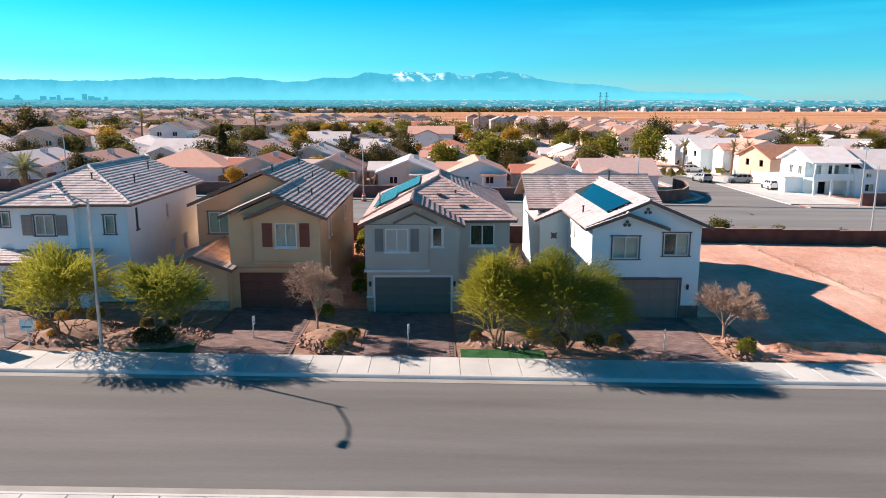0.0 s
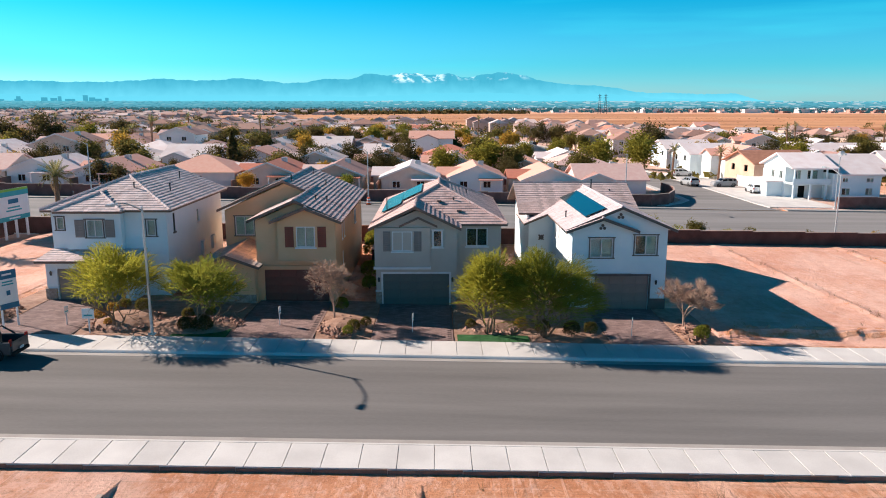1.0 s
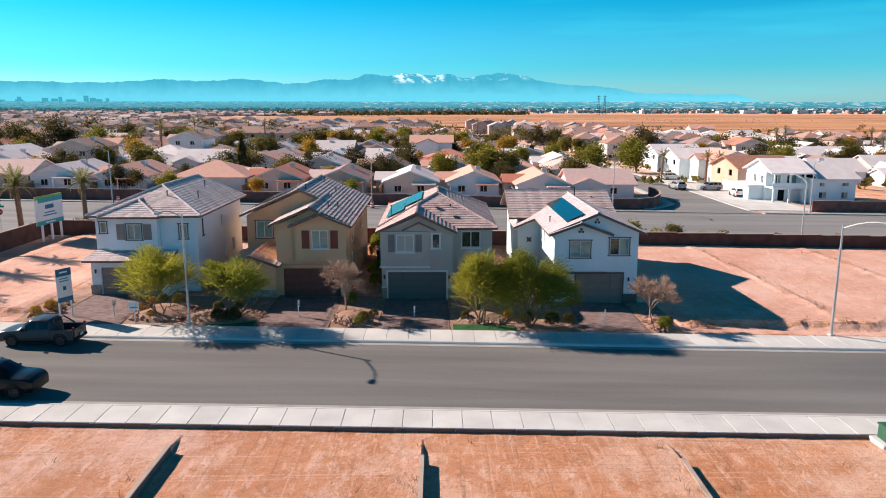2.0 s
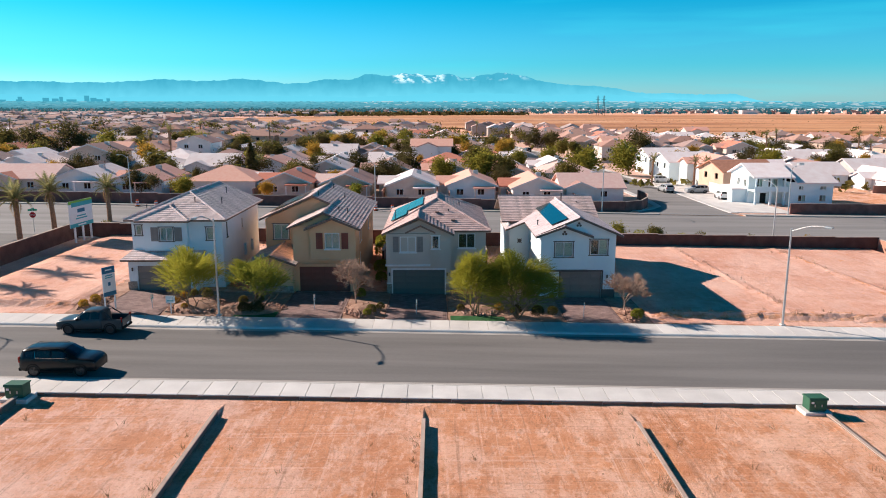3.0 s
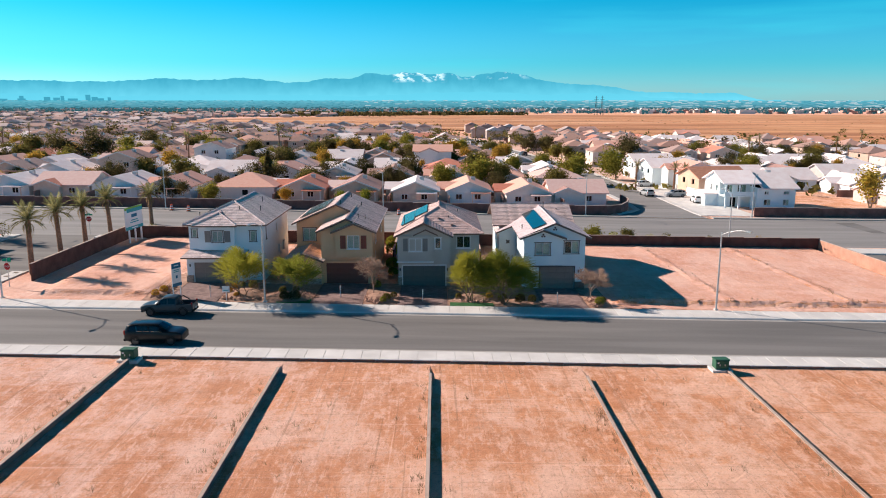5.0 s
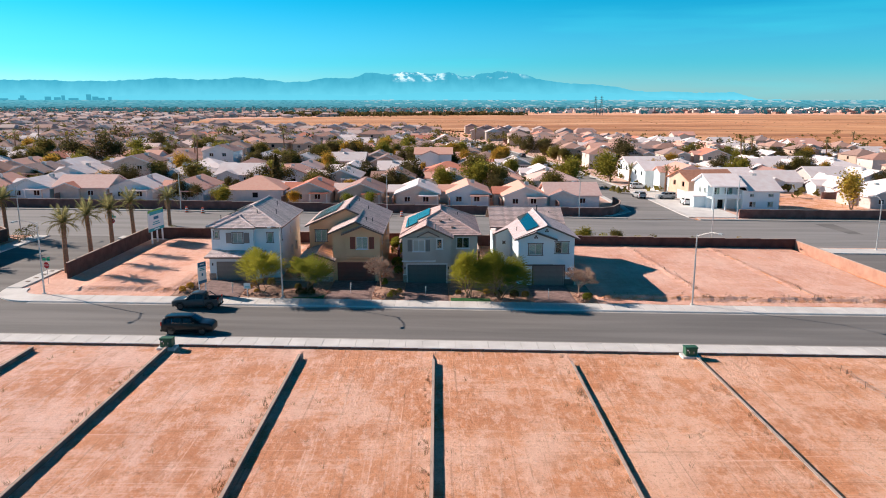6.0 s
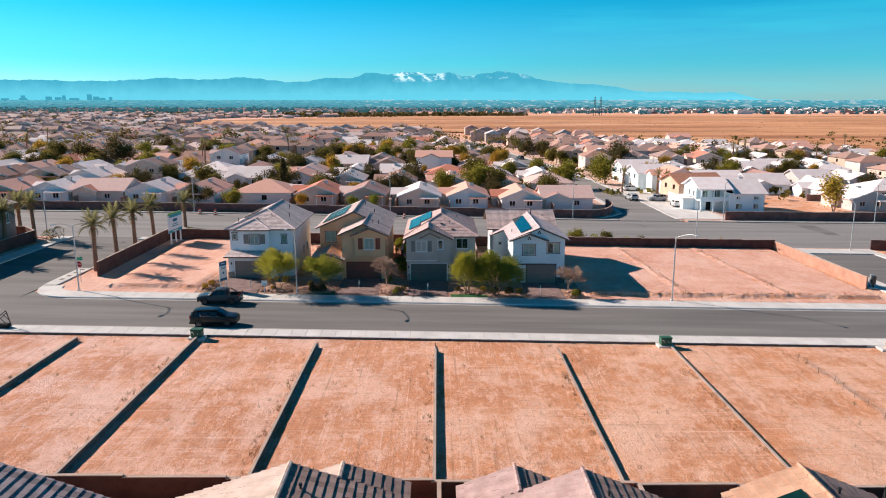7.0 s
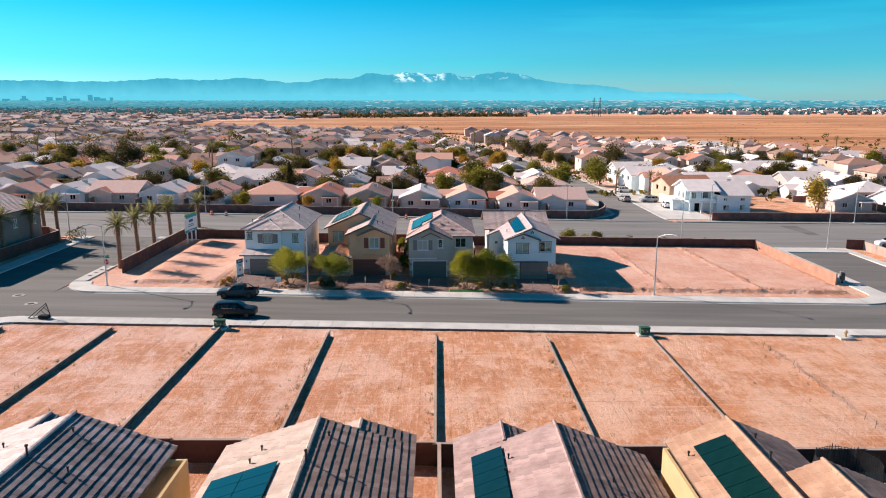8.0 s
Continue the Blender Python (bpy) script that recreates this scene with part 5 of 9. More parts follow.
        prism(b, [(sx0 + o, 0.2), (sx1 - o, 0.2), (sx1 - o, e2 + s * o), (sm, st - 0.05), (sx0 + o, e2 + s * o)], "y", sy0 + 0.3 if hip else sy0 + 0.4, sy1 - 0.4)
        part("gable_end", b, wall_m, h)
    if solar:
        side, off, cols, rows, ystart = solar
        if side < 0:
            solar_array(h, (x0 - o + off, ystart, el + s * off), (0, -1, 0), (1, 0, s), cols, rows, 1.0, 1.7)
        else:
            solar_array(h, (x1 + o - off, ystart, er + s * off), (0, -1, 0), (-1, 0, s), cols, rows, 1.0, 1.7)
    for dx, dy in ((-2.6, -1.6), (-2.9, -2.8), (2.0, -4.4)):
        px_, py_ = ridge_x + dx, y1 + dy
        if x0 < px_ < x1:
            roof_vent(h, (px_, py_, top - s * abs(dx)), 0.04, 0.22)
    for dx, dy, tall in ((0.12, -4.2, 0.5), (0.75, -1.3, 0.22)):
        roof_vent(h, (ridge_x + dx, y1 + dy, top - s * dx), 0.05, tall)
    return h


# each roof's right slope gets a darker tile for the shade on that side
n1 = near_house(-23.2, -13.8, -44, -26.35, -18.48, 8.57, 0.375, WALL_YELLOW, TILE_GREY, TILE_SLATE_SHADED, (-20.84, -24.0, -1), None, "yellow stucco house with rose-grey roof tiles, coloured darker on the shaded slope")
near_house(-10.4, -1.3, -44, -25.85, -5.89, 8.27, 0.33, WALL_YELLOW, TILE_TAN, TILE_UMBER_SHADED, (-3.82, -24.15, 1), (-1, 0.5, 8, 2, -29.6), "yellow stucco house with tan roof tiles, coloured darker on the shaded slope, and solar panels")
near_house(1.7, 10.9, -44, -26.05, 6.51, 8.3, 0.40, WALL_YELLOW, TILE_ROSE, TILE_UMBER_SHADED, (3.89, -23.35, -1), (-1, 0.9, 9, 1, -26.4), "yellow stucco house with rose roof tiles and solar panels")
n4 = near_house(12.6, 18.0, -44, -26.95, 15.23, 9.1, 0.42, WALL_YELLOW, TILE_ORANGE, TILE_UMBER_SHADED, (13.6, 21.2, -44, -31.7, -0.40, 0), (-1, 0.9, 9, 1, -28.15), "yellow stucco house with orange tan roof and solar panels")


def side_bay(house, x0, x1, y0, y1, top):
    """A flat-topped bay beside the house with a low parapet."""
    b = bmesh.new()
    box(b, x0, x1, y0, y1, 0, top - 0.35)
    t = 0.16
    for xa, xb, ya, yb in ((x0, x1, y0, y0 + t), (x0, x1, y1 - t, y1), (x0, x0 + t, y0 + t, y1 - t), (x1 - t, x1, y0 + t, y1 - t)):
        box(b, xa, xb, ya, yb, top - 0.35, top)
    part("side_bay", b, WALL_YELLOW, house)


side_bay(n4, 11.87, 12.58, -36.0, -27.0, 7.7)
side_bay(n1, -13.78, -12.42, -31.0, -27.0, 6.5)
near_house(-86.0, -67.6, 37, 61.0, -77.5, 9.6, 0.30, SHADED_WALL, TILE_GREY, TILE_BROWN, None, None, "grey-brown house behind the west wall", "houses west of the side street")


# ---- trees and plants ----
def leaf(bm, p, size, rng, stretch=2.2):
    """One small leaf or sprig: a bent pair of faces."""
    d = Vector((rng.gauss(0, 1), rng.gauss(0, 1), rng.gauss(0, 0.7))).normalized()
    s = d.orthogonal().normalized()
    s = (Matrix.Rotation(rng.uniform(0, math.tau), 3, d) @ s) * size * 0.5
    t = d * size * stretch * 0.5
    up = d.cross(s).normalized() * size * 0.18
    a, b, c, e = bm.verts.new(p - t), bm.verts.new(p + s + up), bm.verts.new(p + t), bm.verts.new(p - s + up)
    bm.faces.new((a, b, c))
    bm.faces.new((a, c, e))


def limbs(bm, start, direction, length, radius, depth, rng, tips, spread=0.65, sides=5, droop=0.0):
    """Branches that fork and thin out; gathers the places of the outer twigs."""
    pts, p, d = [Vector(start)], Vector(start), Vector(direction).normalized()
    for i in range(3):
        d = (d + Vector((rng.gauss(0, 0.14), rng.gauss(0, 0.14), rng.gauss(0, 0.08) - droop))).normalized()
        p = p + d * length / 3
        pts.append(p.copy())
        if depth <= 1:
            tips.append(p.copy())
    tube(bm, pts, [radius, radius * 0.85, radius * 0.7, radius * 0.5], sides)
    if depth > 0:
        for k in range(rng.choice((2, 3, 3))):
            axis = d.orthogonal().normalized()
            axis = Matrix.Rotation(rng.uniform(0, math.tau), 3, d) @ axis
            nd = (Matrix.Rotation(rng.uniform(0.35, spread + 0.25), 3, axis) @ d)
            nd.z = nd.z * 0.85 + 0.10
            limbs(bm, p if k else pts[2], nd, length * rng.uniform(0.62, 0.85), radius * 0.55, depth - 1, rng, tips, spread, max(3, sides - 1), droop)


def leafy_tree(place, height, wide, leaf_m, seed, sprays=1500, stems=3, label="", group="", low=0.30, deep=None):
    """A many-stemmed small-leaved desert tree: limbs fanning out, with long feathery sprays of leaflets."""
    rng = random.Random(seed)
    t = thing("tree", (place[0], place[1], gz(*place[:2]) + 0.05), 0, label, "tree", group)
    wood, tips = bmesh.new(), []
    for k in range(stems):
        a = k * math.tau / stems + rng.uniform(-0.4, 0.4)
        limbs(wood, (0.12 * math.cos(a), 0.12 * math.sin(a), -0.1), (0.42 * math.cos(a) * wide / height, 0.42 * math.sin(a) * wide / height, 1), height * 0.27, 0.014 * height, 3, rng, tips, 0.75)
    part("trunk", wood, BARK, t)
    crown = bmesh.new()
    lobes = [(rng.uniform(0, math.tau), rng.uniform(0.25, 0.8), rng.uniform(0.35, 0.95)) for _ in range(9)]
    hw, hd = wide / 2, (deep or wide) / 2
    z0, z1 = height * low, height
    for i in range(sprays):
        # the crown gathers in lobes, open between them
        a, q, zf = lobes[rng.randrange(9)]
        x, y = q * math.cos(a) + rng.gauss(0, 0.24), q * math.sin(a) + rng.gauss(0, 0.24)
        r = math.hypot(x, y)
        if r > 1:
            x, y, r = x / r * 0.97, y / r * 0.97, 0.97
        roof_z = math.sqrt(max(0.0, 1 - 0.9 * r * r)) * (0.82 + 0.30 * noise.noise((x * 2 + seed, y * 2, 0)))
        f = min(1.0, max(0.0, zf + rng.gauss(0, 0.25)))
        f = f ** 0.7
        z = z0 + (z1 - z0) * roof_z * f + 0.25 * height * low * r * r
        p = Vector((x * hw, y * hd, z))
        d = Vector((x * hw * 0.5, y * hd * 0.5, 0.45 + 0.75 * f + rng.gauss(0, 0.25))) + Vector((rng.gauss(0, 0.30), rng.gauss(0, 0.30), 0))
        d.normalize()
        ln = rng.uniform(0.7, 1.5) * (0.8 + 0.05 * wide)
        side = d.orthogonal().normalized()
        side = Matrix.Rotation(rng.uniform(0, math.tau), 3, d) @ side
        n = 17
        for k in range(n):
            g = k / (n - 1)
            c = p + d * ln * (g - 0.5) + Vector((0, 0, -0.28 * ln * g * g))
            for s in (-1, 1):
                w = (side * s * 0.5 + d * 0.9 + Vector((rng.gauss(0, 0.3), rng.gauss(0, 0.3), rng.gauss(0, 0.3)))).normalized()
                e = c + w * rng.uniform(0.09, 0.17) * (1.15 - 0.6 * g)
                o = w.orthogonal().normalized() * rng.uniform(0.010, 0.019)
                crown.faces.new((crown.verts.new(c - o), crown.verts.new(c + o), crown.verts.new(e)))
    part("crown", crown, leaf_m, t)
    return t


def bare_tree(place, height, seed, label=""):
    rng = random.Random(seed)
    t = thing("tree", (place[0], place[1], gz(*place[:2]) + 0.05), 0, label, "tree", "bare street trees")
    wood, tips = bmesh.new(), []
    tube(wood, [(0, 0, -0.1), (0.02, 0, height * 0.15), (0, 0.02, height * 0.32)], [0.09, 0.075, 0.06], 7)
    for k in range(6):
        a = k * math.tau / 6 + rng.uniform(-0.3, 0.3)
        limbs(wood, (0, 0, height * (0.24 + 0.02 * k)), (0.62 * math.cos(a), 0.62 * math.sin(a), 1.0), height * 0.27, 0.035, 3, rng, tips, 0.6, 4)
    part("trunk", wood, PALE_BARK, t)
    tw = bmesh.new()
    for p in tips:
        for _ in range(7):
            d = Vector((rng.gauss(0, 0.7) + p.x * 0.5, rng.gauss(0, 0.7) + p.y * 0.5, rng.gauss(0.5, 0.5))).normalized()
            tube(tw, [p, p + d * rng.uniform(0.15, 0.45)], [0.012, 0.007], 3)
    part("twig_spray", tw, PALE_BARK, t, "fine leafless twigs")
    return t


def frond_mesh(length, seed, mat_, droop=1.0):
    """A feather frond: a bent rib with leaflets along both sides."""
    rng = random.Random(seed)
    bm = bmesh.new()
    n = 13
    rib = []
    for i in range(n + 1):
        f = i / n
        rib.append(Vector((length * f * (1 - 0.18 * f * droop), 0, length * (0.28 * f - 0.62 * droop * f * f))))
    tube(bm, rib, [0.035 * (1 - 0.8 * i / n) for i in range(n + 1)], 3)
    for i in range(2, n + 1):
        f = i / n
        ln = length * 0.25 * math.sin(math.pi * min(0.98, 0.15 + 0.8 * f)) + 0.05
        for s in (-1, 1):
            for sub in (0, 0.5):
                p = rib[i] if not sub else (rib[i] + rib[i - 1]) / 2
                tip = p + Vector((ln * 0.65, s * ln * 0.75, -ln * rng.uniform(0.1, 0.45)))
                w = Vector((0.045, 0, 0.0))
                a, b, c = bm.verts.new(p - w), bm.verts.new(p + w), bm.verts.new(tip)
                bm.faces.new((a, b, c))
    return mesh_of("frond", bm, mat_)


FRONDS = [frond_mesh(2.6, i, FROND, 0.28 + 0.24 * i) for i in range(4)]
DRY = [frond_mesh(1.7, 20 + i, DRY_FROND, 2.0) for i in range(2)]


def palm(place, height, seed, label, group, scale=1.0, count=26):
    rng = random.Random(seed)
    t = thing("palm_tree", (place[0], place[1], gz(*place[:2])), 0, label, "palm tree", group)
    wood = bmesh.new()
    pts, rad = [], []
    lean = (rng.uniform(-0.3, 0.3), rng.uniform(-0.3, 0.3))
    n = 16
    for i in range(n + 1):
        f = i / n
        pts.append((lean[0] * f * f, lean[1] * f * f, height * f - 0.1))
        rad.append((0.33 - 0.08 * f + (0.05 if f > 0.9 else 0) + 0.02 * (i % 2)) * scale)
    tube(wood, pts, rad, 9)
    part("trunk", wood, PALM_BARK, t)
    top = Vector(pts[-1])
    for k in range(count):
        a = k * 2.39996 + rng.uniform(-0.2, 0.2)
        f = k / count
        rise = 68 - 88 * f
        s = scale * rng.uniform(0.85, 1.1)
        part("frond", FRONDS[min(3, int(f * 4))], None, t, place=Matrix.Translation(top) @ Matrix.Rotation(a, 4, "Z") @ Matrix.Rotation(-radians(rise), 4, "Y") @ Matrix.Scale(s, 4))
    for k in range(6):
        a = k * 1.1 + 0.3
        part("dry_frond", DRY[k % 2], None, t, place=Matrix.Translation(top - Vector((0, 0, 0.25))) @ Matrix.Rotation(a, 4, "Z") @ Matrix.Rotation(radians(25), 4, "Y") @ Matrix.Scale(scale * 0.9, 4))
    return t


def round_shrub(place, r, mat_, seed, label, squash=0.9, leaves=1300):
    """A clipped shrub: short stems under a dense shell of leaves."""
    rng = random.Random(seed)
    t = thing("shrub", (place[0], place[1], place[2]), 0, label, "shrub", "front yard shrubs")
    for k in range(5):
        a = k * 1.3
        part("stem", tube(bmesh.new(), [(0, 0, -0.05), (0.5 * r * math.cos(a), 0.5 * r * math.sin(a), r * 1.1)], [0.03, 0.012], 4), BARK, t)
    bm = bmesh.new()
    for _ in range(leaves):
        d = Vector((rng.gauss(0, 1), rng.gauss(0, 1), rng.gauss(0, 1))).normalized()
        if d.z < -0.6:
            d.z = -d.z
        q = d * r * rng.uniform(0.72, 1.05) * (1 + 0.12 * noise.noise(d * 2.5 + Vector((seed, 0, 0))))
        leaf(bm, Vector((q.x, q.y, q.z * squash + r * squash * 0.85)), r * rng.uniform(0.07, 0.15), rng, 1.7)
    part("foliage", bm, mat_, t)
    return t


# street trees in the front yards
leafy_tree((-19.6, 33.2), 5.6, 5.4, LEAF_YELLOW, 1, 1500, 4, "yellow-green palo verde tree in front of the pale house", "front yard trees", 0.36, 6.2)
leafy_tree((-13.9, 33.0), 5.1, 4.8, LEAF_GREEN, 2, 1200, 3, "green palo verde tree in front of the tan house", "front yard trees", 0.38, 5.6)
leafy_tree((4.1, 33.2), 5.85, 4.6, LEAF_YELLOW, 3, 1500, 4, "bright yellow-green palo verde tree beside a driveway", "front yard trees", 0.26, 5.6)
leafy_tree((7.6, 32.9), 5.9, 6.8, LEAF_GREEN, 4, 2700, 5, "broad green palo verde tree shading the yard", "front yard trees", 0.20, 6.2)
bare_tree((-6.15, 35.3), 4.1, 5, "leafless tan street tree on a gravel mound")
bare_tree((16.9, 34.4), 3.9, 6, "leafless tan street tree near the bare plot")

# palms along the side street and beyond the west corner
for i, (x, y, hgt) in enumerate(((-46.4, 42.6, 6.4), (-46.5, 49.4, 6.4), (-46.4, 55.7, 6.3), (-46.4, 63.2, 6.2), (-46.5, 78.4, 5.0), (-66.9, 64.8, 6.2), (-66.8, 56.5, 6.0), (-66.8, 48.5, 6.2), (-71.0, 68.0, 5.8))):
    palm((x, y), hgt, 40 + i, "date palm with arching fronds in the verge", "palms by the road", 1.0)



# ---- front yards ----
def mound_height(x, y, cx, cy, rx, ry, h):
    q = ((x - cx) / rx) ** 2 + ((y - cy) / ry) ** 2
    return h * max(0.0, 1 - q) ** 0.8


def yard_patch(name, x0, x1, y0, y1, mat_, label, lift=0.03, mounds=(), slope=0.0):
    def hh(x, y):
        edge = min(1.0, (x - x0) / 0.4, (x1 - x) / 0.4, (y - y0) / 0.3, (y1 - y) / 0.4)
        return gz(x, y) + lift + (0.10 * smooth01((y - 31.5) / 3)) + max(0, edge) * (sum(mound_height(x, y, *m) for m in mounds) + 0.05 * noise.noise((x * 1.5, y * 1.5, 0)))
    s = sheet(name, steps(x0, x1, 0.25), steps(y0, y1, 0.25), hh, mat_, 0.3)
    return tagged(s, label, "ground", "", "structure")


def driveway(x0, x1, y1):
    """Interlocking pavers laid in courses from the pavement to the garage."""
    base = sheet("driveway", steps(x0, x1, 1.0), steps(31.57, y1, 1.0), lambda x, y: gz(x, y) + 0.10, PAVER, 0.3)
    tagged(base, "reddish paver driveway up to the garage", "driveway", "", "structure")
    bm = bmesh.new()
    w, d = 0.4, 0.2
    for j in range(int((y1 - 31.57) / d)):
        for i in range(int((x1 - x0) / w)):
            xa = x0 + i * w + (0.2 if j % 2 else 0)
            if xa + w > x1 + 0.01:
                continue
            ya = 31.58 + j * d
            zt = gz(xa, ya) + 0.128 + random.uniform(-0.003, 0.003)
            vs = [bm.verts.new(c) for c in ((xa + 0.01, ya + 0.01, zt), (xa + w - 0.01, ya + 0.01, zt), (xa + w - 0.01, ya + d - 0.01, zt), (xa + 0.01, ya + d - 0.01, zt))]
            bm.faces.new(vs)
    pv = part("pavers", bm, PAVER_TILE, base)
    pv["kind"] = "stuff"


PAVER_TILE = material("paver_tile", (0.235, 0.155, 0.145), (0.32, 0.225, 0.21), 1.2, 0.9, 0.2, 9, island=0.22)
driveway(-27.2, -21.9, 39.6)
driveway(-12.2, -7.0, 40.3)
driveway(-3.4, 1.75, 39.9)
driveway(11.6, 16.3, 39.7)
yard_patch("yard_gravel", -21.85, -12.25, 31.57, 39.5, GRAVEL, "tan gravel front yard with rock mounds", mounds=((-19.6, 34.6, 2.2, 2.3, 0.55), (-15.0, 33.8, 3.0, 1.8, 0.35)))
yard_patch("yard_gravel", -6.95, -3.45, 31.57, 40.4, GRAVEL, "tan gravel front yard with a mound", mounds=((-5.4, 34.2, 1.5, 2.0, 0.45),))
yard_patch("yard_gravel", 1.8, 11.55, 31.57, 40.0, GRAVEL, "tan gravel front yard under the trees", mounds=((4.2, 34.6, 2.2, 1.6, 0.45), (9.0, 35.5, 2.0, 2.0, 0.25)))
yard_patch("yard_gravel", 16.35, 18.8, 31.57, 40.0, GRAVEL, "tan gravel strip beside the bare plot", mounds=((17.4, 34.0, 1.2, 2.0, 0.3),))
yard_patch("yard_gravel", -29.6, -27.25, 31.57, 44.0, GRAVEL, "tan gravel strip beside the bare plot", mounds=((-28.5, 34.5, 1.0, 2.4, 0.3),))
yard_patch("lawn", 2.0, 6.5, 31.6, 32.9, TURF, "small strip of green turf", lift=0.10)
yard_patch("lawn", -15.8, -12.4, 31.7, 33.2, TURF, "small strip of dark green ground cover", lift=0.10)


def rocks(name, cx, cy, rx, ry, count, seed, label, big=0.3):
    """Loose landscape stones, broken and uneven."""
    rng = random.Random(seed)
    bm = bmesh.new()
    for _ in range(count):
        a, q = rng.uniform(0, math.tau), math.sqrt(rng.random())
        x, y = cx + rx * q * math.cos(a), cy + ry * q * math.sin(a)
        r = big * rng.uniform(0.25, 1.0) ** 1.5 + 0.04
        z = gz(x, y) + 0.16 + 0.35 * (1 - q) + r * 0.2
        vs = []
        st = Vector((rng.uniform(0.8, 1.3), rng.uniform(0.8, 1.3), rng.uniform(0.5, 0.8)))
        for d in ((1, 0, 0), (-1, 0, 0), (0, 1, 0), (0, -1, 0), (0, 0, 1), (0, 0, -1)):
            v = Vector(d) + Vector((rng.gauss(0, 0.25), rng.gauss(0, 0.25), rng.gauss(0, 0.2)))
            vs.append(bm.verts.new(Vector((x, y, z)) + Vector((v.x * st.x, v.y * st.y, v.z * st.z)) * r))
        for f in ((0, 2, 4), (2, 1, 4), (1, 3, 4), (3, 0, 4), (2, 0, 5), (1, 2, 5), (3, 1, 5), (0, 3, 5)):
            bm.faces.new([vs[i] for i in f])
    return tagged(part(name, bm, ROCK), label, "rocks", "", "stuff")


rocks("landscape_rocks", -19.5, 34.6, 2.4, 2.2, 330, 1, "rust-brown landscape stones on a mound", 0.19)
rocks("landscape_rocks", -14.6, 34.3, 2.8, 1.3, 260, 2, "rust-brown landscape stones by the yard edge", 0.19)
rocks("landscape_rocks", -5.5, 34.0, 1.5, 2.1, 240, 3, "rust-brown landscape stones on a mound", 0.16)
rocks("landscape_rocks", 4.3, 34.4, 2.0, 1.5, 240, 4, "rust-brown landscape stones under a tree", 0.16)
rocks("landscape_rocks", 17.3, 33.8, 1.0, 1.9, 110, 5, "rust-brown landscape stones under a bare tree", 0.2)
rocks("landscape_rocks", -28.4, 35.0, 0.9, 2.6, 70, 6, "loose stones beside the drive", 0.2)
for k, (x, y, r, m_) in enumerate(((-21.4, 34.6, 0.42, LEAF_GOLD), (-21.3, 36.4, 0.38, LEAF_GOLD), (-20.5, 36.6, 0.38, LEAF_OLIVE), (-19.1, 36.0, 0.5, LEAF_OLIVE), (-15.8, 35.2, 0.42, LEAF_OLIVE), (-14.5, 35.9, 0.36, LEAF_OLIVE),
                                   (-4.6, 33.2, 0.42, LEAF_OLIVE), (-3.9, 34.2, 0.36, LEAF_OLIVE), (2.9, 34.1, 0.36, LEAF_OLIVE), (-20.2, 33.3, 0.3, LEAF_GOLD), (-4.9, 32.4, 0.34, LEAF_GREEN), (17.5, 32.7, 0.5, LEAF_GREEN), (18.0, 33.5, 0.4, LEAF_OLIVE),
                                   (-28.6, 33.3, 0.4, LEAF_GOLD), (-28.2, 34.6, 0.45, LEAF_GOLD), (-14.0, 32.6, 0.6, LEAF_DARK), (-15.1, 32.7, 0.5, LEAF_DARK), (7.5, 33.3, 0.5, LEAF_DARK), (9.3, 33.0, 0.55, LEAF_DARK), (10.6, 33.4, 0.45, LEAF_OLIVE), (6.2, 34.5, 0.4, LEAF_GOLD),
                                   (-6.0, 38.0, 0.5, LEAF_GREEN), (-4.6, 44.0, 0.6, LEAF_YELLOW), (-4.9, 48.0, 0.8, LEAF_YELLOW), (-5.3, 56.0, 1.0, LEAF_YELLOW), (-5.6, 61.0, 1.0, LEAF_GREEN))):
    z = gz(x, y) + (0.45 if (x, y) in ((-20.5, 36.6), (-19.1, 36.0)) else 0.22)
    round_shrub((x, y, z), r, m_, 60 + k, {"golden_leaf": "round golden-brown desert shrub on gravel", "olive_leaf": "round olive desert shrub", "green_leaf": "small green shrub on tan gravel", "dark_leaf": "dark green spreading shrub", "yellow_green_leaf": "sunlit yellow-green shrub between houses"}[m_.name])
for k, (x, y, r, m_) in enumerate(((27.1, 70.0, 0.9, LEAF_YELLOW), (32.6, 69.8, 0.8, LEAF_YELLOW), (35.0, 69.6, 0.9, LEAF_OLIVE), (41.4, 69.4, 0.8, LEAF_OLIVE), (48.8, 69.4, 0.8, LEAF_GOLD), (-41.7, 70.0, 0.9, LEAF_OLIVE), (-62.9, 68.0, 1.0, LEAF_OLIVE), (-63.2, 66.2, 0.9, LEAF_DARK), (-63.0, 64.5, 0.9, LEAF_OLIVE))):
    round_shrub((x, y - 3.2, gz(x, y) + 0.12), r, m_, 90 + k, "scraggly roadside shrub behind the block wall", 1.2, 260)


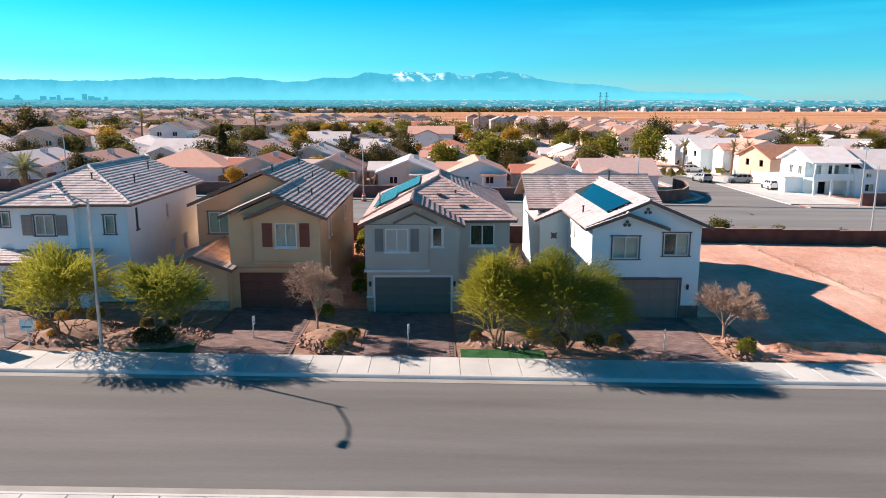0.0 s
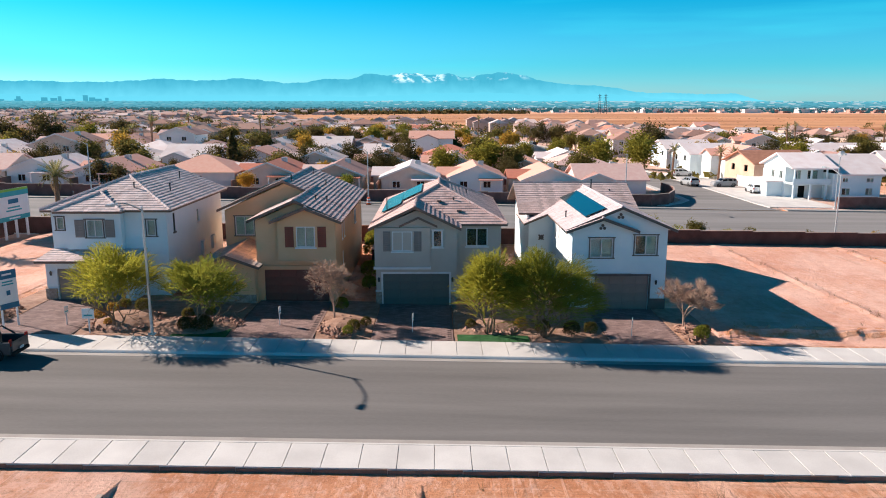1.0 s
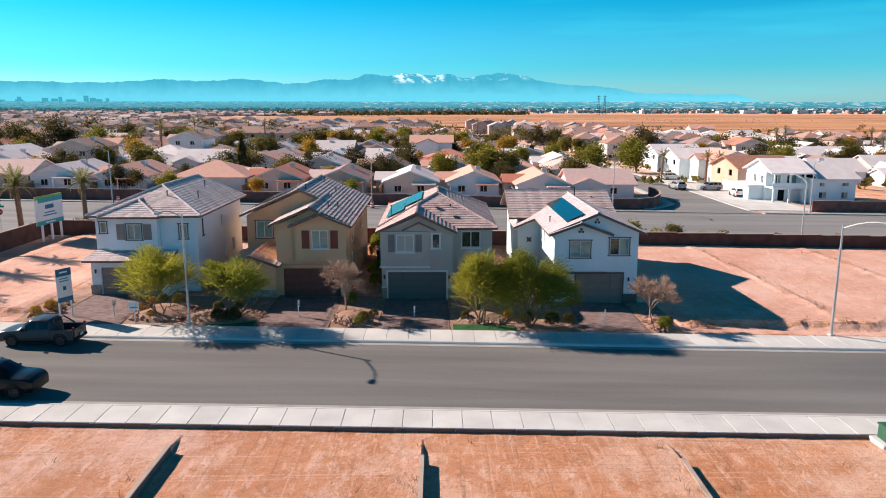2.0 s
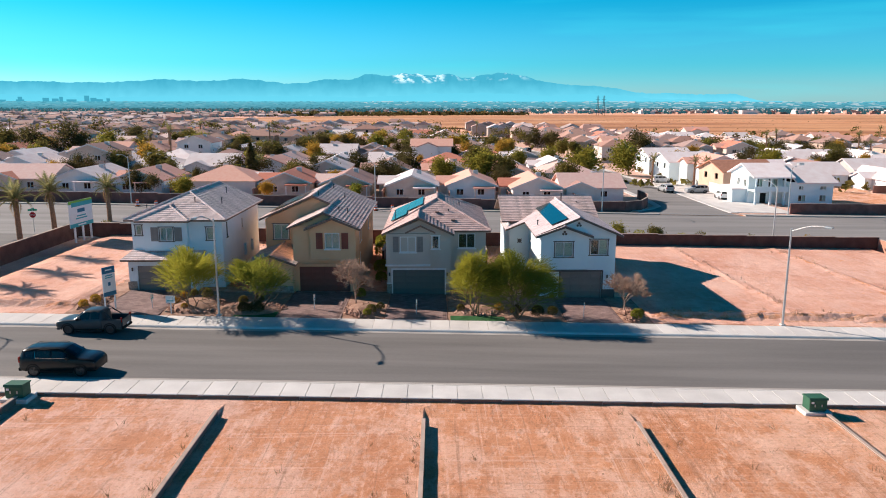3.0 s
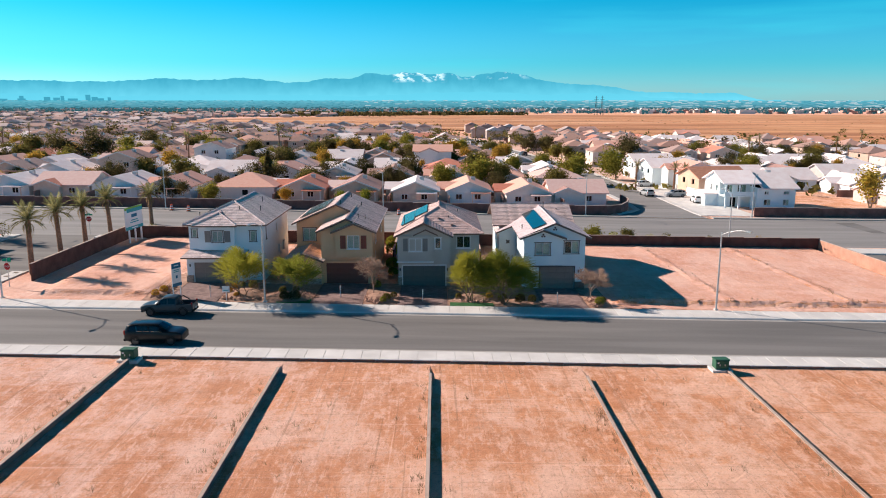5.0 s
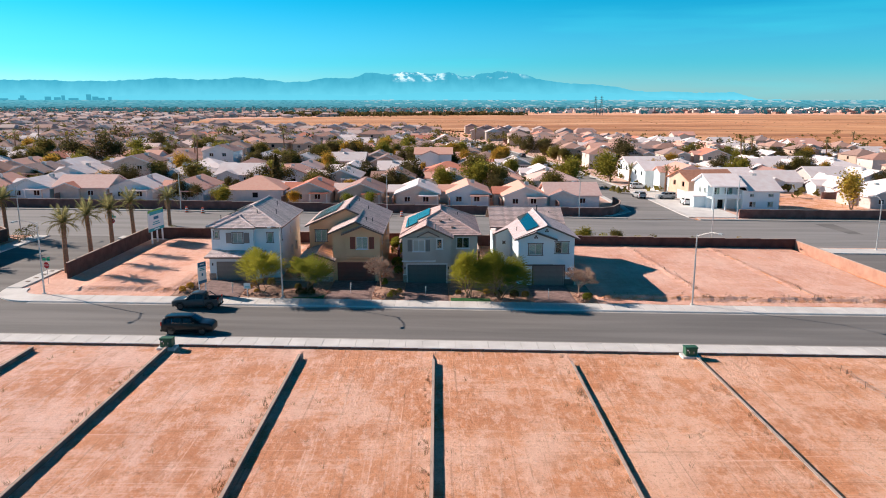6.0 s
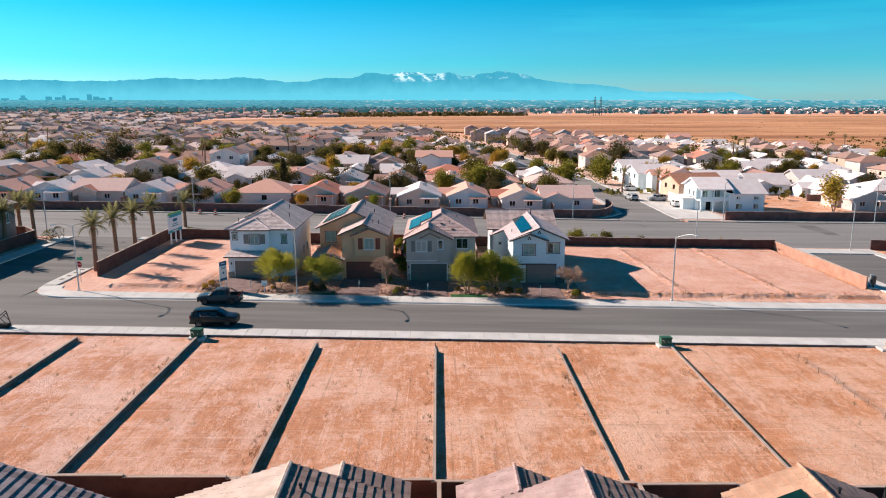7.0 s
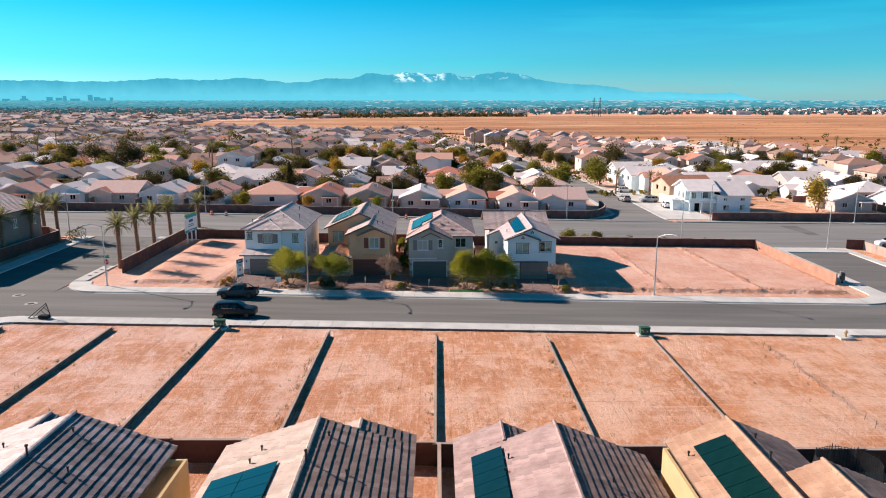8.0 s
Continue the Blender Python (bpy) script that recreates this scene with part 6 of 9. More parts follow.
# ---- street furniture ----
def street_lamp(x, y, height, arm, label, base=0.13):
    """A tapered pole with a curved arm and a flat lantern."""
    t = thing("street_lamp", (x, y, gz(x, y) + base), 0, label, "street lamp", "street lamps")
    part("base", bevelled(-0.2, 0.2, -0.2, 0.2, 0, 0.12, 0.03), CONCRETE, t)
    b = bmesh.new()
    tube(b, [(0, 0, 0.1), (0, 0, height * 0.5), (0, 0, height - 0.1)], [0.10, 0.085, 0.065], 10)
    part("pole", b, METAL, t)
    b = bmesh.new()
    ax, ay = arm
    pts = [(ax * f, ay * f, height - 0.35 + 0.75 * math.sin(f * math.pi * 0.55)) for f in (0, 0.15, 0.35, 0.6, 0.85, 1.0)]
    tube(b, pts, [0.05, 0.045, 0.042, 0.04, 0.038, 0.036], 7)
    part("arm", b, METAL, t)
    d = Vector((ax, ay, 0)).normalized()
    m = Matrix.Translation(pts[-1]) @ Matrix((d, Vector((-d.y, d.x, 0)), Vector((0, 0, 1)))).transposed().to_4x4()
    head = bevelled(-0.05, 0.62, -0.14, 0.14, -0.07, 0.07, 0.04, 2)
    bmesh.ops.transform(head, matrix=m, verts=head.verts)
    hd = part("lantern", head, METAL, t)
    lens = box(bmesh.new(), 0.18, 0.55, -0.1, 0.1, -0.085, -0.072, m)
    part("lens", lens, LAMP_LENS, hd)
    return t


street_lamp(-16.9, 31.85, 8.1, (-0.4, -2.8), "grey steel street lamp with a curved arm on the pavement")
street_lamp(29.3, 31.75, 8.2, (1.4, -2.4), "grey steel street lamp with a curved arm by the bare plot")
street_lamp(-43.5, 31.8, 8.2, (-0.8, -2.4), "grey steel street lamp near the west corner")
street_lamp(-50.7, 96.0, 8.0, (-0.4, -2.4), "grey steel street lamp on the far pavement")
street_lamp(-66.0, 67.0, 8.0, (0.5, 2.4), "grey steel street lamp at the west junction")
street_lamp(44.5, 66.6, 8.0, (-0.4, 2.4), "grey steel street lamp behind the block wall")
street_lamp(70.6, 65.5, 8.0, (0.4, 2.2), "grey steel street lamp at the east junction")
street_lamp(61.0, 96.6, 8.0, (-0.6, -2.2), "grey steel street lamp by the far street mouth")
street_lamp(93.0, 96.0, 8.0, (-0.4, -2.2), "grey steel street lamp on the far pavement")
street_lamp(-9.6, 96.4, 7.5, (-0.6, -2.2), "grey steel street lamp on the far pavement")
street_lamp(29.0, 96.4, 7.5, (-0.6, -2.2), "grey steel street lamp on the far pavement")


def sign_bars(parent, w, rows, z0, z1, at, mat_, seed):
    """Unreadable lines of print as plain bars, one part a line."""
    rng = random.Random(seed)
    for i in range(rows):
        z = z1 - (i + 0.5) * (z1 - z0) / rows
        ln = w * rng.uniform(0.4, 0.85)
        part("print_line", cube(-ln / 2, ln / 2, at - 0.004, at, z - 0.25 * (z1 - z0) / rows, z + 0.25 * (z1 - z0) / rows), mat_, parent)


def billboard():
    t = thing("billboard", (-42.4, 61.9, gz(-42.4, 61.9) + 0.40), 84, "white sales billboard with green and teal bands on three posts", "billboard")
    for x in (-1.3, 0.35, 2.0):
        part("post", bevelled(x - 0.1, x + 0.1, -0.02, 0.18, -0.15, 4.8, 0.015), SIGN_WHITE, t)
    bd = part("board", bevelled(-2.4, 2.35, -0.10, -0.03, 1.75, 4.95, 0.01), SIGN_WHITE, t)
    part("green_band", cube(-2.4, 2.35, -0.112, -0.104, 4.55, 4.95), SIGN_GREEN, bd, "lime green top band")
    part("teal_band", cube(-1.9, 2.35, -0.124, -0.116, 4.2, 4.7), SIGN_TEAL, bd, "teal band")
    part("teal_band", cube(-2.4, 2.35, -0.112, -0.104, 1.75, 2.2), SIGN_TEAL, bd, "teal band")
    part("logo_bar", cube(-0.75, 0.75, -0.112, -0.104, 3.45, 3.9), SIGN_BLUE, bd)
    sign_bars(bd, 3.6, 2, 2.6, 3.2, -0.106, SIGN_TEAL, 3)
    sign_bars(bd, 3.2, 1, 1.82, 2.12, -0.118, SIGN_WHITE, 4)


def lot_sign():
    t = thing("lot_sign", (-26.2, 33.0, gz(-26, 33) + 0.15), 62, "tall white and blue lot sign on posts", "sign")
    for x in (-0.48, 0.48):
        part("post", bevelled(x - 0.05, x + 0.05, -0.03, 0.07, -0.1, 3.6, 0.01), SIGN_WHITE, t)
    bd = part("board", bevelled(-0.6, 0.6, -0.08, -0.035, 1.2, 3.65, 0.01), SIGN_WHITE, t)
    part("blue_band", cube(-0.6, 0.6, -0.092, -0.084, 3.1, 3.65), SIGN_BLUE, bd, "navy top band")
    part("blue_band", cube(-0.6, 0.6, -0.092, -0.084, 1.2, 1.55), SIGN_BLUE, bd, "navy bottom band")
    sign_bars(bd, 1.0, 2, 2.65, 3.0, -0.086, SIGN_TEAL, 5)
    part("logo_bar", cube(-0.12, 0.12, -0.09, -0.084, 2.05, 2.35), SIGN_BLUE, bd)
    sign_bars(bd, 0.8, 1, 3.27, 3.5, -0.094, SIGN_WHITE, 6)


def stake_sign(x, y, turn, wide=0.32, tall=0.5, high=1.25, label="small white plot marker on a stake"):
    t = thing("stake_sign", (x, y, gz(x, y) + 0.12), turn, label, "sign", "plot markers")
    part("stake", bevelled(-0.045, 0.045, -0.02, 0.02, -0.1, high, 0.01), SIGN_WHITE, t)
    bd = part("board", bevelled(-wide / 2, wide / 2, -0.045, -0.022, high - tall, high, 0.008), SIGN_WHITE, t)
    part("print_line", cube(-wide * 0.35, wide * 0.35, -0.052, -0.047, high - tall * 0.75, high - tall * 0.6), SIGN_TEAL, bd)


billboard()
lot_sign()
stake_sign(-9.55, 34.3, 78)
stake_sign(-0.85, 33.3, 78)
stake_sign(13.2, 33.2, 74)
stake_sign(-23.0, 33.6, 70)
stake_sign(-20.95, 32.3, 0, 0.75, 0.65, 1.5, "pale blue and white information sign on a stake")


def stop_sign(x, y, turn):
    t = thing("stop_sign", (x, y, gz(x, y) + 0.1), turn, "red octagonal stop sign with green street blades", "stop sign", "stop signs")
    b = bmesh.new()
    tube(b, [(0, 0.03, -0.1), (0, 0.03, 3.1)], [0.035, 0.035], 6)
    part("post", b, METAL, t)
    b = bmesh.new()
    tube(b, [(0, -0.03, 2.2), (0, -0.01, 2.2)], [0.40, 0.40], 8)
    bmesh.ops.rotate(b, verts=b.verts, cent=(0, 0, 2.2), matrix=Matrix.Rotation(radians(22.5), 3, "Y"))
    plate = part("plate", b, STOP_RED, t)
    txt = bpy.data.curves.new("stop_text", "FONT")
    txt.body, txt.size, txt.align_x, txt.extrude = "STOP", 0.26, "CENTER", 0.002
    o = new("lettering", txt)
    o.matrix_world = pose(0, -0.036, 2.11, 90, 0, 0)
    me = bpy.data.meshes.new_from_object(o.evaluated_get(bpy.context.evaluated_depsgraph_get()))
    bpy.data.objects.remove(o)
    me.materials.append(SIGN_WHITE)
    part("lettering", me, None, plate, place=pose(0, -0.036, 2.11, 90, 0, 0))
    for k, tz in ((0, 2.85), (90, 3.0)):
        part("street_blade", box(bmesh.new(), -0.55, 0.55, -0.012, 0.012, tz - 0.11, tz + 0.11, pose(0, 0.03, 0, 0, 0, k)), ROAD_GREEN, t, "green street name blade")


stop_sign(-45.6, 36.6, -15)
stop_sign(-52.0, 68.6, 10)


def cable_box(x, y, turn):
    t = thing("utility_cabinet", (x, y, gz(x, y)), turn, "green steel utility cabinet on a concrete pad", "utility cabinet", "utility cabinets")
    part("pad", bevelled(-0.8, 0.8, -0.62, 0.62, -0.2, 0.15, 0.03), CONCRETE, t)
    b = part("body", bevelled(-0.52, 0.52, -0.42, 0.42, 0.165, 0.86, 0.03), GREEN_BOX, t)
    lid = bmesh.new()
    prism(lid, [(-0.46, 0.865), (0.46, 0.865), (0.44, 0.94), (-0.42, 0.99)], "x", -0.56, 0.56)
    part("lid", lid, GREEN_BOX, b)
    for x2 in (-0.2, 0.2):
        part("hasp", cube(x2 - 0.03, x2 + 0.03, -0.45, -0.423, 0.45, 0.6), METAL, b)
    part("warning_label", cube(-0.42, -0.26, -0.427, -0.422, 0.64, 0.76), SIGN_WHITE, b)


cable_box(23.2, 14.9, 0)
cable_box(-23.6, 15.0, 0)


def hydrant(x, y):
    t = thing("fire_hydrant", (x, y, gz(x, y) + 0.1), 0, "pale yellow fire hydrant on a concrete pad", "fire hydrant")
    part("pad", bevelled(-0.8, 0.8, -0.6, 0.6, -0.4, 0.06, 0.02), CONCRETE, t)
    b = bmesh.new()
    tube(b, [(0, 0, 0.05), (0, 0, 0.55), (0, 0, 0.7), (0, 0, 0.82)], [0.14, 0.13, 0.15, 0.04], 10)
    part("barrel", b, WALL_YELLOW, t)
    b = bmesh.new()
    cylinder(b, (0, 0, 0.5), 0.07, 0.5, "x", 8)
    part("outlet", b, WALL_YELLOW, t)


hydrant(45.6, 14.9)


def mail_cluster(x, y):
    t = thing("mailbox_cluster", (x, y, gz(x, y) + 0.12), 70, "dark steel cluster mailboxes on a pedestal", "mailbox")
    part("pad", bevelled(-0.9, 0.9, -0.5, 0.5, -0.1, 0.06, 0.02), CONCRETE, t)
    for dx, m_ in ((-0.45, DARK_METAL), (0.45, METAL)):
        p = part("pedestal", cube(dx - 0.12, dx + 0.12, -0.12, 0.12, 0.06, 0.6), m_, t)
        c = part("cabinet", bevelled(dx - 0.38, dx + 0.38, -0.24, 0.24, 0.6, 1.6, 0.02), m_, t)
        for r in range(4):
            part("mail_door", cube(dx - 0.33, dx + 0.33, -0.252, -0.243, 0.65 + r * 0.23, 0.85 + r * 0.23), m_, c)


mail_cluster(59.2, 40.2)


def hoop(x, y, turn):
    """A portable basketball stand tipped over on its frame by the kerb."""
    t = thing("basketball_stand", (x, y, gz(x, y) + 0.15), turn, "dark portable basketball stand tipped on its side by the kerb", "basketball stand")
    part("foot", bevelled(0.0, 1.1, -0.35, 0.35, 0.0, 0.42, 0.08), RUBBER, t)
    b = bmesh.new()
    for p, q in (((-1.25, 0, 0.06), (0.85, 0.1, 1.75)), ((0.85, 0.1, 1.75), (1.25, 0.1, 0.1)), ((-1.25, 0, 0.06), (1.25, 0.1, 0.1))):
        tube(b, [p, q], [0.05, 0.05], 6)
    part("pole", b, DARK_METAL, t)
    b = bmesh.new()
    for p, q in (((-0.9, 0.45, 0.06), (0.7, 0.5, 1.45)), ((0.7, 0.5, 1.45), (0.85, 0.1, 1.75)), ((0.1, 0.25, 0.9), (0.75, 0.25, 0.2)), ((0.45, 0.2, 1.3), (1.1, 0.1, 0.7))):
        tube(b, [p, q], [0.035, 0.035], 5)
    part("backboard_frame", b, DARK_METAL, t)


hoop(-44.4, 16.9, 0)


def traffic_drum(x, y):
    t = thing("traffic_drum", (x, y, gz(x, y) + 0.005), 0, "orange and white striped traffic drum on the road", "traffic drum", "traffic drums")
    part("base", bevelled(-0.35, 0.35, -0.35, 0.35, 0, 0.08, 0.03), RUBBER, t)
    for k in range(5):
        b = bmesh.new()
        tube(b, [(0, 0, 0.08 + k * 0.2), (0, 0, 0.275 + k * 0.2)], [0.29 - 0.015 * k, 0.28 - 0.015 * k], 12)
        part("band", b, SIGN_WHITE if k % 2 else ORANGE, t)


for x, y in ((-48.8, 93.8), (-45.4, 93.0), (-9.3, 93.6), (-6.5, 93.0)):
    traffic_drum(x, y)


def manhole(x, y):
    t = thing("manhole_cover", (x, y, gz(x, y)), 0, "round pale manhole cover set in the asphalt", "manhole cover", "manhole covers")
    b = bmesh.new()
    cylinder(b, (0, 0, 0.0), 0.75, 0.03, "z", 24)
    part("collar", b, DUSTY_CONCRETE, t)
    b = bmesh.new()
    cylinder(b, (0, 0, 0.012), 0.38, 0.02, "z", 20)
    part("lid", b, DARK_METAL, t)


for x, y in ((-52.5, 27.0), (-48.9, 23.3), (66, 24)):
    manhole(x, y)


def trampoline(x, y):
    t = thing("trampoline", (x, y, gz(x, y)), 0, "round backyard trampoline with a dark net enclosure", "trampoline")
    n, r = 8, 2.0
    b = bmesh.new()
    cylinder(b, (0, 0, 0.85), r, 0.03, "z", 24)
    part("mat", b, RUBBER, t)
    for k in range(n):
        a = k * math.tau / n
        b = bmesh.new()
        c, s_ = math.cos(a), math.sin(a)
        tube(b, [(r * c, r * s_, 0), (r * 1.03 * c, r * 1.03 * s_, 1.6), (r * 0.98 * c, r * 0.98 * s_, 2.75)], [0.035, 0.035, 0.03], 6)
        part("post", b, DARK_METAL, t)
    net = bmesh.new()
    m_, rows = 64, 14
    for k in range(m_):
        a = k * math.tau / m_
        sag = 0.22 * (1 - abs(((k * n / m_) % 1.0) * 2 - 1))
        tube(net, [(r * 0.97 * math.cos(a), r * 0.97 * math.sin(a), 0.9), (r * 0.97 * math.cos(a), r * 0.97 * math.sin(a), 2.7 - sag)], [0.022, 0.022], 3)
    for j in range(rows):
        z = 0.95 + j * 0.12
        for k in range(m_):
            a, a2 = k * math.tau / m_, (k + 1) * math.tau / m_
            tube(net, [(r * 0.97 * math.cos(a), r * 0.97 * math.sin(a), z), (r * 0.97 * math.cos(a2), r * 0.97 * math.sin(a2), z)], [0.022, 0.022], 3)
    nt = part("net", net, DARK_METAL, t)
    nt["kind"] = "stuff"


trampoline(27.0, -18.2)
tagged(sheet("lawn", steps(26, 36, 1), steps(-27, -21, 1), lambda x, y: gz(x, y) + 0.08, TURF, 0.1), "green turf in a back yard", "lawn", "", "structure")


def loose_stones(name, x0, x1, y0, y1, count, seed, label):
    """Pebbles and clods strewn over bare soil."""
    rng_ = random.Random(seed)
    verts, faces = [], []
    for _ in range(count):
        x, y = rng_.uniform(x0, x1), rng_.uniform(y0, y1)
        if noise.noise((x * 0.25, y * 0.25, seed)) < rng_.uniform(-0.5, 0.35):
            continue
        r = 0.02 + 0.055 * rng_.random() ** 4
        z, k = ground_height(x, y), len(verts)
        a = rng_.uniform(0, math.tau)
        for j in range(4):
            verts.append((x + r * rng_.uniform(0.7, 1.3) * math.cos(a + j * math.pi / 2), y + r * rng_.uniform(0.7, 1.3) * math.sin(a + j * math.pi / 2), z - 0.02))
        verts.append((x + r * rng_.uniform(-0.4, 0.4), y + r * rng_.uniform(-0.4, 0.4), z + r * rng_.uniform(0.15, 0.55)))
        faces += [(k, k + 1, k + 4), (k + 1, k + 2, k + 4), (k + 2, k + 3, k + 4), (k + 3, k, k + 4)]
    me = bpy.data.meshes.new(name)
    me.from_pydata(verts, [], faces)
    me.materials.append(SOIL_STONE)
    return tagged(new(name, me), label, "stones", "", "stuff")


SOIL_STONE = material("soil_stone", (0.55, 0.27, 0.16), (0.84, 0.58, 0.46), 0.8, 0.95, 0.3, 8, island=0.35, where="World")
loose_stones("loose_stones", -46, 60, -14.5, 15.2, 34000, 1, "loose stones and clods on the bare plots")
loose_stones("loose_stones", 19, 57, 33.0, 64, 5000, 2, "loose stones on the graded plots beside the houses")
loose_stones("loose_stones", -44, -29.5, 33.0, 64, 2500, 3, "loose stones on the corner plot")


def tree_well(x, y):
    t = thing("tree_well", (x, y, gz(x, y) + 0.152), 0, "empty square planting pit in the pavement", "planting pit", "planting pits")
    part("soil", cube(-0.2, 0.2, -0.2, 0.2, 0.0, 0.012), BARK, t)
    b = bmesh.new()
    for xa, xb, ya, yb in ((-0.25, 0.25, -0.25, -0.202), (-0.25, 0.25, 0.202, 0.25), (-0.25, -0.202, -0.201, 0.201), (0.202, 0.25, -0.201, 0.201)):
        box(b, xa, xb, ya, yb, 0.0, 0.02)
    part("edging", b, DARK_TRIM, t)


for y in (37.2, 39.0, 40.8, 42.6):
    tree_well(-48.35, y)


def stake_fence(x, y0, y1):
    """Thin stakes with sagging wire along a ridge of turned soil."""
    t = thing("wire_fence", (0, 0, 0), 0, "low broken wire fence on a ridge of turned soil", "fence")
    rng_ = random.Random(9)
    y, last = y0, None
    wire = bmesh.new()
    while y < y1:
        px, z = x + rng_.uniform(-0.15, 0.15), ground_height(x, y)
        lean = (rng_.uniform(-0.12, 0.12), rng_.uniform(-0.12, 0.12))
        top = Vector((px + lean[0], y + lean[1], z + rng_.uniform(0.45, 0.75)))
        part("stake", tube(bmesh.new(), [(px, y, z - 0.15), top], [0.02, 0.015], 5), BARK, t)
        if last is not None:
            for f in (0.95, 0.55):
                a, b = last * 1, top * 1
                a.z, b.z = a.z - (1 - f) * 0.6, b.z - (1 - f) * 0.6
                tube(wire, [a, (a + b) / 2 - Vector((0, 0, 0.12)), b], [0.008] * 3, 3)
        last = top
        y += rng_.uniform(1.6, 2.6)
    part("wire", wire, METAL, t)


stake_fence(35.2, -8.0, 12.5)


def dry_weeds(name, spots_, seed, label):
    """Sparse dry stalks."""
    rng_ = random.Random(seed)
    bm = bmesh.new()
    for x, y in spots_:
        z = ground_height(x, y)
        for _ in range(7):
            d = Vector((rng_.gauss(0, 0.16), rng_.gauss(0, 0.16), rng_.uniform(0.15, 0.5)))
            p = Vector((x + rng_.gauss(0, 0.08), y + rng_.gauss(0, 0.08), z - 0.02))
            o = Vector((rng_.uniform(0.006, 0.014), 0.004, 0))
            bm.faces.new([bm.verts.new(q) for q in (p - o, p + o, p + d)])
    return tagged(part(name, bm, DRY_FROND), label, "weeds", "", "stuff")


rng = random.Random(21)
weed_spots = [(wx - abs(rng.gauss(0.35, 0.25)) - 0.12, rng.uniform(-14, 11)) for wx in LOT_X for _ in range(60) if rng.random() < 0.8]
weed_spots += [(rng.gauss(35.2, 0.5), rng.uniform(-12, 13)) for _ in range(30)] + [(rng.uniform(-46, 60), rng.uniform(-14, 14.5)) for _ in range(160)]
dry_weeds("dry_weeds", weed_spots, 4, "sparse dry weeds along the low plot walls")
dry_weeds("dry_weeds", [(rng.gauss(31.0 - 0.06 * (y - 49), 0.4), y) for y in [rng.uniform(36, 62) for _ in range(28)]] + [(rng.gauss(44.0 - 0.06 * (y - 49), 0.4), y) for y in [rng.uniform(36, 62) for _ in range(28)]] + [(rng.uniform(19.5, 57), rng.gauss(34.3, 0.5)) for _ in range(60)], 5, "dry weeds along the ridges of the graded plots")


# ---- vehicles ----
def loft(bm, rings, soft=0.0):
    """Joins closed rings of equal length, with caps."""
    vs = [[bm.verts.new(p) for p in r] for r in rings]
    n = len(vs[0])
    for a, b in zip(vs, vs[1:]):
        for k in range(n):
            bm.faces.new((a[k], a[(k + 1) % n], b[(k + 1) % n], b[k]))
    bm.faces.new(vs[0][::-1])
    bm.faces.new(vs[-1])
    bmesh.ops.recalc_face_normals(bm, faces=bm.faces[:])
    if soft:
        sharp = [e for e in bm.edges if len(e.link_faces) == 2 and e.calc_face_angle() > 0.3]
        bmesh.ops.bevel(bm, geom=sharp, offset=soft, segments=2, affect="EDGES", clamp_overlap=True)
    return bm


def wheels(car, xs_, hw, r, rim_m=None):
    tb = bmesh.new()
    prof = [(r - 0.1, -0.12), (r - 0.02, -0.12), (r, -0.08), (r, 0.08), (r - 0.02, 0.12), (r - 0.1, 0.12)]
    rings = []
    for k in range(24):
        a = k * math.tau / 24
        rings.append([tb.verts.new((q * math.cos(a), w, q * math.sin(a))) for q, w in prof])
    for k in range(24):
        p, q = rings[k], rings[(k + 1) % 24]
        for i in range(6):
            tb.faces.new((p[i], p[(i + 1) % 6], q[(i + 1) % 6], q[i]))
    tyre = mesh_of("tyre", tb, RUBBER)
    rb = bmesh.new()
    cylinder(rb, (0, 0.0, 0), r - 0.095, 0.18, "y", 20)
    for k in range(5):
        box(rb, 0.05, r - 0.1, -0.115, -0.09, -0.03, 0.03, Matrix.Rotation(k * math.tau / 5, 4, "Y"))
        box(rb, 0.05, r - 0.1, 0.09, 0.115, -0.03, 0.03, Matrix.Rotation(k * math.tau / 5, 4, "Y"))
    rim = mesh_of("rim", rb, rim_m or METAL)
    for x in xs_:
        for s in (-1, 1):
            w = part("wheel", tyre, None, car, place=Matrix.Translation((x, s * (hw - 0.1), r)))
            part("rim", rim, None, w)
            arch = bmesh.new()
            pts = [(x + (r + 0.07) * math.cos(a), s * (hw + 0.012), r + (r + 0.07) * math.sin(a)) for a in [math.pi * i / 10 for i in range(11)]]
            tube(arch, pts, [0.035] * 11, 5)
            part("wheel_arch", arch, RUBBER, car)


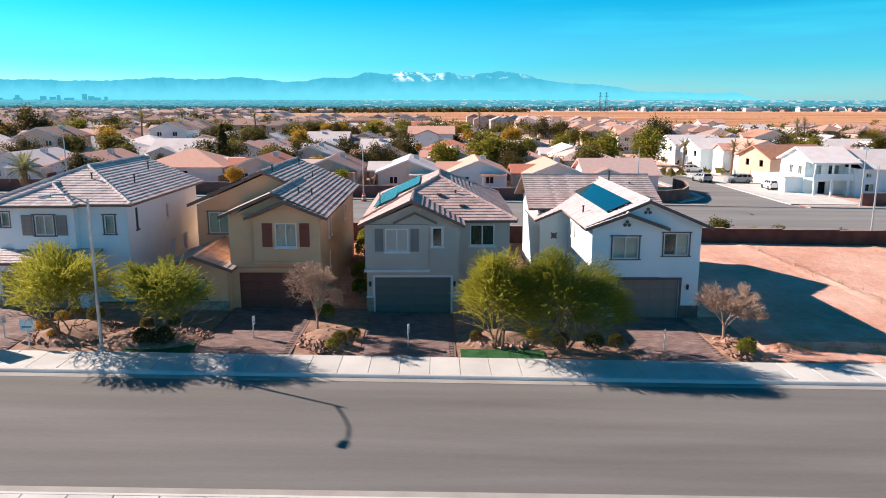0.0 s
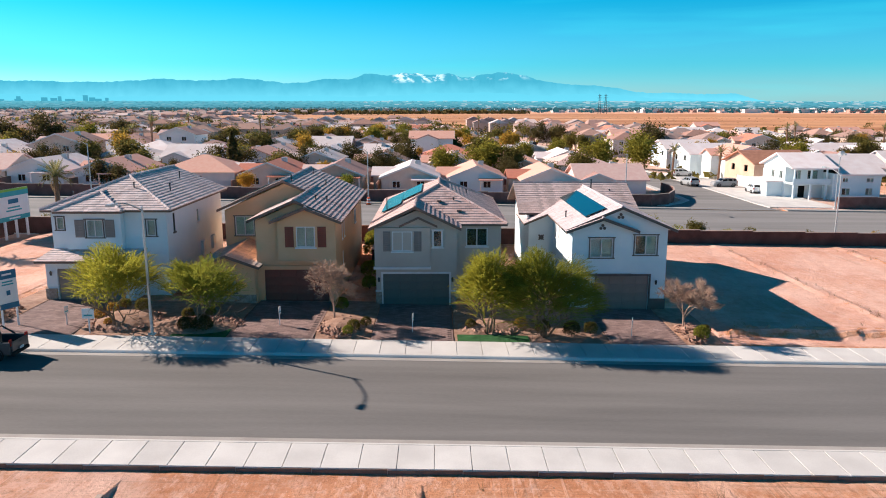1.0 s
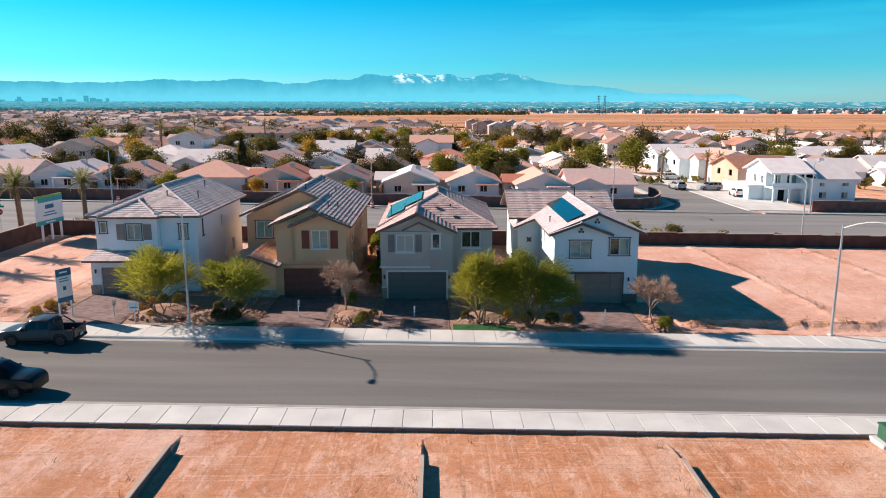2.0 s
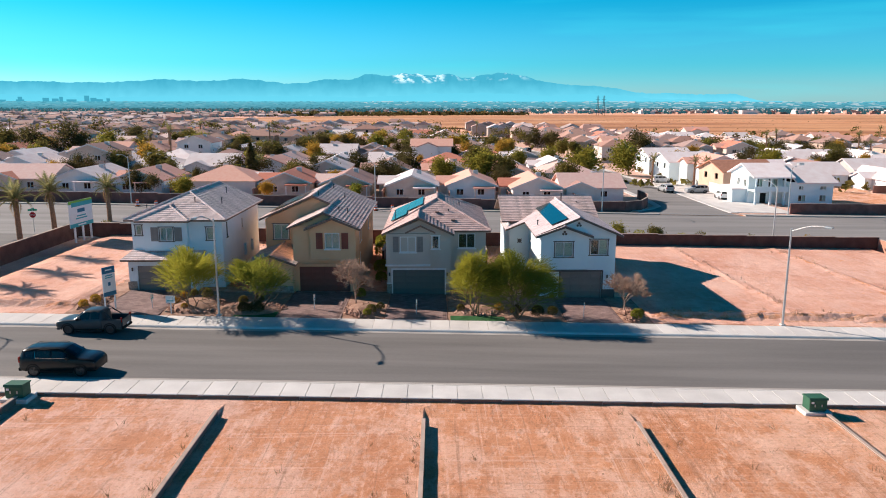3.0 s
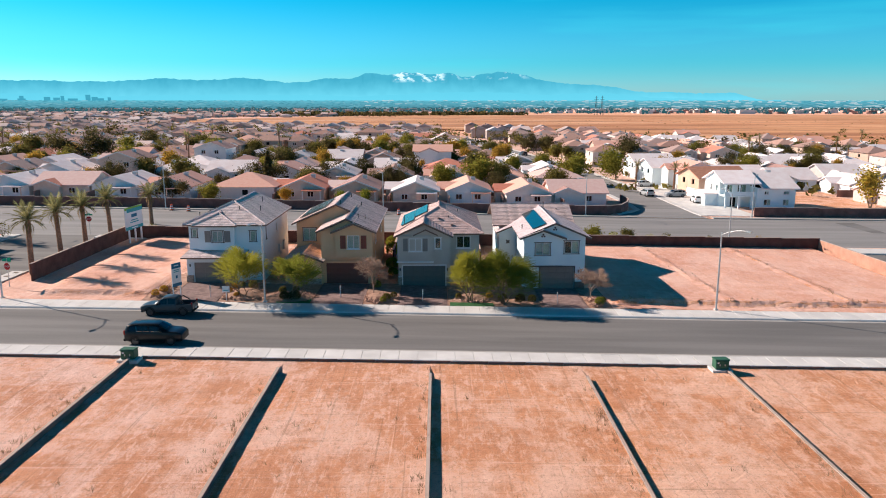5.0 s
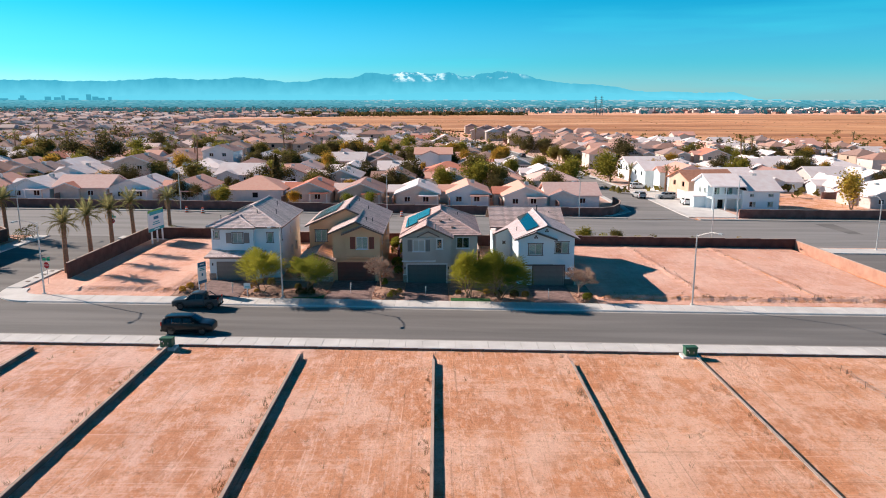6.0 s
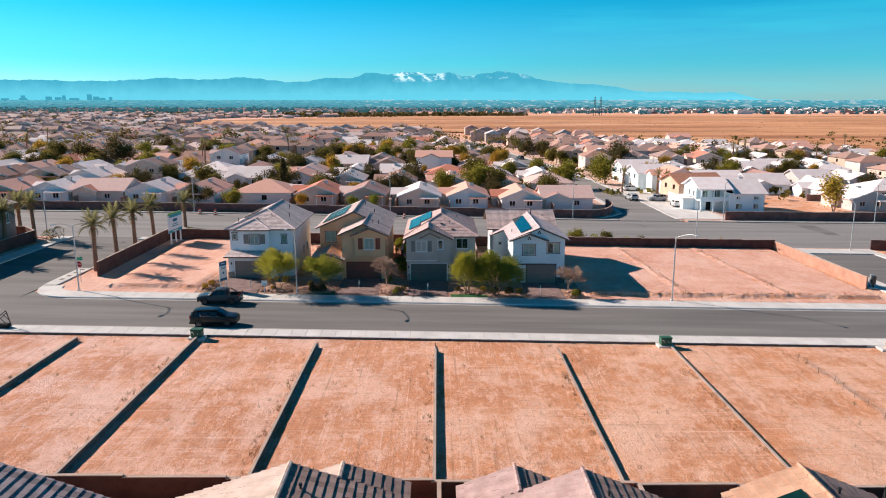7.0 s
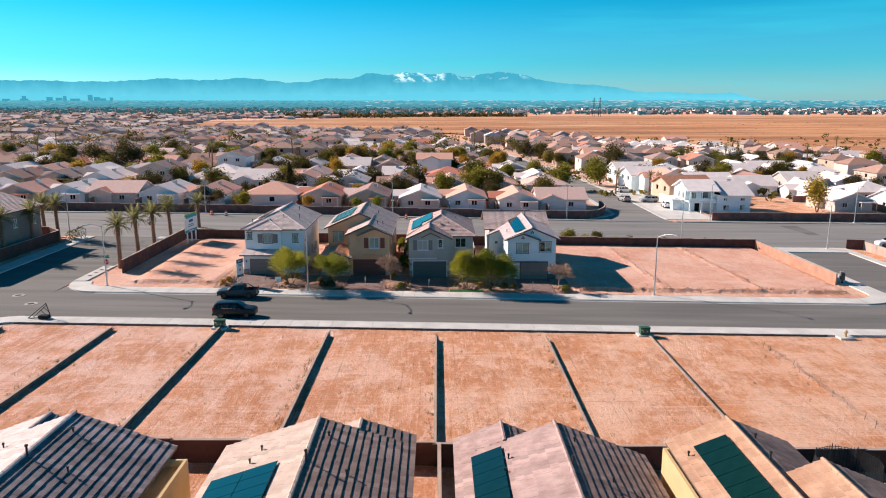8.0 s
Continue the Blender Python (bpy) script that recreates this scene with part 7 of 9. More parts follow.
def lights_and_trim(car, front, back, hw, zl, paint, grille=True):
    for s in (-1, 1):
        part("headlight", bevelled(front - 0.16, front + 0.01, s * (hw - 0.28) - 0.2, s * (hw - 0.28) + 0.2, zl - 0.07, zl + 0.08, 0.03), LAMP_LENS, car)
        part("tail_light", bevelled(back - 0.02, back + 0.1, s * (hw - 0.12) - 0.1, s * (hw - 0.12) + 0.1, zl + 0.05, zl + 0.42, 0.03), RED_LENS, car)
        part("door_handle", cube(-0.35, -0.15, s * (hw + 0.005) - 0.02, s * (hw + 0.005) + 0.02, 0.93, 0.97), paint, car)
        part("sill", bevelled(-1.0, 1.0, s * hw - 0.05, s * hw + 0.05, 0.24, 0.34, 0.02), RUBBER, car)
    if grille:
        g = part("grille", bevelled(front - 0.03, front + 0.04, -0.48, 0.48, 0.5, zl + 0.05, 0.02), DARK_METAL, car)
        for k in range(3):
            part("grille_bar", cube(front + 0.035, front + 0.055, -0.46, 0.46, 0.55 + k * 0.1, 0.575 + k * 0.1), CHROME, g)
    part("front_bumper", bevelled(front - 0.2, front + 0.08, -hw + 0.1, hw - 0.1, 0.32, 0.5, 0.05), paint, car)
    part("rear_bumper", bevelled(back - 0.1, back + 0.15, -hw + 0.08, hw - 0.08, 0.34, 0.55, 0.05), RUBBER if grille else paint, car)
    part("number_plate", cube(back - 0.11, back - 0.1, -0.2, 0.2, 0.58, 0.72), SIGN_WHITE, car)


def car_shell(rows):
    """Samples of (x, half width, sill, belt, roof, roof half width) along a car, evened out for a smooth skin."""
    out, x = [], rows[0][0]
    while x < rows[-1][0] - 1e-6:
        for p, q in zip(rows, rows[1:]):
            if p[0] <= x < q[0]:
                f = (x - p[0]) / (q[0] - p[0])
                out.append([u + (v - u) * f for u, v in zip(p, q)])
        x += 0.07
    out.append(list(rows[-1]))
    for _ in range(2):
        out = [out[0]] + [[b[0]] + [(u + 2 * v + w) / 4 for u, v, w in zip(a[1:], b[1:], c[1:])] for a, b, c in zip(out, out[1:], out[2:])] + [out[-1]]
    return out


def half_ring(x, hw, z0, belt, roof, rw):
    """Points of one side from the sill up to the middle of the roof."""
    soft = min(1.0, (roof - belt) / 0.4)
    return [Vector(p) for p in ((x, hw * 0.82, z0), (x, hw * 0.98, z0 + 0.08), (x, hw * 1.005, z0 + 0.45 * (belt - z0)), (x, hw * 0.99, belt - 0.07), (x, hw * 0.955, belt), (x, rw + 0.05, roof - 0.10 * soft - 0.01), (x, rw - 0.05, roof - 0.02), (x, rw * 0.5, roof + 0.012))]


def mirrored(p):
    return Vector((p.x, -p.y, p.z))


def shell_body(car, shell, paint):
    rings = []
    for q in shell:
        h = half_ring(*q)
        rings.append(h + [mirrored(p) for p in h[::-1]])
    return part("body", loft(bmesh.new(), rings), paint, car, smooth=True)


def side_window(car, shell, xa, xb, label="dark tinted side window"):
    for side in (1, -1):
        rings = []
        for q in shell:
            if xa <= q[0] <= xb and q[4] - q[3] > 0.12:
                h = half_ring(*q)
                lo, hi = h[4].lerp(h[5], 0.10), h[4].lerp(h[5], 0.93)
                ring = [p + Vector((0, d, 0.002)) for p, d in ((lo, 0.010), (hi, 0.010), (hi, -0.012), (lo, -0.012))]
                rings.append(ring if side > 0 else [mirrored(p) for p in ring])
        part("side_window", loft(bmesh.new(), rings), CAR_GLASS, car, label)


def sloped_glass(car, shell, xa, xb, name):
    """Windscreen or rear window following the skin."""
    rings = []
    for q in shell:
        if xa <= q[0] <= xb:
            h = half_ring(*q)
            over = [h[5].lerp(h[6], 0.3), h[6], h[7], mirrored(h[7]), mirrored(h[6]), mirrored(h[5].lerp(h[6], 0.3))]
            rings.append([p + Vector((0, 0, 0.012)) for p in over] + [p - Vector((0, 0, 0.01)) for p in over[::-1]])
    return part(name, loft(bmesh.new(), rings), CAR_GLASS, car, "dark raked glass")


def suv(x, y, turn, paint, label, group=""):
    car = thing("suv", (x, y, gz(x, y) + 0.003), turn, label, "car", group)
    shell = car_shell(((-2.42, 0.80, 0.48, 1.02, 1.10, 0.64), (-2.34, 0.91, 0.36, 1.16, 1.44, 0.70), (-2.16, 0.955, 0.32, 1.22, 1.68, 0.72), (-1.9, 0.97, 0.29, 1.23, 1.74, 0.73), (-1.0, 0.98, 0.26, 1.22, 1.79, 0.75), (0.0, 0.98, 0.25, 1.20, 1.78, 0.75), (0.35, 0.98, 0.25, 1.19, 1.74, 0.74),
                       (0.80, 0.975, 0.25, 1.18, 1.50, 0.72), (1.20, 0.97, 0.26, 1.16, 1.24, 0.72), (1.4, 0.965, 0.27, 1.14, 1.19, 0.74), (1.95, 0.955, 0.28, 1.09, 1.14, 0.74), (2.28, 0.91, 0.32, 0.99, 1.04, 0.68), (2.42, 0.78, 0.42, 0.84, 0.90, 0.55)))
    shell_body(car, shell, paint)
    for xa, xb in ((-1.98, -1.38), (-1.30, -0.36), (-0.28, 0.68)):
        side_window(car, shell, xa, xb)
    sloped_glass(car, shell, 0.42, 1.14, "windscreen")
    sloped_glass(car, shell, -2.35, -2.12, "rear_window")
    wheels(car, (-1.47, 1.46), 0.97, 0.38, DARK_RIM)
    lights_and_trim(car, 2.33, -2.40, 0.93, 0.86, paint)
    for side in (-1, 1):
        part("mirror", bevelled(0.62, 0.82, side * 1.05 - 0.1, side * 1.05 + 0.1, 1.15, 1.31, 0.04), paint, car)
        r = bmesh.new()
        tube(r, [(-1.9, side * 0.66, 1.72), (-1.75, side * 0.66, 1.81), (0.0, side * 0.66, 1.82), (0.15, side * 0.66, 1.76)], [0.02] * 4, 5)
        part("roof_rail", r, DARK_METAL, car)
        tr = bmesh.new()
        tube(tr, [(-1.30, side * 0.95, 1.235), (0.70, side * 0.95, 1.20)], [0.009, 0.009], 4)
        tube(tr, [(-1.30, side * 0.95, 1.235), (-1.36, side * 0.83, 1.63)], [0.009, 0.009], 4)
        part("window_trim", tr, CHROME, car)
    w = bmesh.new()
    tube(w, [(-2.42, -0.3, 1.3), (-2.33, 0.25, 1.42)], [0.015, 0.01], 4)
    part("rear_wiper", w, RUBBER, car)
    return car


def pickup(x, y, turn, paint, label):
    car = thing("pickup_truck", (x, y, gz(x, y) + 0.003), turn, label, "truck")
    shell = car_shell(((-0.98, 0.90, 0.36, 1.10, 1.60, 0.66), (-0.9, 0.92, 0.35, 1.12, 1.73, 0.68), (-0.3, 0.925, 0.34, 1.12, 1.79, 0.69), (0.35, 0.925, 0.34, 1.10, 1.74, 0.68), (0.76, 0.92, 0.34, 1.09, 1.47, 0.67), (1.12, 0.92, 0.34, 1.08, 1.17, 0.67), (1.32, 0.92, 0.36, 1.07, 1.12, 0.70),
                       (1.95, 0.91, 0.38, 1.04, 1.08, 0.70), (2.3, 0.87, 0.42, 0.96, 1.0, 0.64), (2.48, 0.74, 0.50, 0.86, 0.90, 0.52)))
    shell_body(car, shell, paint)
    for xa, xb in ((-0.85, -0.18), (-0.10, 0.66)):
        side_window(car, shell, xa, xb)
    sloped_glass(car, shell, 0.42, 1.10, "windscreen")
    part("bed_floor", bevelled(-2.42, -0.99, -0.86, 0.86, 0.42, 0.66, 0.02), RUBBER, car, "dark empty cargo bed")
    for side in (-1, 1):
        sb = bmesh.new()
        lo, hi = sorted((side * 0.79, side * 0.915))
        prism(sb, [(lo, 0.44), (hi, 0.44), (hi + 0.02 * side, 0.82), (hi, 1.10), (lo, 1.14)], "x", -2.43, -0.99)
        bmesh.ops.bevel(sb, geom=sb.edges[:], offset=0.018, segments=1, affect="EDGES")
        part("bed_side", sb, paint, car)
    tg = part("tailgate", bevelled(-2.50, -2.43, -0.79, 0.79, 0.57, 1.12, 0.03), paint, car)
    part("tailgate_handle", cube(-2.515, -2.50, -0.12, 0.12, 0.96, 1.03), DARK_METAL, tg)
    wheels(car, (-1.58, 1.55), 0.92, 0.39, DARK_RIM)
    lights_and_trim(car, 2.40, -2.46, 0.88, 0.85, paint)
    for side in (-1, 1):
        part("mirror", bevelled(0.66, 0.82, side * 1.02 - 0.11, side * 1.02 + 0.11, 1.08, 1.27, 0.04), RUBBER, car)
    bar = bmesh.new()
    tube(bar, [(-1.75, -0.84, 1.14), (-1.15, -0.66, 1.64), (-1.15, 0.66, 1.64), (-1.75, 0.84, 1.14)], [0.05] * 4, 6)
    part("roll_bar", bar, DARK_METAL, car)
    return car


pickup(-25.1, 27.75, 180, GREY_PAINT, "grey pickup truck parked at the kerb")
suv(-23.1, 19.35, 0, BLACK_PAINT, "black sport utility vehicle parked at the kerb")
c0 = suv(56.3, 127.6, 186, CAR_PAINTS, "pale car parked on a far driveway", "cars on far driveways")
for x, y, turn in ((55.3, 149.0, 12), (50.1, 129.0, 97), (58.0, 118.0, 84), (42.6, 178, 90), (41.8, 205, 92), (40.8, 240, 100), (36.6, 262, 105), (20, 150, 0), (79, 140, 30), (84.0, 68.8, 178)):
    copy_thing(c0, pose(x, y, gz(x, y) + 0.01, 0, 0, turn))


# ---- the far neighbourhood ----
def far_house(w, d, eave, slope, style, roof_m, wall_m, label):
    """A suburban house seen from afar: walls with windows, tiled gable roof, patio cover, roof cooler."""
    h = thing("house", (0, 0, -50), 0, label, "house", "far houses")
    b = bmesh.new()
    hw, hd = w / 2, d / 2
    holes = [(-hw * 0.62, -hw * 0.62 + 1.3, eave - 1.75, eave - 0.6), (hw * 0.25, hw * 0.25 + 1.3, eave - 1.75, eave - 0.6)]
    if eave > 4:
        holes += [(-hw * 0.62, -hw * 0.62 + 1.3, 1.0, 2.1), (hw * 0.2, hw * 0.2 + 1.8, 0.1, 2.1)]
    wall_panel(b, "y", -hd, -hw, hw, -0.3, eave, holes)
    wall_panel(b, "y", hd, -hw, hw, -0.3, eave, out=1)
    wall_panel(b, "x", -hw, -hd + 0.2, hd - 0.2, -0.3, eave, [(-1, 0.2, eave - 1.7, eave - 0.6)], out=-1)
    wall_panel(b, "x", hw, -hd + 0.2, hd - 0.2, -0.3, eave, out=1)
    o = 0.5
    top = eave + slope * hw
    r = bmesh.new()
    trim = bmesh.new()

    def chevron(xa, xb, ev, y):
        """White boards along a gable that faces the yard."""
        xm, tp = (xa + xb) / 2, ev + slope * (xb - xa) / 2
        prism(trim, [(xa, ev - 0.12), (xm, tp - 0.12), (xb, ev - 0.12), (xb, ev + 0.16), (xm, tp + 0.16), (xa, ev + 0.16)], "y", y - 0.03, y + 0.02)
    if style == "gable":
        for yy in (-hd, hd - 0.2):
            prism(b, [(-hw, eave), (hw, eave), (0, top)], "y", yy, yy + 0.2)
        prism(r, [(-hw - o, eave - slope * o), (0, top), (hw + o, eave - slope * o), (hw + o, eave - slope * o + 0.2), (0, top + 0.2), (-hw - o, eave - slope * o + 0.2)], "y", -hd - o, hd + o)
        chevron(-hw - o, hw + o, eave - slope * o + 0.05, -hd - o)
        # lower wing to one side
        q = 2.7
        r2 = bmesh.new()
        prism(r2, [(-q - o + 1.0, eave - slope * o - 0.1), (1.0, eave + slope * q - 0.1), (q + o + 1.0, eave - slope * o - 0.1), (q + o + 1.0, eave - slope * o + 0.1), (1.0, eave + slope * q + 0.1), (-q - o + 1.0, eave - slope * o + 0.1)], "x", -hw - 2.2, 0)
        part("wing_roof", r2, roof_m, h)
        box(b, -hw - 1.8, -hw - 0.003, 1.0 - q, 1.0 + q, -0.3, eave - 0.15)
        prism(b, [(1.0 - q, eave - 0.14), (1.0 + q, eave - 0.14), (1.0, eave + slope * q - 0.14)], "x", -hw - 1.8, -hw - 1.6)
    elif style == "cross":
        prism(b, [(-hd, eave), (hd, eave), (0, eave + slope * hd)], "x", -hw, -hw + 0.2)
        prism(b, [(-hd, eave), (hd, eave), (0, eave + slope * hd)], "x", hw - 0.2, hw)
        tc = eave + slope * hd
        prism(r, [(-hd - o, eave - slope * o), (0, tc), (hd + o, eave - slope * o), (hd + o, eave - slope * o + 0.2), (0, tc + 0.2), (-hd - o, eave - slope * o + 0.2)], "x", -hw - o, hw + o)
        q = hw * 0.45
        r2 = bmesh.new()
        prism(r2, [(-2 * q - o, eave - slope * o), (-q, eave + slope * q), (o, eave - slope * o), (o, eave - slope * o + 0.2), (-q, eave + slope * q + 0.2), (-2 * q - o, eave - slope * o + 0.2)], "y", -hd - 1.4, 0)
        part("front_roof", r2, roof_m, h)
        chevron(-2 * q - o, o, eave - slope * o + 0.05, -hd - 1.4)
        prism(b, [(-2 * q, eave - 0.1), (0, eave - 0.1), (-q, eave + slope * q)], "y", -hd - 0.9, -hd - 0.7)
        box(b, -2 * q, 0, -hd - 0.9, -hd - 0.003, -0.3, eave - 0.1)
    else:
        k = min(hw, hd)
        z1 = eave + slope * (k + o)
        ex, ey = hw + o, hd + o
        rx, ry = ex - (k + o), ey - (k + o)
        v = [r.verts.new(c) for c in ((-ex, -ey, eave), (ex, -ey, eave), (ex, ey, eave), (-ex, ey, eave), (-rx, -ry, z1), (rx + 0.01, -ry, z1), (rx + 0.01, ry + 0.01, z1), (-rx, ry + 0.01, z1))]
        for f in ((0, 1, 5, 4), (1, 2, 6, 5), (2, 3, 7, 6), (3, 0, 4, 7), (4, 5, 6, 7), (3, 2, 1, 0)):
            r.faces.new([v[i] for i in f])
        q = hw * 0.36
        r2 = bmesh.new()
        prism(r2, [(-q - o + 2, eave - slope * o), (2, eave + slope * q), (q + o + 2, eave - slope * o), (q + o + 2, eave - slope * o + 0.18), (2, eave + slope * q + 0.18), (-q - o + 2, eave - slope * o + 0.18)], "y", -hd - 1.5, 0)
        part("front_roof", r2, roof_m, h)
        prism(b, [(2 - q, eave - 0.1), (2 + q, eave - 0.1), (2, eave + slope * q)], "y", -hd - 1.0, -hd - 0.8)
        box(b, 2 - q, 2 + q, -hd - 1.0, -hd - 0.8, eave - 0.7, eave - 0.1)
        for xc in (2 - q, 2 + q - 0.3):
            box(b, xc, xc + 0.3, -hd - 1.0, -hd - 0.7, -0.3, eave - 0.7)
        chevron(2 - q - o, 2 + q + o, eave - slope * o + 0.05, -hd - 1.5)
    part("wall", b, wall_m, h)
    part("rake_trim", trim, TRIM, h)
    part("roof", r, roof_m, h)
    part("room", cube(-hw + 0.5, hw - 0.5, -hd + 0.6, hd - 0.5, 0, eave - 0.2), UNLIT_ROOM, h)
    for u0, u1, z0, z1_ in holes:
        f = bmesh.new()
        for ua, ub, za, zb in ((u0, u1, z0, z0 + 0.07), (u0, u1, z1_ - 0.07, z1_), (u0, u0 + 0.07, z0 + 0.07, z1_ - 0.07), (u1 - 0.07, u1, z0 + 0.07, z1_ - 0.07), ((u0 + u1) / 2 - 0.04, (u0 + u1) / 2 + 0.04, z0 + 0.07, z1_ - 0.07)):
            box(f, ua, ub, -hd - 0.05, -hd + 0.05, za, zb)
        wi = part("window", f, TRIM, h)
        part("pane", cube(u0 + 0.07, u1 - 0.07, -hd + 0.02, -hd + 0.04, z0 + 0.07, z1_ - 0.07), CAR_GLASS, wi)
    if style == "gable" and eave < 4:
        pc = bmesh.new()
        box(pc, 0.3, hw * 0.95, -hd - 2.6, -hd - 0.01, eave - 0.28, eave - 0.12)
        pr = part("patio_cover", pc, roof_m, h)
        for x in (0.5, hw * 0.95 - 0.2):
            part("patio_post", cube(x, x + 0.16, -hd - 2.5, -hd - 2.34, -0.3, eave - 0.283), wall_m, pr)
    zc = (eave + slope * hw * 0.8) if style == "gable" else eave + slope * min(hw, hd) * 0.8
    part("roof_cooler", bevelled(hw * 0.15, hw * 0.15 + 0.95, 0.5, 1.4, zc - 0.6, zc + 0.75, 0.05), METAL, h)
    return h


STYLES = [far_house(9.0, 14, 2.75, 0.40, "gable", FAR_ROOF, FAR_WALL, "single-storey stucco house with a gabled tile roof"),
          far_house(11.5, 11, 2.75, 0.39, "cross", FAR_ROOF, FAR_WALL, "single-storey stucco house with crossing tile gables"),
          far_house(12, 13, 2.75, 0.39, "hip", FAR_ROOF, FAR_WALL, "single-storey stucco house with a hipped tile roof"),
          far_house(9.5, 12, 5.4, 0.38, "gable", FAR_ROOF, FAR_WALL, "two-storey stucco house with a gabled tile roof"),
          far_house(9.2, 14, 2.75, 0.39, "gable", WHITE_ROOF, FAR_WALL, "single-storey stucco house with a whitish gabled roof"),
          far_house(12, 12, 2.75, 0.38, "hip", WHITE_ROOF, FAR_WALL, "single-storey stucco house with a whitish hipped roof"),
          far_house(9.5, 12, 5.4, 0.40, "hip", MAUVE_ROOF, DIM_WALL, "two-storey tan house with a mauve tile roof"),
          far_house(11, 12, 2.75, 0.40, "cross", WHITE_ROOF, FAR_WALL, "single-storey stucco house with whitish crossing gables"),
          far_house(11, 12, 2.75, 0.40, "hip", MAUVE_ROOF, DIM_WALL, "single-storey tan house with a mauve hipped roof"),
          far_house(9.4, 13, 2.75, 0.40, "gable", MAUVE_ROOF, DIM_WALL, "single-storey tan house with a mauve gabled roof")]


def street_x(y):
    """The middle of the far street at a distance."""
    for (xa, ya, _), (xb, yb, _) in zip(FAR_ST, FAR_ST[1:]):
        if ya <= y <= yb:
            return xa + (xb - xa) * (y - ya) / (yb - ya)
    return 12.0 if y > 400 else 49.5


spots = []
# the first row behind the far wall, house by house
for x, y, turn, st in ((-110, 115, 0, 4), (-98.5, 114, 0, 0), (-87.5, 115, 0, 4), (-76.5, 114, 0, 1), (-65.5, 115, 0, 4), (-54.5, 115, 0, 0), (-39.5, 115, 90, 2), (-27.2, 115, 0, 0), (-16.1, 115, 0, 0), (-3.8, 114, 0, 4), (7.3, 116, 0, 0), (19.4, 114, 0, 0), (30.2, 115, 0, 1),
                       (66, 145, 0, 3), (80, 150, 90, 4), (103, 121, 0, 4), (117, 116, 0, 7), (93, 151, 0, 7), (105, 140, 0, 4), (120, 138, 0, 5)):
    spots.append((x, y, turn, st))
rng = random.Random(11)
y = 146.0
row = 0
while y < 640:
    x = -0.66 * (y + 75)
    while x < 0.66 * (y + 75):
        step = rng.uniform(12.4, 14.6)
        px_, py_ = x + rng.uniform(-0.6, 0.6), y + rng.uniform(-1.5, 1.5)
        x += step
        if py_ > desert_edge(px_) - 8 or (py_ < 160 and px_ > 55):
            continue
        if abs(px_ - street_x(py_)) < 13.5:
            continue
        if 54 < px_ < 72 and py_ < 175:
            continue
        right = px_ > street_x(py_)
        if right and px_ < 100 and py_ > 215:
            st = rng.choice((6, 6, 6, 3))
        elif right:
            st = rng.choice((4, 5, 7, 4, 5, 3, 6, 0))
        else:
            st = rng.choice((0, 1, 2, 4, 5, 7, 0, 2, 3, 4, 9)) if py_ < 210 else rng.choice((0, 1, 2, 6, 8, 9, 8, 9, 4))
        spots.append((px_, py_, rng.choice((0, 0, 90, 180, 0)) + rng.uniform(-2, 2), st))
    y += 19.5 if row % 2 == 0 else 31.0
    row += 1
spots.sort(key=lambda s: s[0] ** 2 * 0.3 + (s[1]) ** 2)
for x, y, turn, st in spots[:290]:
    copy_thing(STYLES[st], pose(x, y, gz(x, y) + 0.05, 0, 0, turn))
yard_bm = bmesh.new()
for x, y, turn, st in spots[:290]:
    if abs(x + 6.9 - street_x(y)) > 12 and not (52 < x < 80 and y < 180):
        z = gz(x, y)
        box(yard_bm, x + 6.8, x + 7.0, y - 9.5, y + 9.5, z - 0.3, z + 1.75)
        box(yard_bm, x - 6.6, x + 6.79, y + 10.2, y + 10.4, z - 0.3, z + 1.75)
tagged(part("yard_walls", yard_bm, material("yard_block", (0.20, 0.115, 0.095), (0.30, 0.18, 0.15), 0.5, 0.95, 0.3, 12, where="World")), "reddish block walls between the far back yards", "wall", "", "structure")
# the rest, past counting
def distant_houses(name, places, wall_m, roof_m, label):
    wb, rb_ = bmesh.new(), bmesh.new()
    for x, y, turn, st in places:
        w, d, e = ((5.5, 6.5, 2.8) if st not in (3, 6) else (4.8, 6.0, 5.3))
        m = pose(x, y, gz(x, y), 0, 0, turn)
        box(wb, -w, w, -d, d, -0.5, e, m)
        t = e + 2.1
        vs = [rb_.verts.new(m @ Vector(c)) for c in ((-w - 0.5, -d - 0.5, e), (w + 0.5, -d - 0.5, e), (w + 0.5, d + 0.5, e), (-w - 0.5, d + 0.5, e), (0, -d * 0.8, t), (0, d * 0.8, t))]
        for f in ((0, 1, 4), (1, 2, 5, 4), (2, 3, 5), (3, 0, 4, 5)):
            rb_.faces.new([vs[i] for i in f])
        if st % 2:
            box(rb_, 1.0, 2.0, 0, 1.0, e + 0.8, t + 0.3, m)
    o = tagged(part(name, wb, wall_m), label, "houses", "", "stuff")
    part("roofs", rb_, roof_m, o)


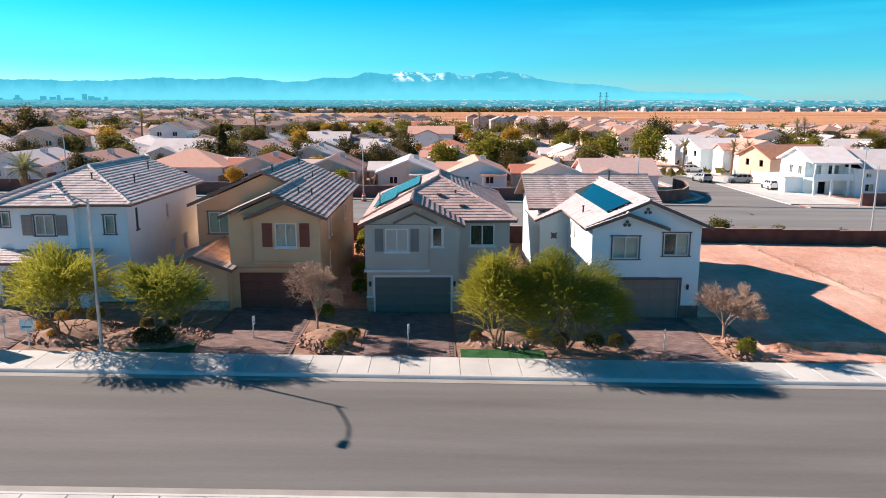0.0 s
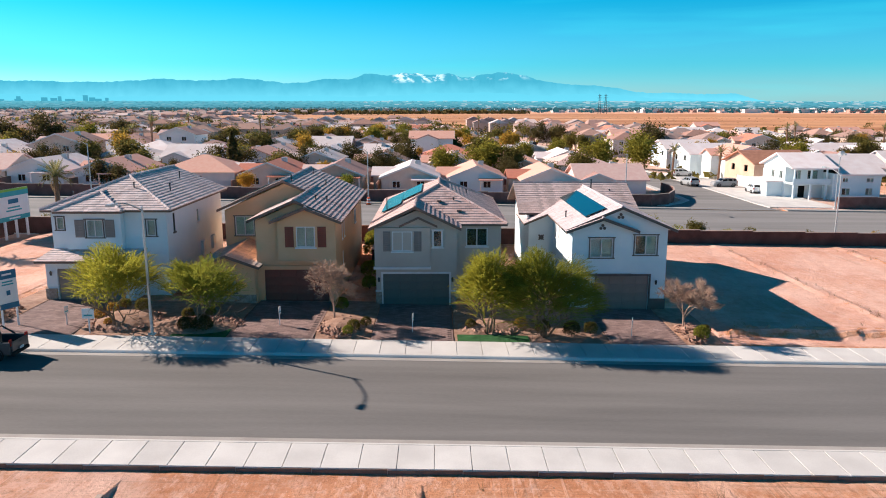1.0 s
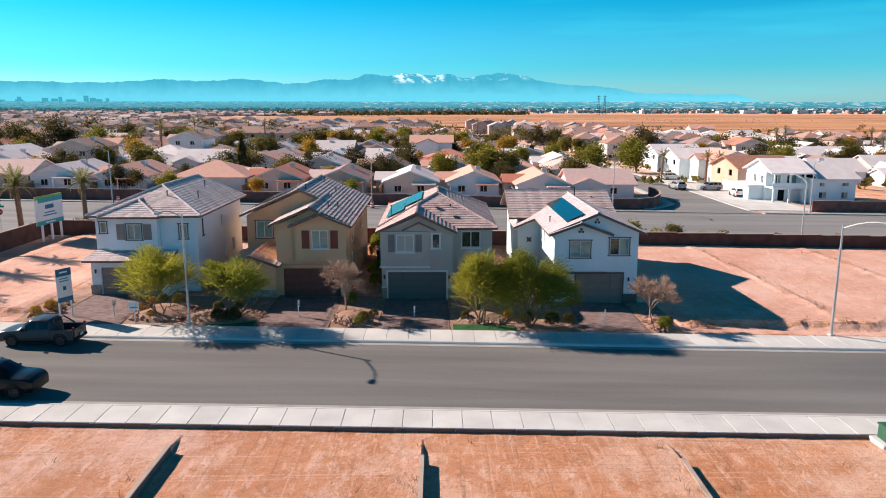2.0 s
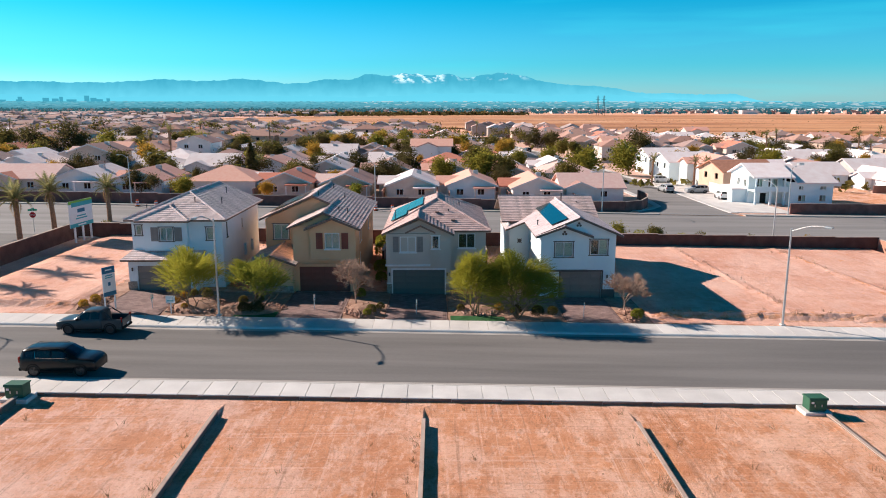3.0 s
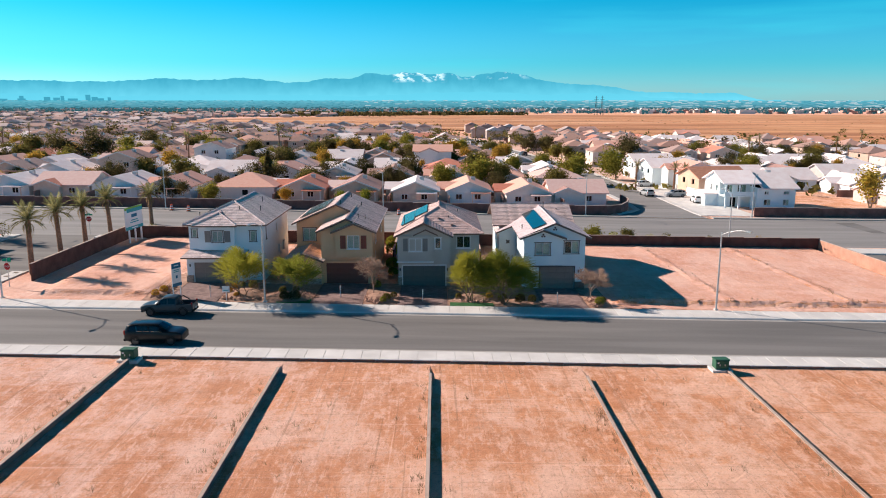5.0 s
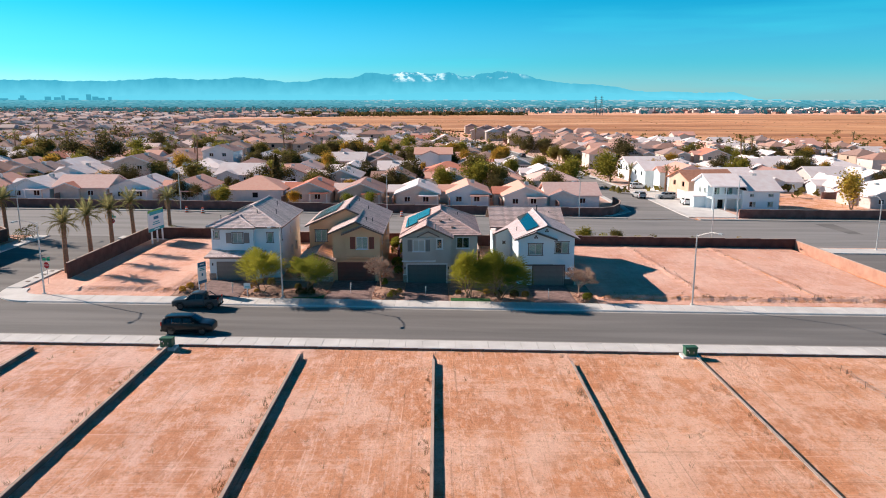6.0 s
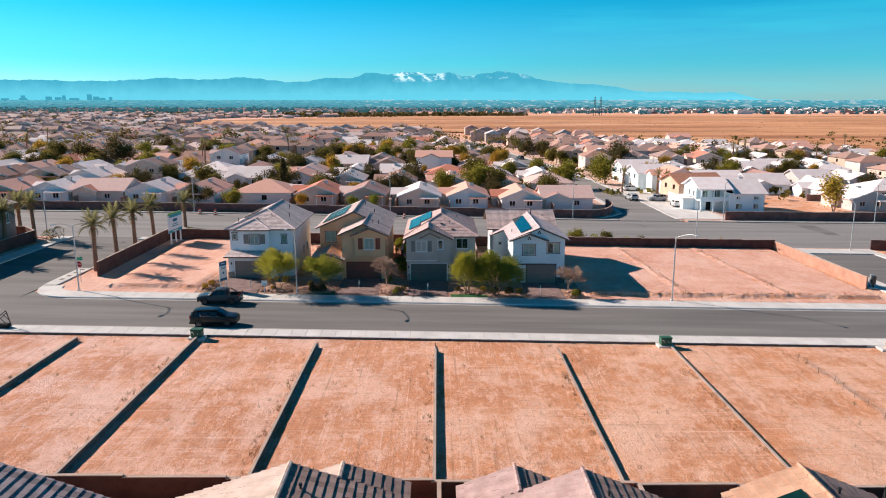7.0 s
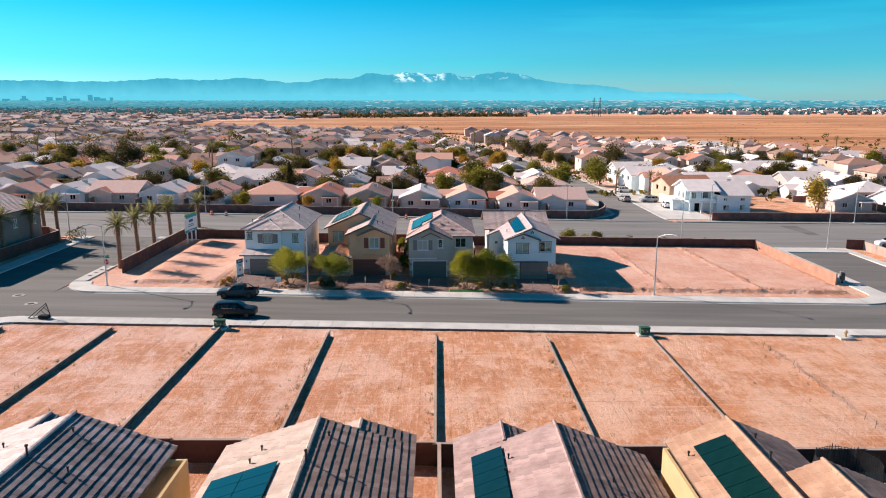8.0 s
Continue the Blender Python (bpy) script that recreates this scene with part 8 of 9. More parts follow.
rest = spots[290:]
more = []
for k in range(1100):
    y = rng.uniform(560, 1500)
    x = rng.uniform(-0.66 * (y + 60), -0.10 * y - 40)
    if y < 640 or (y < 1120 and x > -262 - 0.16 * (y - 640)):
        continue
    if rng.random() < 0.55 or x < -0.45 * y:
        more.append((x, y, rng.choice((0, 90)), rng.randrange(8)))
for i, (rm, lb) in enumerate(((material("dusty_rose_roof", (0.50, 0.29, 0.245), (0.64, 0.42, 0.36), 0.02, 0.9, 0, 1, island=0.3), "rose-roofed houses of the outer neighbourhood"), (material("dusty_pale_roof", (0.60, 0.45, 0.41), (0.74, 0.58, 0.54), 0.02, 0.9, 0, 1, island=0.3), "pale-roofed houses of the outer neighbourhood"))):
    distant_houses("distant_houses", rest[i::2] + more[i::2], material("distant_wall", (0.45, 0.36, 0.31), (0.60, 0.51, 0.45), 0.05, 0.9, 0, 1, island=0.2), rm, lb)
for s in STYLES:
    for o in (*s.children_recursive, s):
        bpy.data.objects.remove(o)


tagged(sheet("yard_dirt", steps(77, 97, 1.0), steps(100, 141, 2.0), lambda x, y: gz(x, y) + 0.07, DIRT), "bare orange dirt of a walled back yard", "ground", "", "structure")


# the big white house at the far street mouth
def white_house():
    h = thing("house", (67.5, 114.5, gz(67, 114)), 0, "large white two-storey house with a corner balcony and pale roof", "house", "far houses")
    b = bmesh.new()
    # tall wing with the balcony
    wall_panel(b, "x", -7.0, -2.3, 5.8, -0.3, 5.35, [(-1.5, -0.3, 3.2, 4.6), (1.5, 2.7, 3.2, 4.6), (-1.0, 2.8, -0.2, 2.2)], out=-1)
    wall_panel(b, "y", -2.5, -7.0, -0.5, -0.3, 5.35, [(-5.5, -4.3, 2.9, 4.8), (-3.2, -1.4, 2.9, 4.8), (-4.6, -3.4, -0.2, 2.1)])
    wall_panel(b, "y", 6.0, -7.0, 7.5, -0.3, 4.4, out=1)
    prism(b, [(-5.4, 5.36), (6.0, 5.36), (0.3, 7.42)], "x", -7.0, -6.8)
    # lower broad wing
    wall_panel(b, "y", -6.0, -0.5, 7.5, -0.3, 4.5, [(1.0, 1.9, 3.1, 3.8), (5.0, 6.2, 3.1, 3.8), (1.0, 2.4, 0.9, 2.1), (5.0, 6.2, 0.9, 2.1)])
    wall_panel(b, "x", -0.5, -5.8, -2.5, -0.3, 4.5, out=-1)
    wall_panel(b, "x", 7.5, -5.8, 5.8, -0.3, 4.5, out=1)
    prism(b, [(-6.0, 4.51), (6.0, 4.51), (0.0, 6.95)], "x", 7.3, 7.5)
    # garage at the street side
    wall_panel(b, "x", -9.6, -1.4, 5.6, -0.3, 2.7, [(0.2, 4.6, -0.2, 2.2)], out=-1)
    wall_panel(b, "y", -1.6, -9.6, -7.0, -0.3, 2.7)
    wall_panel(b, "y", 5.8, -9.6, -7.0, -0.3, 2.7, out=1)
    part("wall", b, WALL_WHITE, h)
    part("room", cube(-6.4, 7.0, -2.0, 5.5, 0, 4.3), UNLIT_ROOM, h)
    part("garage_door", cube(-9.5, -9.45, 0.2, 4.6, -0.2, 2.2), TRIM, h)
    for u0, u1, z0, z1 in ((1.0, 1.9, 3.1, 3.8), (5.0, 6.2, 3.1, 3.8), (1.0, 2.4, 0.9, 2.1), (5.0, 6.2, 0.9, 2.1)):
        window(h, "y", -6.0, u0, u1, z0, z1)
    for u0, u1 in ((-5.5, -4.3), (-3.2, -1.4)):
        window(h, "y", -2.5, u0, u1, 2.9, 4.8, sill=False)
    for u0 in (-1.5, 1.5):
        window(h, "x", -7.0, u0, u0 + 1.2, 3.2, 4.6)
    for outline, xa, xb in (([(-5.95, 5.2), (0.3, 7.45), (6.6, 5.2), (6.6, 5.4), (0.3, 7.65), (-5.95, 5.4)], -7.6, 0.3), ([(-6.7, 4.25), (0.0, 6.95), (6.6, 4.25), (6.6, 4.45), (0.0, 7.15), (-6.7, 4.45)], 0.31, 8.1), ([(-2.0, 2.7), (6.2, 2.7), (6.2, 2.9), (-2.0, 2.9)], -10.0, -7.01)):
        part("roof", prism(bmesh.new(), outline, "x", xa, xb), WHITE_ROOF, h)
    bl = part("balcony", bevelled(-7.0, -0.52, -5.4, -2.52, 2.55, 2.85, 0.04), WALL_WHITE, h)
    for x in (-6.8, -4.0, -1.4):
        part("column", bevelled(x, x + 0.35, -5.3, -4.95, -0.3, 2.545, 0.03), WALL_WHITE, h)
        part("column", bevelled(x + 0.03, x + 0.3, -5.25, -5.0, 2.855, 5.3, 0.03), WALL_WHITE, h)
    part("parapet", cube(-6.95, -0.55, -5.35, -5.22, 2.855, 3.6), WALL_WHITE, bl)
    part("roof_cooler", bevelled(4.2, 5.2, 1, 2, 6.2, 7.5, 0.05), METAL, h)
    return h


white_house()


def tan_garage_house(x, y, turn, label, wm, rm):
    h = thing("house", (x, y, gz(x, y)), turn, label, "house", "far houses")
    b = bmesh.new()
    wall_panel(b, "x", -6.0, -5, 5, -0.3, 5.0, [(-3.8, 0.8, -0.2, 2.3), (-3, -1.8, 3.2, 4.4), (1.5, 2.7, 3.2, 4.4)], out=-1)
    wall_panel(b, "y", -5.2, -6.0, 6, -0.3, 5.0, [(-3, -1.8, 3.2, 4.4), (2, 3.2, 3.2, 4.4)])
    wall_panel(b, "x", 6.0, -5, 5, -0.3, 5.0, out=1)
    wall_panel(b, "y", 5.2, -6.0, 6, -0.3, 5.0, out=1)
    part("wall", b, wm, h)
    part("room", cube(-5.4, 5.4, -4.6, 4.6, 0, 4.8), UNLIT_ROOM, h)
    g = part("garage_door", cube(-5.9, -5.86, -3.8, 0.8, -0.2, 2.3), TRIM, h)
    for u in (-3, 2):
        window(h, "y", -5.2, u, u + 1.2, 3.2, 4.4)
    r = bmesh.new()
    prism(r, [(-5.8, 4.75), (0, 6.9), (5.8, 4.75), (5.8, 4.95), (0, 7.1), (-5.8, 4.95)], "x", -6.6, 6.6)
    part("roof", r, rm, h)
    for xa in (-6.0, 5.8):
        part("gable_end", prism(bmesh.new(), [(-5.2, 5.0), (5.2, 5.0), (0, 6.85)], "x", xa, xa + 0.2), wm, h)
    return h


tan_garage_house(66, 131, 8, "peach two-storey house with a terracotta tile roof on the far street", PEACH, TERRACOTTA)
tan_garage_house(63.5, 158, 6, "white two-storey house with a pale roof on the far street", WALL_WHITE, WHITE_ROOF)
tan_garage_house(64, 176, 5, "white two-storey house with a pale roof on the far street", WALL_WHITE, WHITE_ROOF)
for x0, x1, y0, y1 in ((52.55, 63.0, 98.4, 156),):
    s = sheet("far_driveway", steps(x0, x1, 2), steps(y0, y1, 4), lambda x, y: gz(x, y) + 0.13, CONCRETE, 0.3)
    tagged(s, "pale concrete driveways along the far street", "driveway", "", "structure")


# ---- trees among the far houses ----
def far_tree(height, wide, leaf_m, seed, n, label, stems=1):
    rng_ = random.Random(seed)
    t = thing("tree", (0, 0, -60), 0, label, "tree", "neighbourhood trees")
    wood, tips = bmesh.new(), []
    limbs(wood, (0, 0, -0.2), (0, 0, 1), height * 0.42, 0.022 * height, 2, rng_, tips, 0.7)
    if stems > 1:
        limbs(wood, (0.1, 0, -0.2), (0.3, 0.1, 1), height * 0.4, 0.018 * height, 2, rng_, tips, 0.7)
    part("trunk", wood, BARK, t)
    cx, cz = max(abs(p.x) for p in tips), max(p.z for p in tips)
    crown = bmesh.new()
    for p in tips:
        q0 = Vector((p.x * wide * 0.42 / cx, p.y * wide * 0.42 / cx, p.z * height * 0.9 / cz))
        for _ in range(max(10, 5 * n // len(tips))):
            r = wide * 0.12
            leaf(crown, q0 + Vector((rng_.gauss(0, r), rng_.gauss(0, r), rng_.gauss(0, r))), wide * 0.036 * rng_.uniform(0.6, 1.5), rng_, 1.8)
    part("crown", crown, leaf_m, t)
    return t


def pine(height, seed, label):
    rng_ = random.Random(seed)
    t = thing("tree", (0, 0, -60), 0, label, "tree", "neighbourhood trees")
    w = bmesh.new()
    tube(w, [(0, 0, -0.2), (0, 0, height * 0.95)], [0.2, 0.04], 6)
    part("trunk", w, BARK, t)
    c = bmesh.new()
    for k in range(900):
        f = rng_.random() ** 0.8
        r = height * 0.24 * (1 - f) ** 0.8 * math.sqrt(rng_.random()) * (0.8 + 0.4 * rng_.random())
        a = rng_.uniform(0, math.tau)
        leaf(c, Vector((r * math.cos(a), r * math.sin(a), height * (0.12 + 0.86 * f))), 0.34 * rng_.uniform(0.6, 1.3), rng_, 2.0)
    part("crown", c, LEAF_DARK, t)
    return t


KINDS = {"lime": far_tree(6, 6.5, LEAF_LIME, 1, 900, "yellow-green desert tree among the houses", 2), "olive": far_tree(6, 6.2, LEAF_OLIVE, 2, 900, "olive green tree among the houses"), "dark": far_tree(7, 6.0, LEAF_DARK, 3, 900, "dark evergreen tree among the houses"),
         "gold": far_tree(5, 4.6, LEAF_GOLD, 4, 700, "golden autumn tree among the houses"), "pine": pine(8, 5, "dark conifer among the houses"), "golden": far_tree(8, 7.5, material("amber_leaf", (0.36, 0.26, 0.04), (0.52, 0.37, 0.06), 1.5, 0.75, 0, 20, island=0.35, spec=0.05), 6, 420, "large golden-green tree by the far wall", 2), "red": far_tree(3, 3, SHUTTER_RED, 7, 500, "dark red shrub beside a house"),
         "small": far_tree(4, 4, LEAF_GREEN, 8, 500, "small green tree in a back yard")}
SIZES = {"lime": 6, "olive": 6, "dark": 7, "gold": 5, "pine": 8, "golden": 8, "red": 3, "small": 4}
far_palm = palm((0, 0), 6.0, 77, "fan-topped palm among the houses", "neighbourhood palms", 0.75, 16)
tall_palm = palm((0, 0), 9.0, 78, "tall palm among the houses", "neighbourhood palms", 0.8, 14)
trees = [("olive", -135, 175, 6.4), ("olive", -135, 204, 8.2), ("dark", -112, 190, 11.0), ("dark", -165, 332, 10.1), ("olive", -158, 273, 9.7), ("gold", -69, 153, 7.0), ("pine", -39, 130, 9.0), ("olive", -57, 181, 5.5), ("olive", -70, 199, 5.3), ("dark", -104, 317, 9.8), ("lime", 3, 137, 5.8),
         ("lime", 10, 138, 7.1), ("olive", 17, 139, 6.4), ("lime", 36, 151, 7.5), ("lime", 52, 166, 8.4), ("dark", 43, 267, 9.1), ("pine", -5, 213, 6.5), ("dark", -32, 248, 7.4), ("olive", -17, 237, 5.9), ("golden", 93, 112, 8.6), ("dark", 68, 217, 10.3), ("olive", 109, 267, 5.5), ("olive", 107, 238, 5.5),
         ("dark", -53, 106, 5.0), ("small", -18, 104, 3.0), ("small", -13, 104, 3.3), ("lime", -45, 103, 3.9), ("gold", -30, 104, 3.3), ("dark", -77, 131, 5.7), ("red", -72, 131, 3.3), ("olive", 165, 337, 6.8), ("dark", 161, 249, 6.9), ("lime", 268, 440, 6.1), ("olive", -4, 311, 7.3), ("dark", -116, 259, 8.1), ("dark", -200, 285, 6.3), ("dark", -102, 140, 3.6)]
rng = random.Random(5)
for k in range(1900):
    y = 122 + 430 * rng.random() ** 1.3
    x = rng.uniform(-0.64, 0.62) * (y + 70)
    if y > desert_edge(x) - 5 or abs(x - street_x(y)) < 10 or (x > 50 and y < 150) or any(abs(x - s[0]) < 5.8 and abs(y - s[1]) < 6.6 for s in spots) or (y < 168 and k % 6) or (y < 215 and k % 2):
        continue
    trees.append((rng.choice(("olive", "dark", "lime", "olive", "gold", "dark", "olive", "gold", "dark", "lime")), x, y, rng.uniform(3.0, 7.2)))
verge_row = [("lime", 24.05, 66.4, 2.7), ("olive", 29.0, 66.4, 2.4)]
trees += verge_row
trees.sort(key=lambda q: q[2] + 0.2 * abs(q[1]))
for k, (kind, x, y, hh) in enumerate(trees[:285]):
    copy_thing(KINDS[kind], pose(x, y, gz(x, y), 0, 0, k * 67 % 360) @ Matrix.Scale(hh / SIZES[kind], 4))


def far_grove(name, places, mat_, label):
    """Crowns of the trees further off, on short trunks, past counting."""
    rng_ = random.Random(len(places))
    bm = bmesh.new()
    for _, x, y, hh in places:
        z = gz(x, y)
        tube(bm, [(x, y, z - 0.2), (x, y, z + hh * 0.5)], [0.16, 0.09], 4)
        for _k in range(6):
            cx, cy, cz = x + rng_.gauss(0, hh * 0.2), y + rng_.gauss(0, hh * 0.2), z + hh * rng_.uniform(0.45, 0.85)
            for _j in range(10):
                leaf(bm, Vector((cx + rng_.gauss(0, hh * 0.1), cy + rng_.gauss(0, hh * 0.1), cz + rng_.gauss(0, hh * 0.09))), hh * rng_.uniform(0.07, 0.14), rng_, 1.6)
    return tagged(part(name, bm, mat_), label, "trees", "", "stuff")


far_grove("far_trees", [q for q in trees[285:] if q[0] in ("dark", "pine")], LEAF_DARK, "dark trees between the outer houses")
far_grove("far_trees", [q for q in trees[285:] if q[0] not in ("dark", "pine")], LEAF_OLIVE, "olive trees between the outer houses")
for k, (x, y, tall) in enumerate(((51.5, 144, 0), (59.6, 139, 0), (60.5, 134, 0), (123, 241, 0), (158, 236, 0), (-73, 199, 0), (-93, 265, 1), (-95, 218, 0), (-188, 298, 1), (-78, 190, 1), (-82, 200, 1), (130, 250, 1), (150, 230, 1), (-60, 240, 1), (-130, 240, 1), (-160, 230, 1), (20, 330, 1), (200, 300, 1), (-240, 350, 1), (115, 225, 1))):
    copy_thing(tall_palm if tall else far_palm, pose(x, y, gz(x, y), 0, 0, k * 50))
for s in (*KINDS.values(), far_palm, tall_palm):
    for o in (*s.children_recursive, s):
        bpy.data.objects.remove(o)


# ---- plain, town and mountains in the distance ----
def scatter_blobs(name, count, spread, mat_, size, seed, label):
    rng_ = random.Random(seed)
    bm = bmesh.new()
    for _ in range(count):
        x, y = spread(rng_)
        r = rng_.uniform(*size)
        z = gz(x, y)
        for _k in range(7):
            leaf(bm, Vector((x + rng_.gauss(0, r * 0.5), y + rng_.gauss(0, r * 0.5), z + r * rng_.uniform(0.3, 1.4))), r * rng_.uniform(0.7, 1.2), rng_, 1.4)
    return tagged(part(name, bm, mat_), label, "trees", "", "stuff")


scatter_blobs("desert_scrub", 1500, lambda r: (lambda y: (r.uniform(-0.35, 0.68) * y + 60, y))(r.uniform(400, 900)), LEAF_OLIVE, (0.3, 0.8), 1, "low dry scrub on the open desert")
scatter_blobs("tree_belt", 380, lambda r: (lambda f: (-0.21 * 1280 + f * 0.40 * 1280, 1260 + r.gauss(0, 18) + 60 * f))(r.random() ** 1.2 * 0.85), LEAF_DARK, (2.5, 5.5), 2, "dark belt of trees at the far side of the desert")
scatter_blobs("outer_trees", 2200, lambda r: (lambda y: (r.uniform(-0.68, -0.40 if y < 1150 else -0.05) * y, y))(r.uniform(560, 1800)), LEAF_DARK, (1.5, 3.4), 3, "scattered dark trees of the outer neighbourhood")
# the town trees glow with haze blue put into their dark colour
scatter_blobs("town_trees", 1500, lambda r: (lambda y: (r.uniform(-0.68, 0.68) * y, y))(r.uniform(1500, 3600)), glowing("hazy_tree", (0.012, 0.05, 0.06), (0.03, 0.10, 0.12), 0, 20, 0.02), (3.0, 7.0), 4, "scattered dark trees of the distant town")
scatter_blobs("neighbourhood_bushes", 800, lambda r: (lambda y: (r.uniform(-0.66, 0.62) * (y + 60), y))(130 + 330 * r.random()), LEAF_OLIVE, (0.7, 1.6), 6, "small bushes between the far houses")


def town(name, count, y0, y1, x_lo, x_hi, mat_, seed, label, big=1.0):
    rng_ = random.Random(seed)
    bm = bmesh.new()
    for _ in range(count):
        y = rng_.uniform(y0, y1)
        x = rng_.uniform(x_lo, x_hi) * y
        w, d, hh = rng_.uniform(3, 12) * big, rng_.uniform(4, 9) * big, rng_.choice((3, 4, 4, 5, 7)) * (0.7 + 0.3 * big)
        box(bm, x - w, x + w, y - d, y + d, gz(x, y) - 1, gz(x, y) + hh)
    return tagged(part(name, bm, mat_), label, "buildings", "", "stuff")


town("town_buildings", 1300, 1750, 3500, -0.68, 0.7, material("town_wall", (0.50, 0.44, 0.40), (0.66, 0.60, 0.56), 0.01, 0.9, 0, 1, island=0.35), 1, "low pale buildings of the distant town")
town("town_warehouses", 130, 1600, 3000, 0.10, 0.7, material("warehouse_white", (0.66, 0.64, 0.62), (0.80, 0.78, 0.76), 0.01, 0.9, 0, 1), 2, "long white warehouse roofs across the plain", 1.5)
town("town_roofs_red", 70, 1600, 2300, 0.3, 0.7, material("town_red_roof", (0.34, 0.19, 0.155), (0.44, 0.27, 0.22), 0.01, 0.9, 0, 1, island=0.2), 3, "reddish roofs of a far subdivision")


def ridge_line(name, dist, bumps, rough, base, mat_, label, seed):
    """A far mountain chain: rounded masses and finer crests, drawn as a solid range."""
    bm = bmesh.new()
    prev = None
    n = 900
    for i in range(n + 1):
        u = -0.75 + 1.5 * i / n
        h = base(u) + sum(a * math.exp(-((u - c) / w) ** 2) for c, w, a in bumps)
        h += rough * (noise.noise((u * 19, seed + 0.3, 0.4)) + 0.75 * noise.noise((u * 55, seed + 0.7, 1.3)) + 0.6 * abs(noise.noise((u * 120, seed + 0.2, 2.6))) + 0.3 * noise.noise((u * 290, seed + 0.6, 0.8)))
        crag = math.exp(-((u - 0.0) / 0.17) ** 2)
        h += rough * crag * (1.3 * (0.35 - abs(noise.noise((u * 33, seed + 0.9, 5.1)))) + 0.9 * (0.3 - abs(noise.noise((u * 80, seed + 0.1, 7.7)))))
        x, y = u * dist, dist
        col = [bm.verts.new((x, y - 60, -20)), bm.verts.new((x, y - 30, h * 0.45)), bm.verts.new((x, y, max(2.0, h))), bm.verts.new((x, y + 50, -20))]
        if prev:
            for k in range(3):
                bm.faces.new((prev[k], col[k], col[k + 1], prev[k + 1]))
        prev = col
    return tagged(part(name, bm, mat_), label, "mountains", "", "structure")


# haze is painted in: both ranges glow by themselves, paler blue low down
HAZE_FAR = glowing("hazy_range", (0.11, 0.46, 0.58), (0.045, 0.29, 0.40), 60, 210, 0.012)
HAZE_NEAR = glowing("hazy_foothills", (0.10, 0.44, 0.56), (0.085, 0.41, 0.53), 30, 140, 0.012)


def snow_and_gully_shade(m):
    """Shade of ribs and gullies painted down the flanks, and patches of snow under the middle crests."""
    n, l = m.node_tree.nodes, m.node_tree.links
    e = n["Emission"]
    base = e.inputs["Color"].links[0].from_socket
    pos = n.new("ShaderNodeNewGeometry").outputs["Position"]
    sp = n.new("ShaderNodeSeparateXYZ")
    l.new(pos, sp.inputs[0])

    def span(socket, a, b, low=0.0, high=1.0):
        r = n.new("ShaderNodeMapRange")
        r.interpolation_type = "SMOOTHSTEP"
        r.inputs["From Min"].default_value, r.inputs["From Max"].default_value = a, b
        r.inputs["To Min"].default_value, r.inputs["To Max"].default_value = low, high
        l.new(socket, r.inputs["Value"])
        return r.outputs[0]

    def calc(op, a, b):
        c = n.new("ShaderNodeMath")
        c.operation = op
        for k, v in enumerate((a, b)):
            if isinstance(v, float):
                c.inputs[k].default_value = v
            else:
                l.new(v, c.inputs[k])
        return c.outputs[0]

    def grain(scale, by):
        mp = n.new("ShaderNodeMapping")
        mp.inputs["Scale"].default_value, mp.inputs["Rotation"].default_value = by, (0, 0.5, 0)
        l.new(pos, mp.inputs["Vector"])
        t = n.new("ShaderNodeTexNoise")
        t.inputs["Scale"].default_value, t.inputs["Detail"].default_value, t.inputs["Roughness"].default_value = scale, 7.0, 0.6
        l.new(mp.outputs[0], t.inputs["Vector"])
        return t.outputs["Fac"]

    def over(fac, colour):
        mix = n.new("ShaderNodeMix")
        mix.data_type = "RGBA"
        l.new(fac, mix.inputs["Factor"])
        l.new(over.base, mix.inputs["A"])
        mix.inputs["B"].default_value = (*colour, 1)
        over.base = mix.outputs["Result"]
    over.base = base
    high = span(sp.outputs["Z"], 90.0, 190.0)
    # darker streaks painted for the shade in the gullies
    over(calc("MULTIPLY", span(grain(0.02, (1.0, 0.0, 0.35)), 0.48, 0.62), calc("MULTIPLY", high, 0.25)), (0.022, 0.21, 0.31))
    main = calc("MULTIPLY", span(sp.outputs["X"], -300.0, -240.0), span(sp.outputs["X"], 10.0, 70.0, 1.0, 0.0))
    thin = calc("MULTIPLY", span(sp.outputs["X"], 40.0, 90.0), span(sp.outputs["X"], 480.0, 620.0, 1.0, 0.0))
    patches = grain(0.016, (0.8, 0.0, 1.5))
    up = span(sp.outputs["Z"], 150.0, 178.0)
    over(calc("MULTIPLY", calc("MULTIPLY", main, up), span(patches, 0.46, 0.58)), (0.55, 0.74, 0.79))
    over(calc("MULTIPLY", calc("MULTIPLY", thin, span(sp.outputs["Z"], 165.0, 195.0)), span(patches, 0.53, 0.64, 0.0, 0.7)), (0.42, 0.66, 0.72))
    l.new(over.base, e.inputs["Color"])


snow_and_gully_shade(HAZE_FAR)
# the plain glows too, its painted haze bluer as the floor climbs
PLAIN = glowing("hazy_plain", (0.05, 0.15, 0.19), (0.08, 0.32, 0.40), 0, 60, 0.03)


def range_base(u):
    return 44 + 52 * smooth01((0.46 - u) / 0.07) + 44 * smooth01((0.29 - u) / 0.08) + 26 * smooth01((0.22 - u) / 0.12)


def slope_z(x, y):
    """The valley floor climbs gently towards the mountains."""
    return 0.8 + 43 * smooth01((y - 2900) / 1500)


